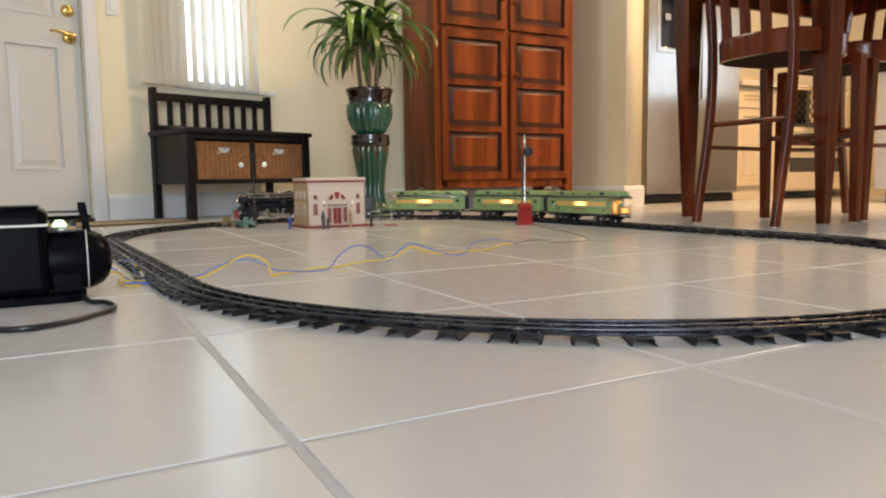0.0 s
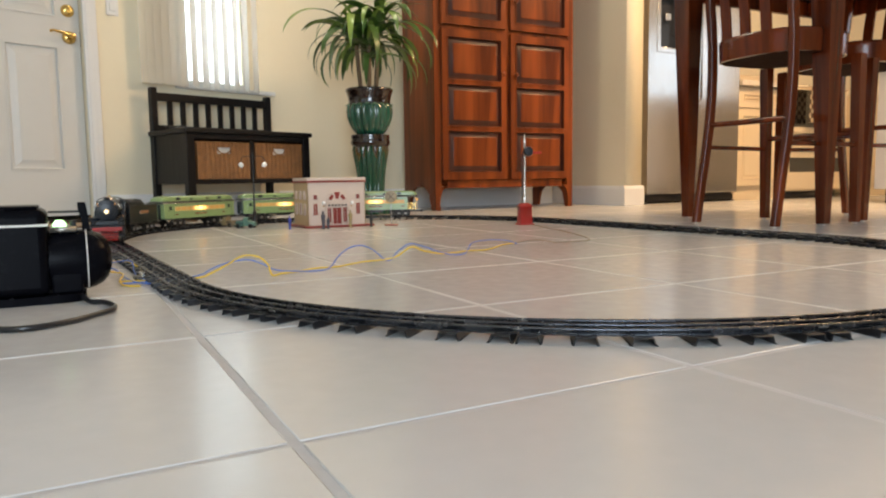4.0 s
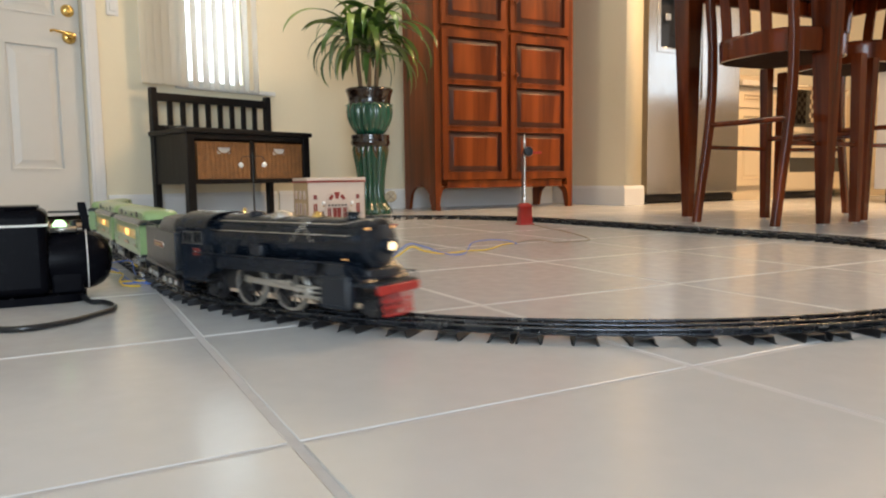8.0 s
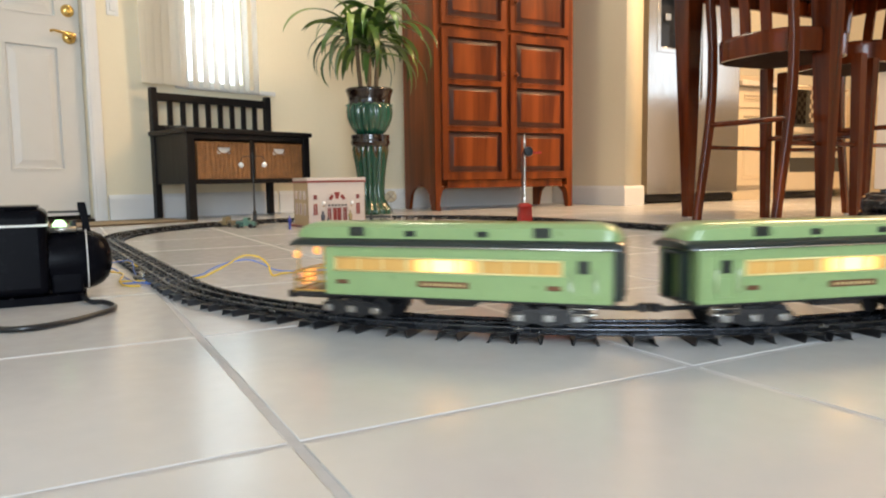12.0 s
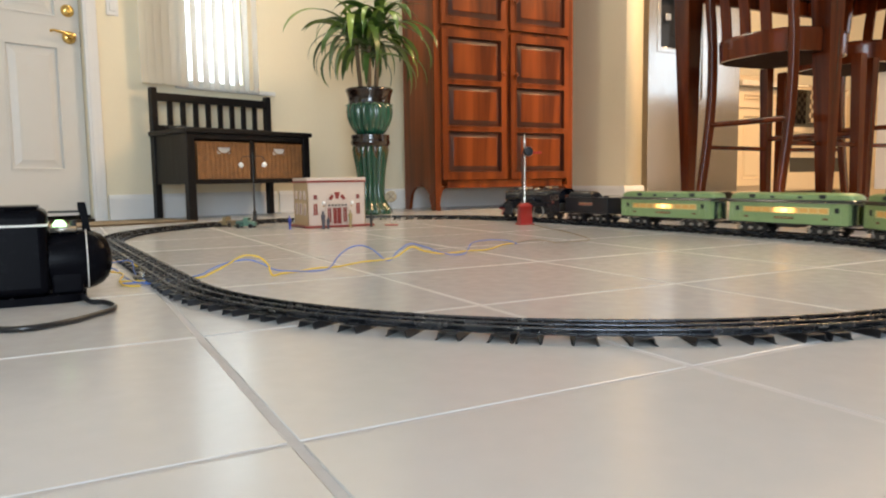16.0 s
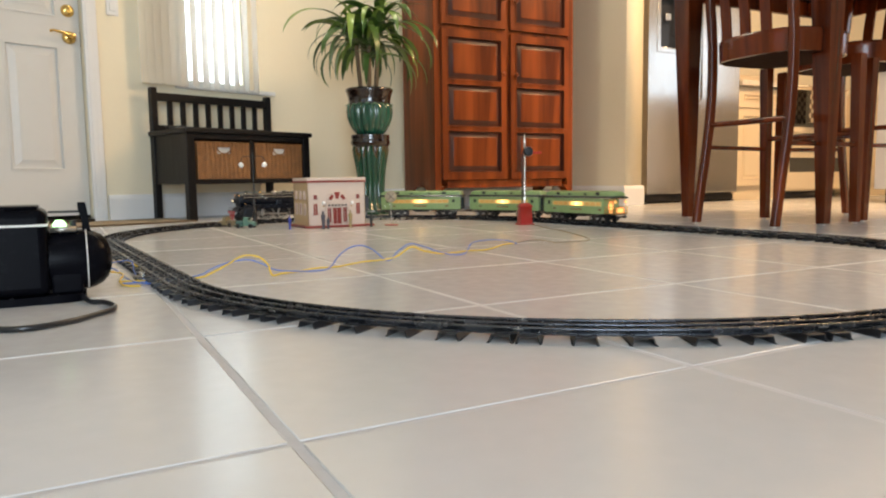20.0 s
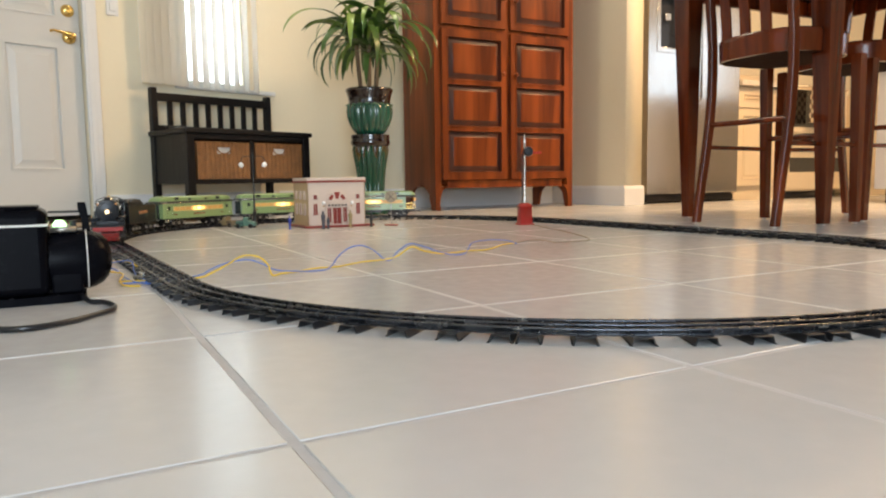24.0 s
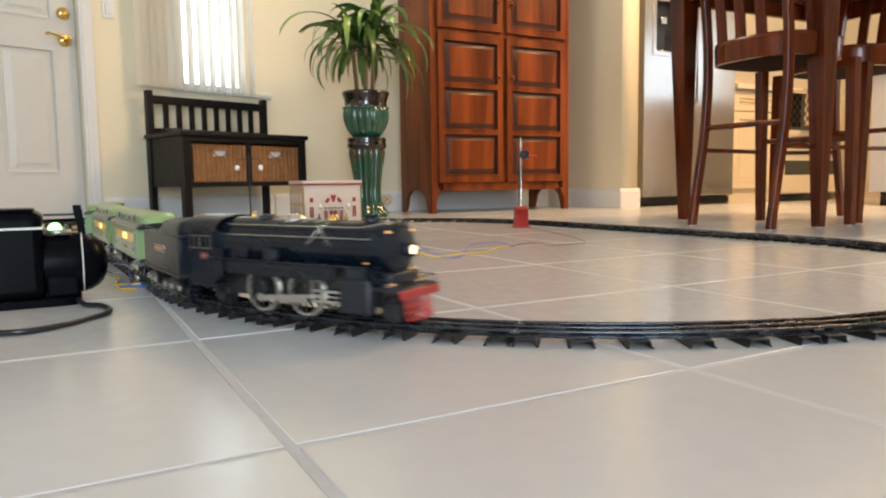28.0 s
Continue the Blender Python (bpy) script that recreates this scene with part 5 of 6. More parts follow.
def build_loco():
    lo = thing("locomotive", Matrix(), "black tinplate toy steam locomotive with a red cowcatcher", "toy locomotive")
    bm = bmesh.new()
    box(bm, -0.155, 0.155, -0.0195, 0.0195, 0.018, 0.066, 0.001)
    part("chassis", bm, M_TIE, lo)
    # boiler with bands
    bm = bmesh.new()
    prof = [(0.0345, -0.142), (0.0345, -0.075), (0.0325, -0.045)]
    for x in (-0.02, 0.03, 0.075, 0.12):
        prof += [(0.0320, x - 0.0016), (0.0328, x - 0.0012), (0.0328, x + 0.0012), (0.0320, x + 0.0016)]
    prof += [(0.0315, 0.150), (0.0312, 0.164), (0.029, 0.169)]
    lathe(bm, prof, 40, (0, 0, 0.0925), "x")
    boiler = part("boiler", bm, M_LOCO, lo)
    # firebox flanks under the boiler
    for s in (-1, 1):
        bm = bmesh.new()
        prism(bm, [(-0.142, 0.09), (-0.142, 0.036), (-0.100, 0.046), (-0.088, 0.060), (-0.075, 0.064), (-0.06, 0.09)], *sorted((s * 0.031, s * 0.0345)), "xz")
        part("firebox_flank", bm, M_LOCO, lo)
        part("valance", B(-0.100, 0.098, *sorted((s * 0.0435, s * 0.0450)), 0.0505, 0.0684, 0.0005), M_LOCO, lo)
        part("valance_rib", B(-0.100, 0.098, *sorted((s * 0.0449, s * 0.0457)), 0.0570, 0.0586), M_LOCO, lo)
    # smokebox front
    bm = bmesh.new()
    lathe(bm, [(0.0318, 0.166), (0.0318, 0.1685), (0.0285, 0.1695), (0.024, 0.1705), (0.0235, 0.1735), (0.016, 0.1755), (0.001, 0.177)], 32, (0, 0, 0.0925), "x")
    front = part("smokebox_front", bm, M_LOCO_FRONT, lo, "blue-black smokebox door")
    bm = bmesh.new()
    lathe(bm, [(0.0075, 0.172), (0.0095, 0.178), (0.0098, 0.188), (0.009, 0.1895), (0.0067, 0.1895), (0.0067, 0.187)], 20, (0, 0, 0.0905), "x")
    part("headlight", bm, M_LOCO_FRONT, lo)
    bm = bmesh.new()
    lathe(bm, [(0.0058, 0.1872), (0.0053, 0.1888), (0.003, 0.1898), (0.0008, 0.190)], 20, (0, 0, 0.0905), "x")
    part("headlight_lens", bm, M_LENS, lo, "glowing warm white headlight lens")
    bm = bmesh.new()
    box(bm, 0.168, 0.1715, -0.013, 0.013, 0.1145, 0.1225, 0.0008)
    part("number_board", bm, M_TIE, front, "dark number board")
    for s in (-1, 1):
        bm = bmesh.new()
        lathe(bm, [(0.001, 0.1655), (0.0015, 0.166), (0.0018, 0.170), (0.001, 0.171)], 12, (0, s * 0.0235, 0.1125), "x")
        part("marker_lamp", bm, M_MARKER, lo, "small lit orange marker lamp")
        bm = bmesh.new()
        box(bm, 0.147, 0.151, *sorted((s * 0.0438, s * 0.0450)), 0.0747, 0.0767, 0.0004)
        part("marker_lamp", bm, M_MARKER, lo)
        for k in range(6):
            a = math.pi * (k + 0.5) / 6 * (1 if s > 0 else -1)
            bm = bmesh.new()
            lathe(bm, [(0.0012, 0), (0.0012, 0.001), (0.0004, 0.0015)], 6, (0.1703, 0.0262 * math.sin(a), 0.0925 + 0.0262 * math.cos(a)), "x")
            part("bolt", bm, M_LOCO_FRONT, front)
    # running boards with a bright edge
    for s in (-1, 1):
        bm = bmesh.new()
        box(bm, -0.142, 0.150, *sorted((s * 0.020, s * 0.0455)), 0.0685, 0.0712, 0.0006)
        prism(bm, [(0.150, 0.0712), (0.150, 0.0685), (0.176, 0.046), (0.178, 0.048)], *sorted((s * 0.020, s * 0.0455)), "xz")
        rb = part("running_board", bm, M_LOCO, lo)
        bm = bmesh.new()
        box(bm, -0.142, 0.150, *sorted((s * 0.0456, s * 0.0464)), 0.0692, 0.0706)
        part("edge_strip", bm, M_LOCO_FRONT, rb)
        # air tanks and pump on the board
        bm = bmesh.new()
        lathe(bm, [(0.002, -0.021), (0.0068, -0.019), (0.0068, 0.019), (0.002, 0.021)], 14, (0.0, s * 0.0375, 0.0625), "x")
        part("air_tank", bm, M_LOCO, lo)
        bm = bmesh.new()
        box(bm, -0.028, -0.004, *sorted((s * 0.034, s * 0.044)), 0.0715, 0.0865, 0.002, 2)
        part("air_pump", bm, M_LOCO_FRONT, lo)
        # steam chest and cylinder
        bm = bmesh.new()
        box(bm, 0.106, 0.156, *sorted((s * 0.030, s * 0.0475)), 0.012, 0.056, 0.004, 2)
        prism(bm, [(0.112, 0.054), (0.150, 0.054), (0.146, 0.068), (0.116, 0.068)], *sorted((s * 0.030, s * 0.044)), "xz")
        cyl = part("cylinder", bm, M_LOCO_FRONT, lo, "blue-black steam cylinder")
        for zz in (0.0175, 0.0505):
            part("cylinder_band", B(0.105, 0.157, *sorted((s * 0.0474, s * 0.0482)), zz - 0.0008, zz + 0.0008), M_LOCO_FRONT, cyl)
        # crosshead guides
        bm = bmesh.new()
        for zz in (0.0215, 0.0350):
            box(bm, 0.058, 0.106, *sorted((s * 0.0405, s * 0.0435)), zz, zz + 0.0034, 0.0005)
        box(bm, 0.058, 0.061, *sorted((s * 0.0405, s * 0.0425)), 0.0215, 0.0505)
        part("slide_bars", bm, M_DRIVER, lo, "bright slide bars")
        # side pipes and long handrails
        bm = bmesh.new()
        pts = [(-0.130, s * 0.0285, 0.117), (0.125, s * 0.0265, 0.117), (0.142, s * 0.026, 0.119), (0.157, s * 0.0205, 0.1225)]
        tube(bm, pts, 0.0010, 6)
        for xx in (-0.10, -0.04, 0.02, 0.08, 0.13):
            tube(bm, [(xx, s * 0.024, 0.1135), (xx, s * 0.0285, 0.117)], 0.0009, 5)
        part("handrail", bm, M_CHROME, lo, "nickel handrail")
        bm = bmesh.new()
        tube(bm, [(-0.140, s * 0.0355, 0.1035), (0.10, s * 0.0338, 0.1035), (0.148, s * 0.0335, 0.1035)], 0.0009, 6)
        for xx in (-0.07, 0.01, 0.09, 0.146):
            lathe(bm, [(0.0015, -0.002), (0.0018, 0), (0.0015, 0.002)], 8, (xx, s * 0.0340, 0.1035), "x")
        part("handrail", bm, M_CHROME, lo, "nickel handrail")
        bm = bmesh.new()
        tube(bm, [(0.083, s * 0.0335, 0.0935), (0.064, s * 0.029, 0.111), (0.052, s * 0.0195, 0.1205)], 0.0012, 6)
        tube(bm, [(0.045, s * 0.0335, 0.0935), (0.058, s * 0.029, 0.111), (0.066, s * 0.0195, 0.1205)], 0.0012, 6)
        part("sand_pipe", bm, M_CHROME, lo)
    # pilot deck, railing, beam and cowcatcher
    bm = bmesh.new()
    box(bm, 0.150, 0.197, -0.041, 0.041, 0.042, 0.0475, 0.001)
    box(bm, 0.160, 0.175, -0.03, 0.03, 0.0475, 0.0625, 0.003, 2)
    part("pilot_deck", bm, M_LOCO_FRONT, lo)
    bm = bmesh.new()
    tube(bm, [(0.158, -0.039, 0.0475), (0.158, -0.039, 0.0565), (0.194, -0.039, 0.0565), (0.194, 0.039, 0.0565), (0.158, 0.039, 0.0565), (0.158, 0.039, 0.0475)], 0.0008, 6)
    for y in (-0.039, -0.014, 0.014, 0.039):
        tube(bm, [(0.194, y, 0.0475), (0.194, y, 0.0565)], 0.0008, 5)
    part("deck_railing", bm, M_LOCO_FRONT, lo)
    bm = bmesh.new()
    box(bm, 0.1955, 0.1995, -0.040, 0.040, 0.0335, 0.0448, 0.0012, 2)
    part("buffer_beam", bm, M_RED, lo, "red enamelled buffer beam")
    slats = []
    for k in range(11):
        y = -0.029 + 0.0058 * k
        reach = 0.0115 * (1 - abs(y) / 0.05)
        slats.append(tube(bmesh.new(), [(0.194, y, 0.0340), (0.192 + reach, y * 0.9, 0.0085)], 0.0011, 6))
    bm = bmesh.new()
    for zz, f in ((0.0075, 1.0), (0.0165, 0.72), (0.0245, 0.4)):
        tube(bm, [(0.192 + f * 0.0115 * (1 - abs(y) / 0.05), y, zz) for y in (-0.028, -0.016, 0, 0.016, 0.028)], 0.0014, 6)
    cow = part("cowcatcher", bm, M_RED, lo, "red slatted cowcatcher")
    for b in slats:
        part("slat", b, M_RED, cow)
    # stack, domes, bell, whistle
    for nm, x, prof, mt in (("smokestack", 0.124, [(0.0095, 0.121), (0.0085, 0.125), (0.0088, 0.1295), (0.0098, 0.1315), (0.006, 0.1315), (0.005, 0.127)], M_LOCO),
                            ("steam_dome", -0.008, [(0.016, 0.118), (0.0145, 0.124), (0.0125, 0.1285), (0.006, 0.1315), (0.001, 0.132)], M_CHROME),
                            ("sand_dome", -0.060, [(0.015, 0.121), (0.0135, 0.126), (0.010, 0.1298), (0.001, 0.131)], M_LOCO),
                            ("bell", 0.060, [(0.0078, 0.122), (0.0070, 0.125), (0.0045, 0.130), (0.001, 0.132)], M_BRASS),
                            ("whistle", -0.088, [(0.003, 0.122), (0.003, 0.132), (0.001, 0.135)], M_BRASS)):
        bm = bmesh.new()
        lathe(bm, prof, 20, (x, 0, 0))
        part(nm, bm, mt, lo)
    # cab: sides with two windows, front, arched roof
    for s in (-1, 1):
        bm = bmesh.new()
        a, b = sorted((s * 0.0415, s * 0.0430))
        x0, x1, zt = -0.182, -0.126, 0.1075
        wz0, wz1 = 0.0835, 0.100
        box(bm, x0, x1, a, b, 0.030, wz0)
        box(bm, x0, x1, a, b, wz1, zt)
        for u0, u1 in ((x0, -0.176), (-0.158, -0.152), (-0.134, x1)):
            box(bm, u0, u1, a, b, wz0, wz1)
        prism(bm, [(x1, 0.0835), (x1, 0.036), (-0.108, 0.046), (-0.108, 0.0835)], a, b, "xz")
        cs = part("cab_side", bm, M_LOCO, lo)
        bm = bmesh.new()
        c, d = sorted((s * 0.0425, s * 0.0437))
        for u0, u1 in ((-0.176, -0.158), (-0.152, -0.134)):
            box(bm, u0 - 0.0012, u1 + 0.0012, c, d, wz0 - 0.0012, wz0 + 0.0003)
            box(bm, u0 - 0.0012, u1 + 0.0012, c, d, wz1 - 0.0003, wz1 + 0.0012)
            box(bm, u0 - 0.0012, u0, c, d, wz0, wz1)
            box(bm, u1, u1 + 0.0012, c, d, wz0, wz1)
            box(bm, (u0 + u1) / 2 - 0.0005, (u0 + u1) / 2 + 0.0005, c, d, wz0, wz1)
        part("cab_window", bm, M_JOURNAL, cs, "bright cab window frame")
        bm = bmesh.new()
        box(bm, -0.153, -0.138, *sorted((s * 0.043, s * 0.0442)), 0.0665, 0.0765, 0.0005)
        pl = part("number_plate", bm, M_PLATE_RED, cs, "red cab number plate")
        for k in range(4):
            bm = bmesh.new()
            box(bm, -0.1515 + 0.0035 * k, -0.1493 + 0.0035 * k, *sorted((s * 0.0440, s * 0.0446)), 0.0692, 0.0738)
            part("lettering_bar", bm, M_CHROME, pl)
    bm = bmesh.new()
    for y0, y1 in ((-0.042, -0.024), (0.024, 0.042)):
        box(bm, -0.1285, -0.126, y0, y1, 0.04, 0.1075)
    box(bm, -0.1285, -0.126, -0.024, 0.024, 0.108, 0.118)
    part("cab_front", bm, M_LOCO, lo)
    bm = bmesh.new()

    def arch(x, k):
        pts = [(x, 0.0455 * math.cos(math.pi * i / 12), 0.1065 + k * 0.0235 * math.sin(math.pi * i / 12) ** 0.8) for i in range(13)]
        return pts + [(x, 0.0435 * math.cos(math.pi * (12 - i) / 12), 0.1050 + (k * 0.0235) * math.sin(math.pi * (12 - i) / 12) ** 0.8) for i in range(13)]
    loft(bm, [arch(-0.188, 1.0), arch(-0.122, 1.0), arch(-0.118, 0.97)])
    part("cab_roof", bm, M_LOCO, lo)
    bm = bmesh.new()
    box(bm, -0.183, -0.128, -0.042, 0.042, 0.0275, 0.031, 0.0008)
    part("cab_floor", bm, M_TIE, lo)
    # driving wheels
    first = None
    for x in (-0.0435, 0.0365):
        for s in (-1, 1):
            if first is None:
                bm = bmesh.new()
                annulus(bm, 0.0270, DRIVER_R, -0.0025, 0.0025, 36)
                annulus(bm, 0.0275, DRIVER_R + 0.0018, -0.0042, -0.0025, 36)
                first = wheel = part("driving_wheel", bm, M_DRIVER, lo, "bright-rimmed spoked driving wheel", m=pose(x, s * 0.0290, DRIVER_R, 0, 0, 0 if s > 0 else 180))
                bm = bmesh.new()
                for k in range(12):
                    a = 2 * math.pi * k / 12
                    tube(bm, [(0.005 * math.cos(a), 0, 0.005 * math.sin(a)), (0.0274 * math.cos(a), 0, 0.0274 * math.sin(a))], 0.0013, 5)
                lathe(bm, [(0.001, -0.003), (0.0085, -0.003), (0.0085, 0.003), (0.006, 0.0042), (0.001, 0.0042)], 16, axis="y")
                prism(bm, [(-0.015, -0.0150), (-0.015, 0.0150), (-0.0215, 0.0150), (-0.0255, 0.0), (-0.0215, -0.0150)], -0.002, 0.002, "xz")
                SPOKE[0] = part("spokes", bm, M_TIE, wheel, "black spokes and counterweight")
                bm = bmesh.new()
                lathe(bm, [(0.0032, 0.002), (0.0032, 0.010), (0.001, 0.0105)], 10, (CRANK, 0, 0), "y")
                SPOKE[1] = part("crank_pin", bm, M_CHROME, wheel)
            else:
                wheel = share(first, pose(x, s * 0.0290, DRIVER_R, 0, 0, 0 if s > 0 else 180), lo)
                for o in SPOKE:
                    share(o, Matrix(), wheel)
            RODS.append(("wheel", wheel, x, s))
    for s in (-1, 1):
        bm = bmesh.new()
        y0, y1 = sorted((s * 0.0372, s * 0.0390))
        box(bm, -0.0435, 0.0365, y0, y1, -0.0028, 0.0028, 0.0006)
        for x in (-0.0435, 0.0365):
            lathe(bm, [(0.001, y0 - 0.0003), (0.0048, y0 - 0.0003), (0.0048, y1 + 0.0003), (0.001, y1 + 0.0003)], 14, (x, 0, 0), "y")
        RODS.append(("side", part("side_rod", bm, M_DRIVER, lo, "bright side rod", m=pose(0, 0, DRIVER_R)), 0, s))
        bm = bmesh.new()
        y0, y1 = sorted((s * 0.0394, s * 0.0412))
        prism(bm, [(0, -0.0034), (0.118, -0.0022), (0.118, 0.0022), (0, 0.0034)], y0, y1, "xz")
        lathe(bm, [(0.001, y0), (0.0055, y0), (0.0055, y1), (0.001, y1)], 14, (0, 0, 0), "y")
        RODS.append(("main", part("main_rod", bm, M_DRIVER, lo, "bright main rod", m=pose(-0.0435, 0, DRIVER_R)), 0, s))
        bm = bmesh.new()
        box(bm, -0.006, 0.006, *sorted((s * 0.0390, s * 0.0440)), -0.0062, 0.0062, 0.001)
        tube(bm, [(0.004, s * 0.042, 0), (0.034, s * 0.042, 0)], 0.0013, 6)
        RODS.append(("cross", part("crosshead", bm, M_DRIVER, lo, "bright crosshead", m=pose(0.075, 0, DRIVER_R)), 0, s))
    # leading and trailing trucks
    truck(lo, 0.160, (0,), 0.030, r=0.0148, half_base=0.05, journals=False)
    truck(lo, -0.126, (0,), 0.034, r=0.0195, half_base=0.05, journals=False)
    for s in (-1, 1):
        bm = bmesh.new()
        box(bm, -0.181, -0.168, *sorted((s * 0.031, s * 0.0425)), 0.012, 0.0145, 0.0005)
        box(bm, -0.181, -0.168, *sorted((s * 0.031, s * 0.0425)), 0.020, 0.0225, 0.0005)
        box(bm, -0.1825, -0.181, *sorted((s * 0.031, s * 0.0425)), 0.012, 0.03)
        part("cab_steps", bm, M_LOCO, lo)
    return lo


SPOKE = [None, None]
loco = build_loco()
tender = build_tender()
coach = build_coach("coach", "light green tinplate toy passenger coach with lit windows", False)
coach_2 = copy_thing(coach, Matrix())
observation = build_coach("observation_car", "light green toy observation car with a lit rear platform", True)
# the copy's trucks and wheels run too
for o in coach_2.children:
    if o.name.startswith("truck"):
        SWING.append((o, round(o.matrix_basis.translation.x, 4), 0.118))
        for w in o.children:
            if w.name.startswith("wheelset"):
                SPIN.append((w, 0.0125))
TRAIN = [(loco, 0.200, 0.085), (tender, 0.5465, 0.066), (coach, 0.935, 0.118), (coach_2, 1.393, 0.118), (observation, 1.851, 0.118)]

# ---- toy accessories ----
M_STATION = mat("cream_station_enamel", (0.64, 0.53, 0.45), 0.4, vary=0.05, scale=40, coat=0.2)
M_STSIDE = mat("tan_station_enamel", (0.52, 0.36, 0.19), 0.4, vary=0.08, scale=40, coat=0.2)
M_STRED = mat("station_red_enamel", (0.26, 0.035, 0.028), 0.4, vary=0.15, scale=60, coat=0.2)
M_BLUEWIRE = mat("blue_wire", (0.06, 0.16, 0.55), 0.4, vary=0.1, scale=60)
M_YELWIRE = mat("yellow_wire", (0.75, 0.50, 0.03), 0.4, vary=0.1, scale=60)
M_BRNWIRE = mat("brown_wire", (0.20, 0.14, 0.09), 0.6, vary=0.1, scale=60)
M_GLOBE = mat("milk_glass_globe", (0.9, 0.89, 0.86), 0.25, vary=0.02, coat=0.4)
M_BAKELITE = mat("black_bakelite", (0.0035, 0.0035, 0.005), 0.26, vary=0.3, scale=50, coarse=8, spec=0.035)
M_STEELDULL = mat("dull_steel_plate", (0.42, 0.40, 0.36), 0.4, metal=0.9, vary=0.2, scale=60)
M_IVORY = mat("ivory_line", (0.75, 0.73, 0.68), 0.4, vary=0.03)
M_SIGNTAN = mat("tan_sign_paint", (0.36, 0.30, 0.20), 0.5, vary=0.15, scale=90)
M_GREENLAMP = mat("green_pilot_lamp", (0.5, 0.9, 0.5), 0.2, emit=(0.55, 1.0, 0.45), power=3.0)


def build_station():
    st = thing("toy_station", at_uv(0.875, 2.785), "cream tinplate toy railway station with red doors and roof trim", "toy station")
    W, D, H = 0.250, 0.195, 0.205
    part("base", B(-0.022, W + 0.03, -0.03, D + 0.02, 0.0005, 0.008, 0.002, 2), M_STRED, st, "red station platform base")

    def facade(length, m, wins, name):
        """One wall with its openings; wins: (x0, x1, z0, z1)."""
        bm = bmesh.new()
        framed_slab(bm, length, 0.008, H - 0.012, 0.0, 0.004, wins)
        w = part(name, bm, M_STSIDE if name == "side_wall" else M_STATION, st, "tan side wall" if name == "side_wall" else "", m=m)
        for x0, x1, z0, z1 in wins:
            part("window_leaf", B(x0, x1, 0.0015, 0.003, z0, z1), M_STRED, w, "red window leaf")
            bm = bmesh.new()
            t = 0.0016
            box(bm, x0 - t, x0, -0.0018, 0.001, z0 - t, z1 + t)
            box(bm, x1, x1 + t, -0.0018, 0.001, z0 - t, z1 + t)
            box(bm, x0, x1, -0.0018, 0.001, z1, z1 + t)
            box(bm, x0, x1, -0.0018, 0.001, z0 - t, z0)
            part("window_surround", bm, M_STATION, w)
            if z1 - z0 > 0.03:
                part("glazing_bar", B((x0 + x1) / 2 - 0.0006, (x0 + x1) / 2 + 0.0006, 0.0, 0.002, z0, z1), M_STATION, w)
        return w
    front_wins = []
    for xc in (0.032, W - 0.032):
        front_wins += [(xc - 0.0085, xc + 0.0085, 0.052, 0.098), (xc - 0.0075, xc + 0.0075, 0.116, 0.134)]
    mid = W / 2
    front_wins += [(mid - 0.042, mid - 0.026, 0.020, 0.080), (mid - 0.018, mid + 0.018, 0.014, 0.080), (mid + 0.026, mid + 0.042, 0.020, 0.080)]
    fw = facade(W, pose(0, 0, 0), front_wins, "front_wall")
    facade(D, pose(0, D, 0, 0, 0, -90), [(0.03, 0.05, 0.052, 0.098), (0.03, 0.05, 0.116, 0.150), (0.085, 0.11, 0.052, 0.098), (0.085, 0.11, 0.116, 0.150), (0.145, 0.165, 0.052, 0.098), (0.145, 0.165, 0.116, 0.150)], "side_wall")
    facade(D, pose(W, 0, 0, 0, 0, 90), [(0.03, 0.05, 0.052, 0.098), (0.145, 0.165, 0.052, 0.098)], "side_wall")
    facade(W, pose(W, D, 0, 0, 0, 180), [(0.06, 0.09, 0.052, 0.098), (0.16, 0.19, 0.052, 0.098)], "back_wall")
    # arched fanlight over the doors, sign board, columns
    bm = bmesh.new()
    fan = [(mid + 0.047 * math.cos(math.pi * i / 16), 0.100 + 0.049 * math.sin(math.pi * i / 16)) for i in range(17)]
    prism(bm, fan, -0.003, 0.0005, "xz")
    part("fanlight", bm, M_STATION, fw)
    for a0, a1, r0, r1 in ((20, 58, 0.026, 0.040), (72, 108, 0.014, 0.043), (122, 160, 0.026, 0.040)):
        bm = bmesh.new()
        arc = [(mid + r1 * math.cos(radians(a0 + (a1 - a0) * i / 6)), 0.102 + r1 * math.sin(radians(a0 + (a1 - a0) * i / 6))) for i in range(7)]
        arc += [(mid + r0 * math.cos(radians(a1 - (a1 - a0) * i / 6)), 0.102 + r0 * math.sin(radians(a1 - (a1 - a0) * i / 6))) for i in range(7)]
        prism(bm, arc, -0.0042, -0.003, "xz")
        part("fanlight_pane", bm, M_STRED, fw, "red fanlight pane")
    part("sign_board", B(mid - 0.046, mid + 0.046, -0.006, 0.0, 0.084, 0.097, 0.001), M_STATION, fw)
    for k in range(6):
        x = mid - 0.036 + 0.0145 * k
        part("lettering_bar", B(x - 0.0045, x + 0.0045, -0.0072, -0.006, 0.0872, 0.0938), M_TIE, fw)
    for x in (mid - 0.047, mid - 0.022, mid + 0.022, mid + 0.047):
        bm = bmesh.new()
        lathe(bm, [(0.004, 0.008), (0.0032, 0.014), (0.0028, 0.078), (0.004, 0.084)], 10, (x, -0.005, 0))
        part("column", bm, M_STATION, fw)
    # roof with red cornice line
    part("cornice", B(-0.005, W + 0.005, -0.005, D + 0.005, H - 0.020, H - 0.013, 0.001), M_STRED, st, "red cornice line")
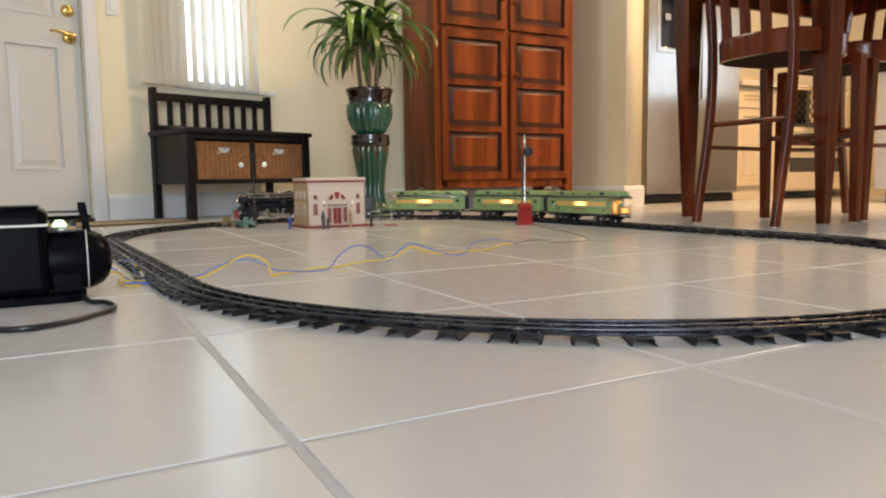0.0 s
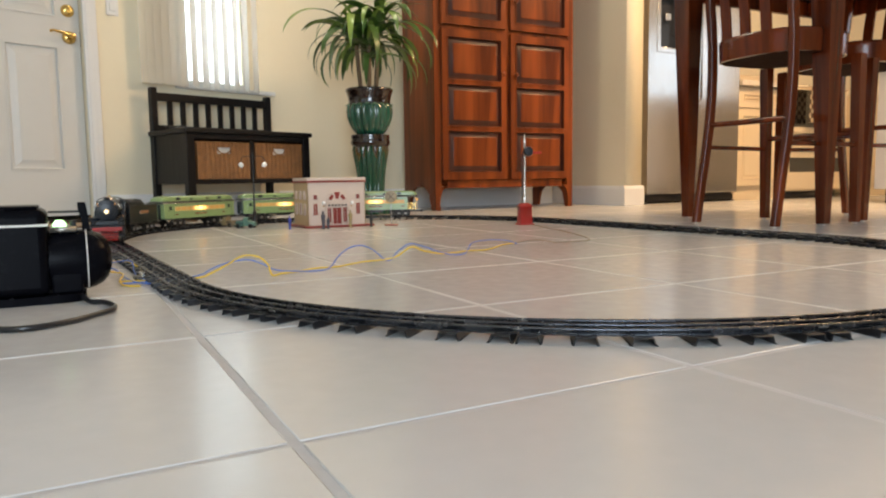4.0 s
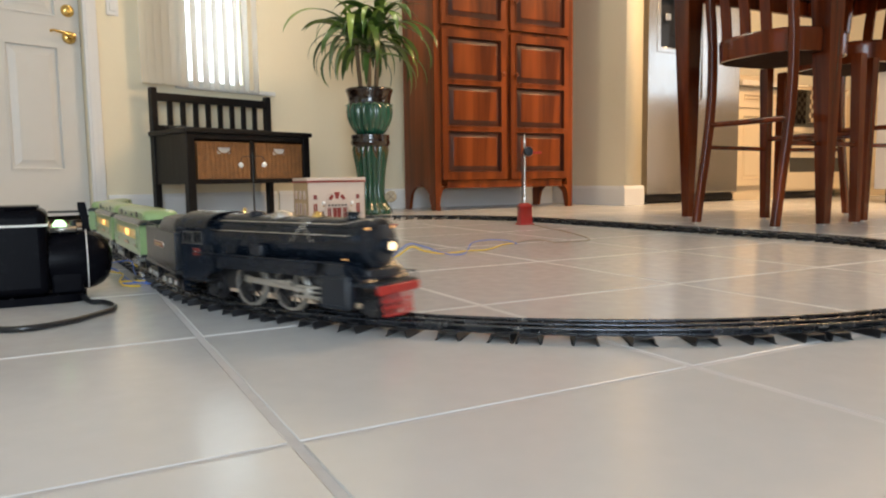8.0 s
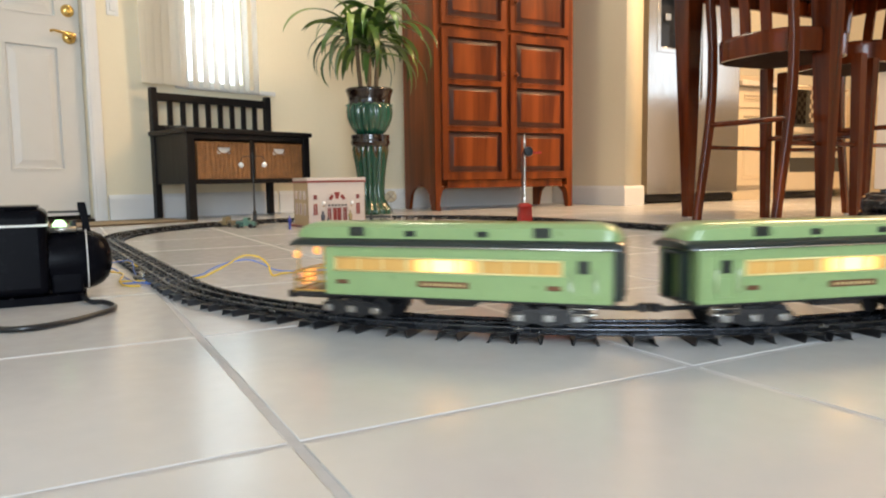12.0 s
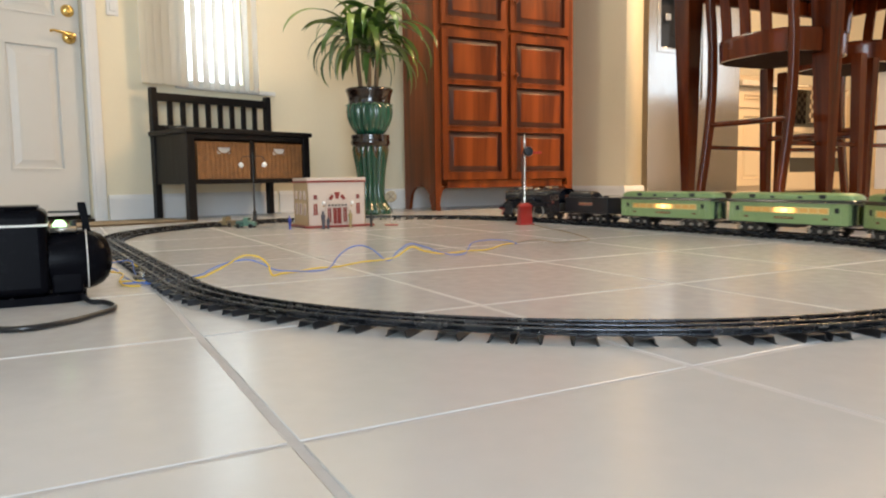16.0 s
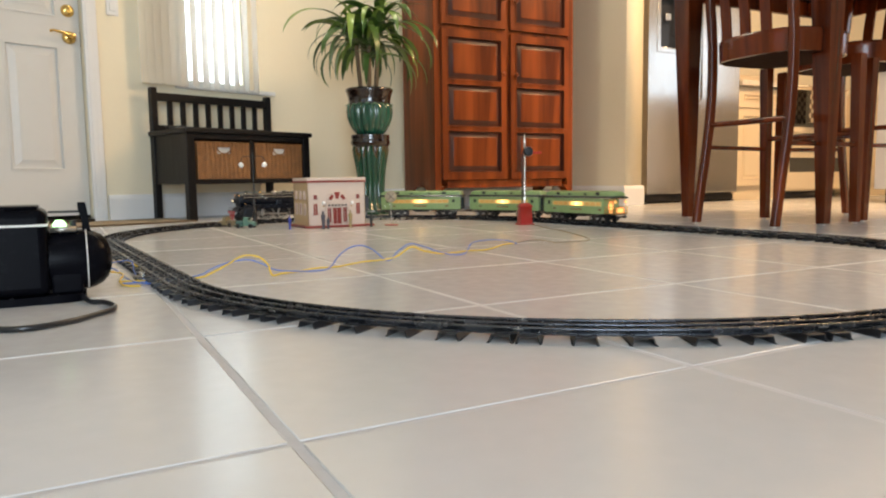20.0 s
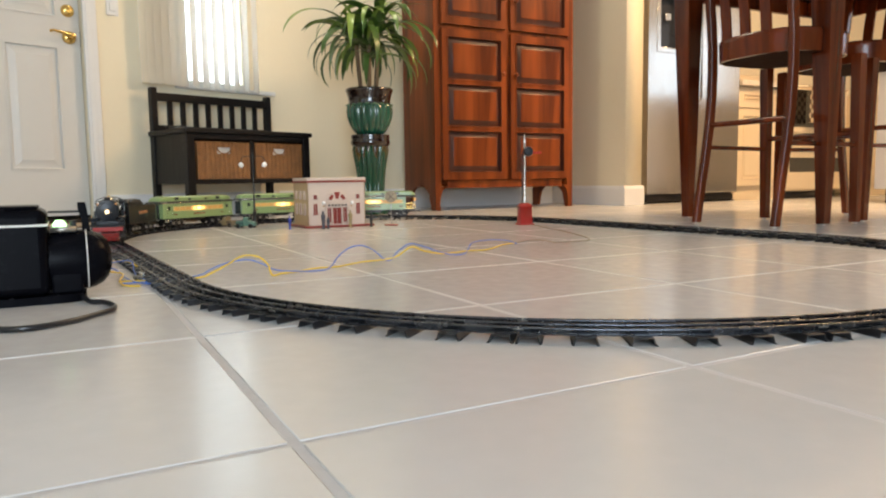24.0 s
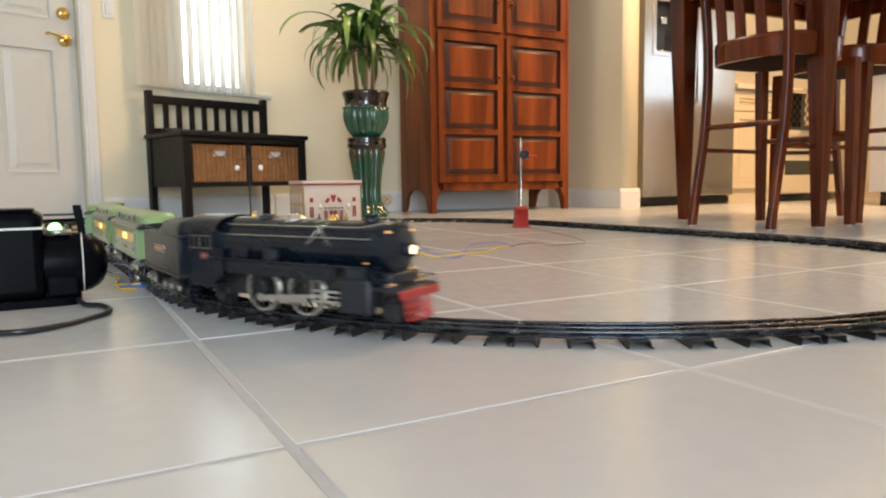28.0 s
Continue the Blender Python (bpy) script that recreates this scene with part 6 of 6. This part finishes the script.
    part("parapet", B(-0.003, W + 0.003, -0.003, D + 0.003, H - 0.013, H, 0.0015), M_STATION, st)
    for x in (mid - 0.062, mid + 0.06):
        bm = bmesh.new()
        tube(bm, [(x, 0.0, 0.088), (x, -0.012, 0.086), (x, -0.017, 0.092)], 0.0014, 6)
        br = part("lamp_bracket", bm, M_BRASS, fw)
        bm = bmesh.new()
        lathe(bm, [(0.001, -0.0085), (0.006, -0.006), (0.0085, 0), (0.006, 0.006), (0.001, 0.0085)], 14, (x, -0.017, 0.1005))
        part("globe", bm, M_GLOBE, br, "white glass globe")
    return st


build_station()


def figure(x, y, h, colour, label, lean=0.0):
    m = mat("figure_paint", colour, 0.5, vary=0.15, scale=120)
    bm = bmesh.new()
    k = h / 0.07
    lathe(bm, [(0.009 * k, 0), (0.009 * k, 0.002 * k), (0.0055 * k, 0.004 * k), (0.006 * k, 0.03 * k), (0.0088 * k, 0.048 * k), (0.0075 * k, 0.056 * k), (0.003 * k, 0.058 * k), (0.0044 * k, 0.063 * k), (0.003 * k, 0.0685 * k), (0.0005, 0.07 * k)], 12)
    for s in (-1, 1):
        tube(bm, [(0.0, s * 0.0075 * k, 0.052 * k), (0.002, s * 0.0105 * k, 0.040 * k), (0.004, s * 0.0085 * k, 0.028 * k)], 0.0022 * k, 6)
    ob = part("toy_figure", bm, m)
    ob.matrix_world = pose(x, y, 0.0, lean, 0, 0)
    return tagged(ob, label, "toy figure", "toy figures by the station")


figure(-0.610, 2.80, 0.055, (0.04, 0.06, 0.30), "small dark blue painted toy figure on the floor")
figure(-0.476, 2.80, 0.072, (0.08, 0.08, 0.10), "small dark grey painted toy figure before the station")
figure(-0.455, 2.79, 0.050, (0.05, 0.06, 0.08), "small black painted toy figure before the station")
figure(-0.378, 2.88, 0.072, (0.32, 0.25, 0.12), "small tan painted toy figure before the station")
figure(-0.295, 2.90, 0.060, (0.015, 0.015, 0.018), "small black painted toy figure beside the station")


def toy_vehicle(m, body, load, label):
    v = thing("toy_truck", m, label, "toy vehicle", "toy trucks by the station")
    mb = mat("toy_truck_paint", body, 0.45, vary=0.2, scale=80)
    ml = mat("toy_truck_load", load, 0.6, vary=0.3, scale=80)
    bm = bmesh.new()
    loft(bm, [[(x, y * w, z0 + z * hh) for y, z in ((-0.016, 0), (-0.016, 0.7), (-0.011, 1), (0.011, 1), (0.016, 0.7), (0.016, 0))]
              for x, w, z0, hh in ((0.042, 0.75, 0.009, 0.014), (0.036, 0.9, 0.009, 0.018), (0.016, 1, 0.009, 0.02), (0.013, 1, 0.009, 0.034), (-0.006, 1, 0.009, 0.036))])
    part("cab", bm, mb, v)
    part("bed", B(-0.045, -0.008, -0.018, 0.018, 0.009, 0.013, 0.001), mb, v)
    bm = bmesh.new()
    box(bm, -0.043, -0.010, -0.016, 0.016, 0.013, 0.030, 0.006, 2)
    part("load", bm, ml, v)
    part("windscreen", B(0.0125, 0.0145, -0.012, 0.012, 0.030, 0.040), M_DARKGLASS, v)
    for x in (0.027, -0.03):
        for s in (-1, 1):
            bm = bmesh.new()
            lathe(bm, [(0.001, -0.003), (0.009, -0.003), (0.0095, 0), (0.009, 0.003), (0.001, 0.003)], 16, axis="y")
            part("wheel", bm, M_BLACKPL, v, m=pose(x, s * 0.017, 0.0095))
    return v


toy_vehicle(pose(-0.820, 2.93, 0, 0, 0, -12), (0.10, 0.20, 0.15), (0.08, 0.16, 0.13), "small green toy truck on the floor")
toy_vehicle(pose(-0.925, 3.015, 0, 0, 0, 150), (0.22, 0.17, 0.09), (0.16, 0.12, 0.07), "small tan toy truck on the floor")

# twin-globe lamp post
lp = thing("toy_lamp_post", pose(-0.834, 3.120, 0), "black twin-globe toy street lamp", "toy lamp post")
bm = bmesh.new()
lathe(bm, [(0.017, 0.0), (0.017, 0.004), (0.012, 0.007), (0.0095, 0.03), (0.008, 0.055), (0.010, 0.058), (0.0045, 0.066), (0.0036, 0.12), (0.0034, 0.30), (0.005, 0.305), (0.003, 0.318), (0.001, 0.33)], 14)
part("post", bm, M_TIE, lp)
for s in (-1, 1):
    bm = bmesh.new()
    tube(bm, [(0, 0, 0.292), (s * 0.018, 0, 0.305), (s * 0.042, 0, 0.303), (s * 0.0515, 0, 0.290), (s * 0.0515, 0, 0.278)], 0.0017, 6)
    arm = part("arm", bm, M_TIE, lp)
    bm = bmesh.new()
    lathe(bm, [(0.001, -0.0125), (0.008, -0.009), (0.0122, -0.001), (0.009, 0.008), (0.004, 0.012)], 16, (s * 0.0515, 0, 0.266))
    part("globe", bm, M_GLOBE, arm, "white glass globe")

# round crossing sign
sg = thing("toy_crossing_sign", pose(-0.218, 2.98, 0), "round pale toy crossing sign on a thin post", "toy sign")
bm = bmesh.new()
lathe(bm, [(0.030, 0.0005), (0.030, 0.004), (0.01, 0.006), (0.001, 0.006)], 18)
part("base", bm, M_STRED, sg)
bm = bmesh.new()
tube(bm, [(0, 0, 0.004), (0, 0, 0.105)], 0.0016, 8)
part("post", bm, M_STEELDULL, sg)
bm = bmesh.new()
lathe(bm, [(0.001, -0.0018), (0.024, -0.0018), (0.025, 0), (0.024, 0.0018), (0.001, 0.0018)], 28, axis="y")
disc = part("disc", bm, M_SIGNTAN, sg, m=pose(0, 0, 0.122))
for a in (45, -45):
    bm = bmesh.new()
    box(bm, -0.019, 0.019, -0.0026, -0.0018, -0.0022, 0.0022)
    part("painted_bar", bm, M_BRNWIRE, disc, m=pose(0, 0, 0, 0, a, 0))

# block signal with a red hut base
sn = thing("toy_block_signal", pose(0.340, 2.905, 0, 0, 0, 12), "toy signal with red base, grey post and dark head", "toy signal")
part("plinth", B(-0.032, 0.032, -0.032, 0.032, 0.0005, 0.006, 0.001), M_RED, sn)
bm = bmesh.new()
loft(bm, [[(-k, -k, z), (k, -k, z), (k, k, z), (-k, k, z)] for z, k in ((0.006, 0.025), (0.072, 0.023), (0.074, 0.026), (0.078, 0.026), (0.090, 0.014))])
part("hut", bm, M_RED, sn, "red enamelled signal hut")
bm = bmesh.new()
lathe(bm, [(0.006, 0.088), (0.0045, 0.095), (0.0042, 0.33), (0.006, 0.335), (0.004, 0.35), (0.001, 0.372)], 12)
part("post", bm, M_CHROME, sn, "pale metal post")
bm = bmesh.new()
tube(bm, [(-0.010, -0.004, 0.085), (-0.011, -0.004, 0.20), (-0.010, -0.004, 0.30)], 0.0016, 6)
part("cable", bm, M_TIE, sn)
bm = bmesh.new()
lathe(bm, [(0.001, -0.014), (0.017, -0.013), (0.0205, -0.004), (0.019, 0.006), (0.008, 0.010), (0.001, 0.011)], 20, (0.012, -0.008, 0.300), "y")
hd = part("lamp_head", bm, M_LOCO_FRONT, sn, "dark round lamp head")
bm = bmesh.new()
box(bm, 0.028, 0.070, -0.010, -0.008, 0.291, 0.299, 0.001)
part("arm", bm, M_RED, hd, "red signal arm")
bm = bmesh.new()
for k in range(8):
    box(bm, -0.0175, -0.0165, -0.014, -0.012, 0.10 + 0.024 * k, 0.1015 + 0.024 * k)
box(bm, -0.0185, -0.0170, -0.0145, -0.0125, 0.09, 0.29)
part("ladder", bm, M_TIE, sn)

# ---- transformer ----
def build_transformer():
    t = thing("train_transformer", pose(-0.662, 1.158, 0, 0, 0, 28), "black bakelite toy train transformer with levers and green lamp", "transformer")
    # base plate
    bm = bmesh.new()
    pts = [(-0.33, -0.066)] + [(0.030 + 0.03 * math.cos(a) - 0.0, -0.036 + 0.03 * math.sin(a)) for a in [-math.pi / 2 + math.pi / 2 * i / 6 for i in range(7)]]
    pts += [(0.030 + 0.03 * math.cos(a), 0.036 + 0.03 * math.sin(a)) for a in [math.pi / 2 * i / 6 for i in range(7)]] + [(-0.33, 0.066)]
    prism(bm, pts, 0.0005, 0.013, "xy")
    part("base_plate", bm, M_BAKELITE, t)
    # main housing
    bm = bmesh.new()
    box(bm, -0.33, 0.009, -0.060, 0.060, 0.013, 0.152, 0.014, 4)
    part("housing", bm, M_BAKELITE, t)
    bm = bmesh.new()
    box(bm, -0.32, -0.003, -0.052, 0.052, 0.1515, 0.1565, 0.004, 2)
    top = part("top_plate", bm, M_BAKELITE, t)
    for z in (0.126,):
        bm = bmesh.new()
        box(bm, -0.33, 0.010, -0.0612, 0.0612, z - 0.0018, z + 0.0018, 0.0006)
        part("ivory_line", bm, M_IVORY, t, "ivory painted line")
    # rounded control end
    bm = bmesh.new()
    lathe(bm, [(0.047, -0.02), (0.050, 0.0), (0.0505, 0.058), (0.0500, 0.064), (0.047, 0.076), (0.041, 0.087), (0.032, 0.095), (0.020, 0.100), (0.008, 0.1025), (0.001, 0.103)], 40, (0, 0, 0.064), "x")
    nose = part("control_end", bm, M_BAKELITE, t, "black rounded control end")
    bm = bmesh.new()
    lathe(bm, [(0.0500, 0.0630), (0.0507, 0.0633), (0.0507, 0.0645), (0.0496, 0.0650)], 40, (0, 0, 0.064), "x")
    part("ivory_ring", bm, M_IVORY, nose, "ivory ring")
    bm = bmesh.new()
    box(bm, 0.010, 0.056, -0.046, 0.046, 0.013, 0.052, 0.004, 2)
    part("foot", bm, M_BAKELITE, t)
    # lever, dial plate and pilot lamp
    bm = bmesh.new()
    prism(bm, [(0.012, 0.112), (0.050, 0.112), (0.050, 0.121), (0.012, 0.121)], -0.03, 0.03, "xz")
    dial = part("dial_plate", bm, M_STEELDULL, t, "metal dial plate")
    bm = bmesh.new()
    lathe(bm, [(0.0105, 0.121), (0.0103, 0.124), (0.008, 0.129), (0.0045, 0.1318), (0.001, 0.132)], 18, (0.026, -0.016, 0))
    part("pilot_lamp", bm, M_GREENLAMP, t, "glowing green pilot lamp")
    bm = bmesh.new()
    lathe(bm, [(0.005, 0.112), (0.005, 0.128), (0.0055, 0.13), (0.001, 0.131)], 12, (0.046, -0.012, 0))
    part("whistle_button", bm, M_BLACKPL, t)
    bm = bmesh.new()
    loft(bm, [[(x - w, y - 0.004, z), (x + w, y - 0.004, z), (x + w, y + 0.004, z), (x - w, y + 0.004, z)] for x, w, z, y in ((0.066, 0.006, 0.108, 0.0), (0.064, 0.0055, 0.130, 0.0), (0.061, 0.007, 0.150, 0.0), (0.060, 0.006, 0.160, 0.0))])
    lev = part("throttle_lever", bm, M_BAKELITE, t, "black throttle lever")
    bm = bmesh.new()
    tube(bm, [(0.061, 0.002, 0.1445), (0.02, 0.002, 0.1445), (0.01, 0.002, 0.1445)], 0.0022, 6)
    part("lever_rod", bm, M_BLACKPL, lev)
    return t


build_transformer()


def cable(name, pts, r, material, label, smooth=4):
    """A wire along points, rounded by subdivision."""
    P = [Vector(p) for p in pts]
    out = []
    for i in range(len(P) - 1):
        p0, p1, p2, p3 = P[max(0, i - 1)], P[i], P[i + 1], P[min(len(P) - 1, i + 2)]
        for k in range(smooth):
            t = k / smooth
            q = 0.5 * ((2 * p1) + (p2 - p0) * t + (2 * p0 - 5 * p1 + 4 * p2 - p3) * t * t + (3 * p1 - p0 - 3 * p2 + p3) * t ** 3)
            q.z = max(q.z, r)
            out.append(q)
    P[-1].z = max(P[-1].z, r)
    out.append(P[-1])
    bm = bmesh.new()
    tube(bm, out, r, 7)
    return tagged(part(name, bm, material), label, "cable")


cable("yellow_wire", [(-0.62, 1.33, 0.004), (-0.55, 1.35, 0.003), (-0.485, 1.375, 0.003), (-0.463, 1.392, 0.01), (-0.434, 1.394, 0.025), (-0.406, 1.396, 0.041), (-0.389, 1.398, 0.044),
      (-0.367, 1.399, 0.039), (-0.351, 1.4, 0.023), (-0.344, 1.401, 0.003), (-0.328, 1.419, 0.004), (-0.299, 1.45, 0.004), (-0.269, 1.48, 0.006),
      (-0.228, 1.523, 0.004), (-0.183, 1.567, 0.008), (-0.13, 1.616, 0.008), (-0.105, 1.639, 0.014), (-0.075, 1.666, 0.031), (-0.047, 1.692, 0.019),
      (0.001, 1.733, 0.007), (0.068, 1.825, 0.004), (0.119, 1.86, 0.003), (0.169, 1.972, 0.005), (0.206, 2.021, 0.005)], 0.0017, M_YELWIRE, "yellow insulated wire curling over the tiled floor")
cable("blue_wire", [(-0.60, 1.30, 0.004), (-0.55, 1.34, 0.003), (-0.491, 1.391, 0.005), (-0.457, 1.393, 0.021), (-0.423, 1.395, 0.032), (-0.39, 1.398, 0.035), (-0.362, 1.4, 0.026),
      (-0.337, 1.409, 0.012), (-0.289, 1.458, 0.003), (-0.247, 1.491, 0.003), (-0.227, 1.523, 0.028), (-0.205, 1.545, 0.043), (-0.182, 1.567, 0.045),
      (-0.159, 1.588, 0.033), (-0.128, 1.618, 0.004), (-0.107, 1.636, 0.023), (-0.079, 1.662, 0.039), (-0.046, 1.692, 0.029), (0.008, 1.739, 0.006),
      (0.054, 1.765, 0.003), (0.076, 1.837, 0.023), (0.117, 1.898, 0.025), (0.169, 1.972, 0.018), (0.197, 2.008, 0.01), (0.213, 2.009, 0.003)], 0.0013, M_BLUEWIRE,
      "blue insulated wire curling over the tiled floor")
cable("brown_wire", [(0.208, 2.038, 0.002), (0.26, 2.126, 0.002), (0.296, 2.141, 0.002), (0.329, 2.06, 0.002), (0.372, 2.07, 0.002), (0.447, 2.13, 0.002), (0.44, 2.4, 0.002), (0.36, 2.86, 0.003)],
      0.0012, M_BRNWIRE, "thin brown wire leading to the signal")
cable("power_cord", [(-0.624, 1.18, 0.012), (-0.563, 1.103, 0.005), (-0.533, 1.09, 0.005), (-0.503, 1.058, 0.005), (-0.491, 1.024, 0.005), (-0.497, 0.989, 0.005), (-0.506, 0.945, 0.005),
      (-0.534, 0.899, 0.005), (-0.573, 0.891, 0.005), (-0.641, 0.906, 0.005), (-0.85, 0.95, 0.005)], 0.0042, M_BLACKPL, "black rubber power cord on the floor")
cable("blue_wire", [(-0.70, 1.30, 0.03), (-0.68, 1.42, 0.02), (-0.65, 1.41, 0.006), (-0.607, 1.348, 0.004), (-0.56, 1.30, 0.004), (-0.525, 1.295, 0.006), (-0.50, 1.33, 0.006)], 0.0013, M_BLUEWIRE, "blue insulated wire clipped to the track")
cable("blue_wire", [(-0.69, 1.31, 0.03), (-0.66, 1.46, 0.03), (-0.63, 1.42, 0.012), (-0.60, 1.37, 0.006), (-0.55, 1.315, 0.006)], 0.0013, M_BLUEWIRE, "blue insulated wire clipped to the track")
cable("yellow_wire", [(-0.70, 1.32, 0.03), (-0.69, 1.50, 0.025), (-0.66, 1.51, 0.010), (-0.64, 1.48, 0.008)], 0.0017, M_YELWIRE, "yellow insulated wire at the track terminal")
cable("yellow_wire", [(-0.71, 1.32, 0.03), (-0.65, 1.40, 0.012), (-0.625, 1.345, 0.004), (-0.59, 1.285, 0.003), (-0.555, 1.272, 0.003)], 0.0017, M_YELWIRE, "yellow insulated wire lying by the track")
# track terminal clip
p, d = on_track(RUN + LEGS[1] + RUN * 0.82)
lk = thing("track_terminal", pose(p.x - 0.040 * 0.85, p.y - 0.040 * 0.53, 0, 0, 0, math.degrees(math.atan2(d.y, d.x))), "small black terminal clip on the track's edge", "track terminal")
part("clip", B(-0.024, 0.024, -0.014, 0.014, 0.001, 0.009, 0.002), M_TIE, lk)
for x in (-0.012, 0.012):
    bm = bmesh.new()
    lathe(bm, [(0.004, 0.009), (0.004, 0.016), (0.001, 0.017)], 10, (x, 0, 0))
    part("terminal_post", bm, M_CHROME, lk)

# ---- how the train runs: the front of the locomotive along the lap, second by second ----
RUNS = [(0, 2.673), (0.5, 2.818), (1, 2.964), (1.5, 3.111), (2, 3.260), (2.5, 3.410), (3, 3.557), (3.5, 3.703), (4, 3.844), (4.5, 3.992), (5, 4.153),
        (5.5, 4.327), (6, 4.516), (6.5, 4.716), (7, 4.928), (7.5, 5.155), (8, 5.393), (8.5, 5.632), (9, 5.870), (9.5, 6.107), (10, 6.352),
        (10.5, 6.602), (11, 6.848), (11.5, 7.074), (12, 7.302), (12.5, 7.519), (13, 7.726), (13.5, 7.926), (14, 8.125), (14.5, 8.315), (15, 8.501),
        (15.5, 8.695), (16, 8.903), (16.5, 9.110), (17, 9.304), (17.5, 9.487), (18, 9.662), (18.5, 9.823), (19, 9.971), (19.5, 10.119), (20, 10.262),
        (20.5, 10.404), (21, 10.548), (21.5, 10.693), (22, 10.839), (22.5, 10.985), (23, 11.131), (23.5, 11.277), (24, 11.420), (24.5, 11.570),
        (25, 11.734), (25.5, 11.910), (26, 12.101), (26.5, 12.303), (27, 12.519), (27.5, 12.746), (28, 12.992)]


def front_at(t):
    ts, ss = [r[0] for r in RUNS], [r[1] for r in RUNS]
    n = len(ts)
    d = [(ss[i + 1] - ss[i]) / (ts[i + 1] - ts[i]) for i in range(n - 1)]
    k = [d[0]] + [2 * d[i - 1] * d[i] / (d[i - 1] + d[i]) for i in range(1, n - 1)] + [d[-1]]
    i = max(0, min(n - 2, sum(1 for x in ts if x <= t) - 1))
    h = ts[i + 1] - ts[i]
    x = (t - ts[i]) / h
    return (ss[i] * (1 + 2 * x) * (1 - x) ** 2 + k[i] * h * x * (1 - x) ** 2 + ss[i + 1] * x * x * (3 - 2 * x) + k[i + 1] * h * x * x * (x - 1))


def riding(s, half):
    """The pose of a vehicle whose two pivots ride the track half a base before and behind s."""
    p, _ = on_track(s + half)
    q, _ = on_track(s - half)
    c, d = (p + q) / 2, p - q
    return pose(c.x, c.y, RAIL_TOP, 0, 0, math.degrees(math.atan2(d.y, d.x)))


STEPS = [i / 10 for i in range(281)]

# ---- floor tiles ----
PITCH_T = 0.4064


def lay_tiles():
    def shape():
        bm = bmesh.new()
        w = PITCH_T / 2 - 0.004
        box(bm, -w, w, -w, w, -0.009, 0.0, 0.0014, 2)
        return bm
    first, rest = None, bmesh.new()
    cells = []
    for i in range(-11, 19):
        for j in range(-11, 14):
            u, v = (i + 0.5 + 0.3398) * PITCH_T, (j + 0.5 + 1.1978 - 2) * PITCH_T
            if -4.3 < u < 7.3 and -3.9 < v < 5.2:
                cells.append((math.hypot(u - 1.2, v - 1.6), u, v))
    cells.sort()
    for k, (_, u, v) in enumerate(cells):
        jig = random.uniform(-0.0002, 0.0002)
        if k < 300:
            m = pose(u, v, jig, 0, 0, 90 * random.randrange(4))
            if first is None:
                first = part("tile", shape(), M_TILE, floor, m=m)
            else:
                share(first, m, floor)
        else:
            w = PITCH_T / 2 - 0.004
            box(rest, u - w, u + w, v - w, v + w, -0.009, jig)
    ob = part("far_tiles", rest, M_TILE, floor, "pale ceramic floor tiles")
    ob["kind"] = "stuff"


lay_tiles()


def truck_pose(s_mid, half, x):
    """A truck follows the track under its pivot, seen from its vehicle."""
    car_pose = riding(s_mid, half)
    p, d = on_track(s_mid + x)
    here = pose(p.x, p.y, RAIL_TOP, 0, 0, math.degrees(math.atan2(d.y, d.x)))
    rel = car_pose.inverted() @ here
    ang = math.degrees(math.atan2(rel[1][0], rel[0][0]))
    return pose(x, max(-0.012, min(0.012, rel.translation.y)), 0, 0, 0, ang)


def motions():
    where = {}
    for ob, back, half in TRAIN:
        where[ob] = back
        walk(ob, [(t, riding(front_at(t) - back, half)) for t in STEPS])
    for ob, x, half in SWING:
        walk(ob, [(t, truck_pose(front_at(t) - where[ob.parent], half, x)) for t in STEPS[::2]])
    for ob, r in SPIN:
        rest = ob.matrix_basis.translation.copy()
        fine = [i / 30 for i in range(0, 841, 1)]
        # small wheels turn fast: a key every frame
        walk(ob, [(t, pose(*rest, 0, math.degrees(front_at(t) / r) % 360, 0)) for t in fine])
    for kind, ob, x, s in RODS:
        rows = []
        for t in [i / 15 for i in range(421)]:
            a = front_at(t) / DRIVER_R + (0 if s > 0 else math.pi / 2)
            cx, cz = CRANK * math.cos(a), -CRANK * math.sin(a)
            if kind == "wheel":
                turn = math.degrees(a)
                rows.append((t, pose(x, s * 0.0290, DRIVER_R) @ (pose(0, 0, 0, 0, turn, 0) if s > 0 else pose(0, 0, 0, 0, turn, 0) @ pose(0, 0, 0, 180, 0, 0))))
            elif kind == "side":
                rows.append((t, pose(cx, 0, DRIVER_R + cz)))
            else:
                reach = math.sqrt(0.118 ** 2 - cz ** 2)
                px = -0.0435 + cx
                if kind == "main":
                    rows.append((t, pose(px, 0, DRIVER_R + cz, 0, math.degrees(math.atan2(cz, reach)), 0)))
                else:
                    rows.append((t, pose(px + reach, 0, DRIVER_R)))
        walk(ob, rows)


motions()
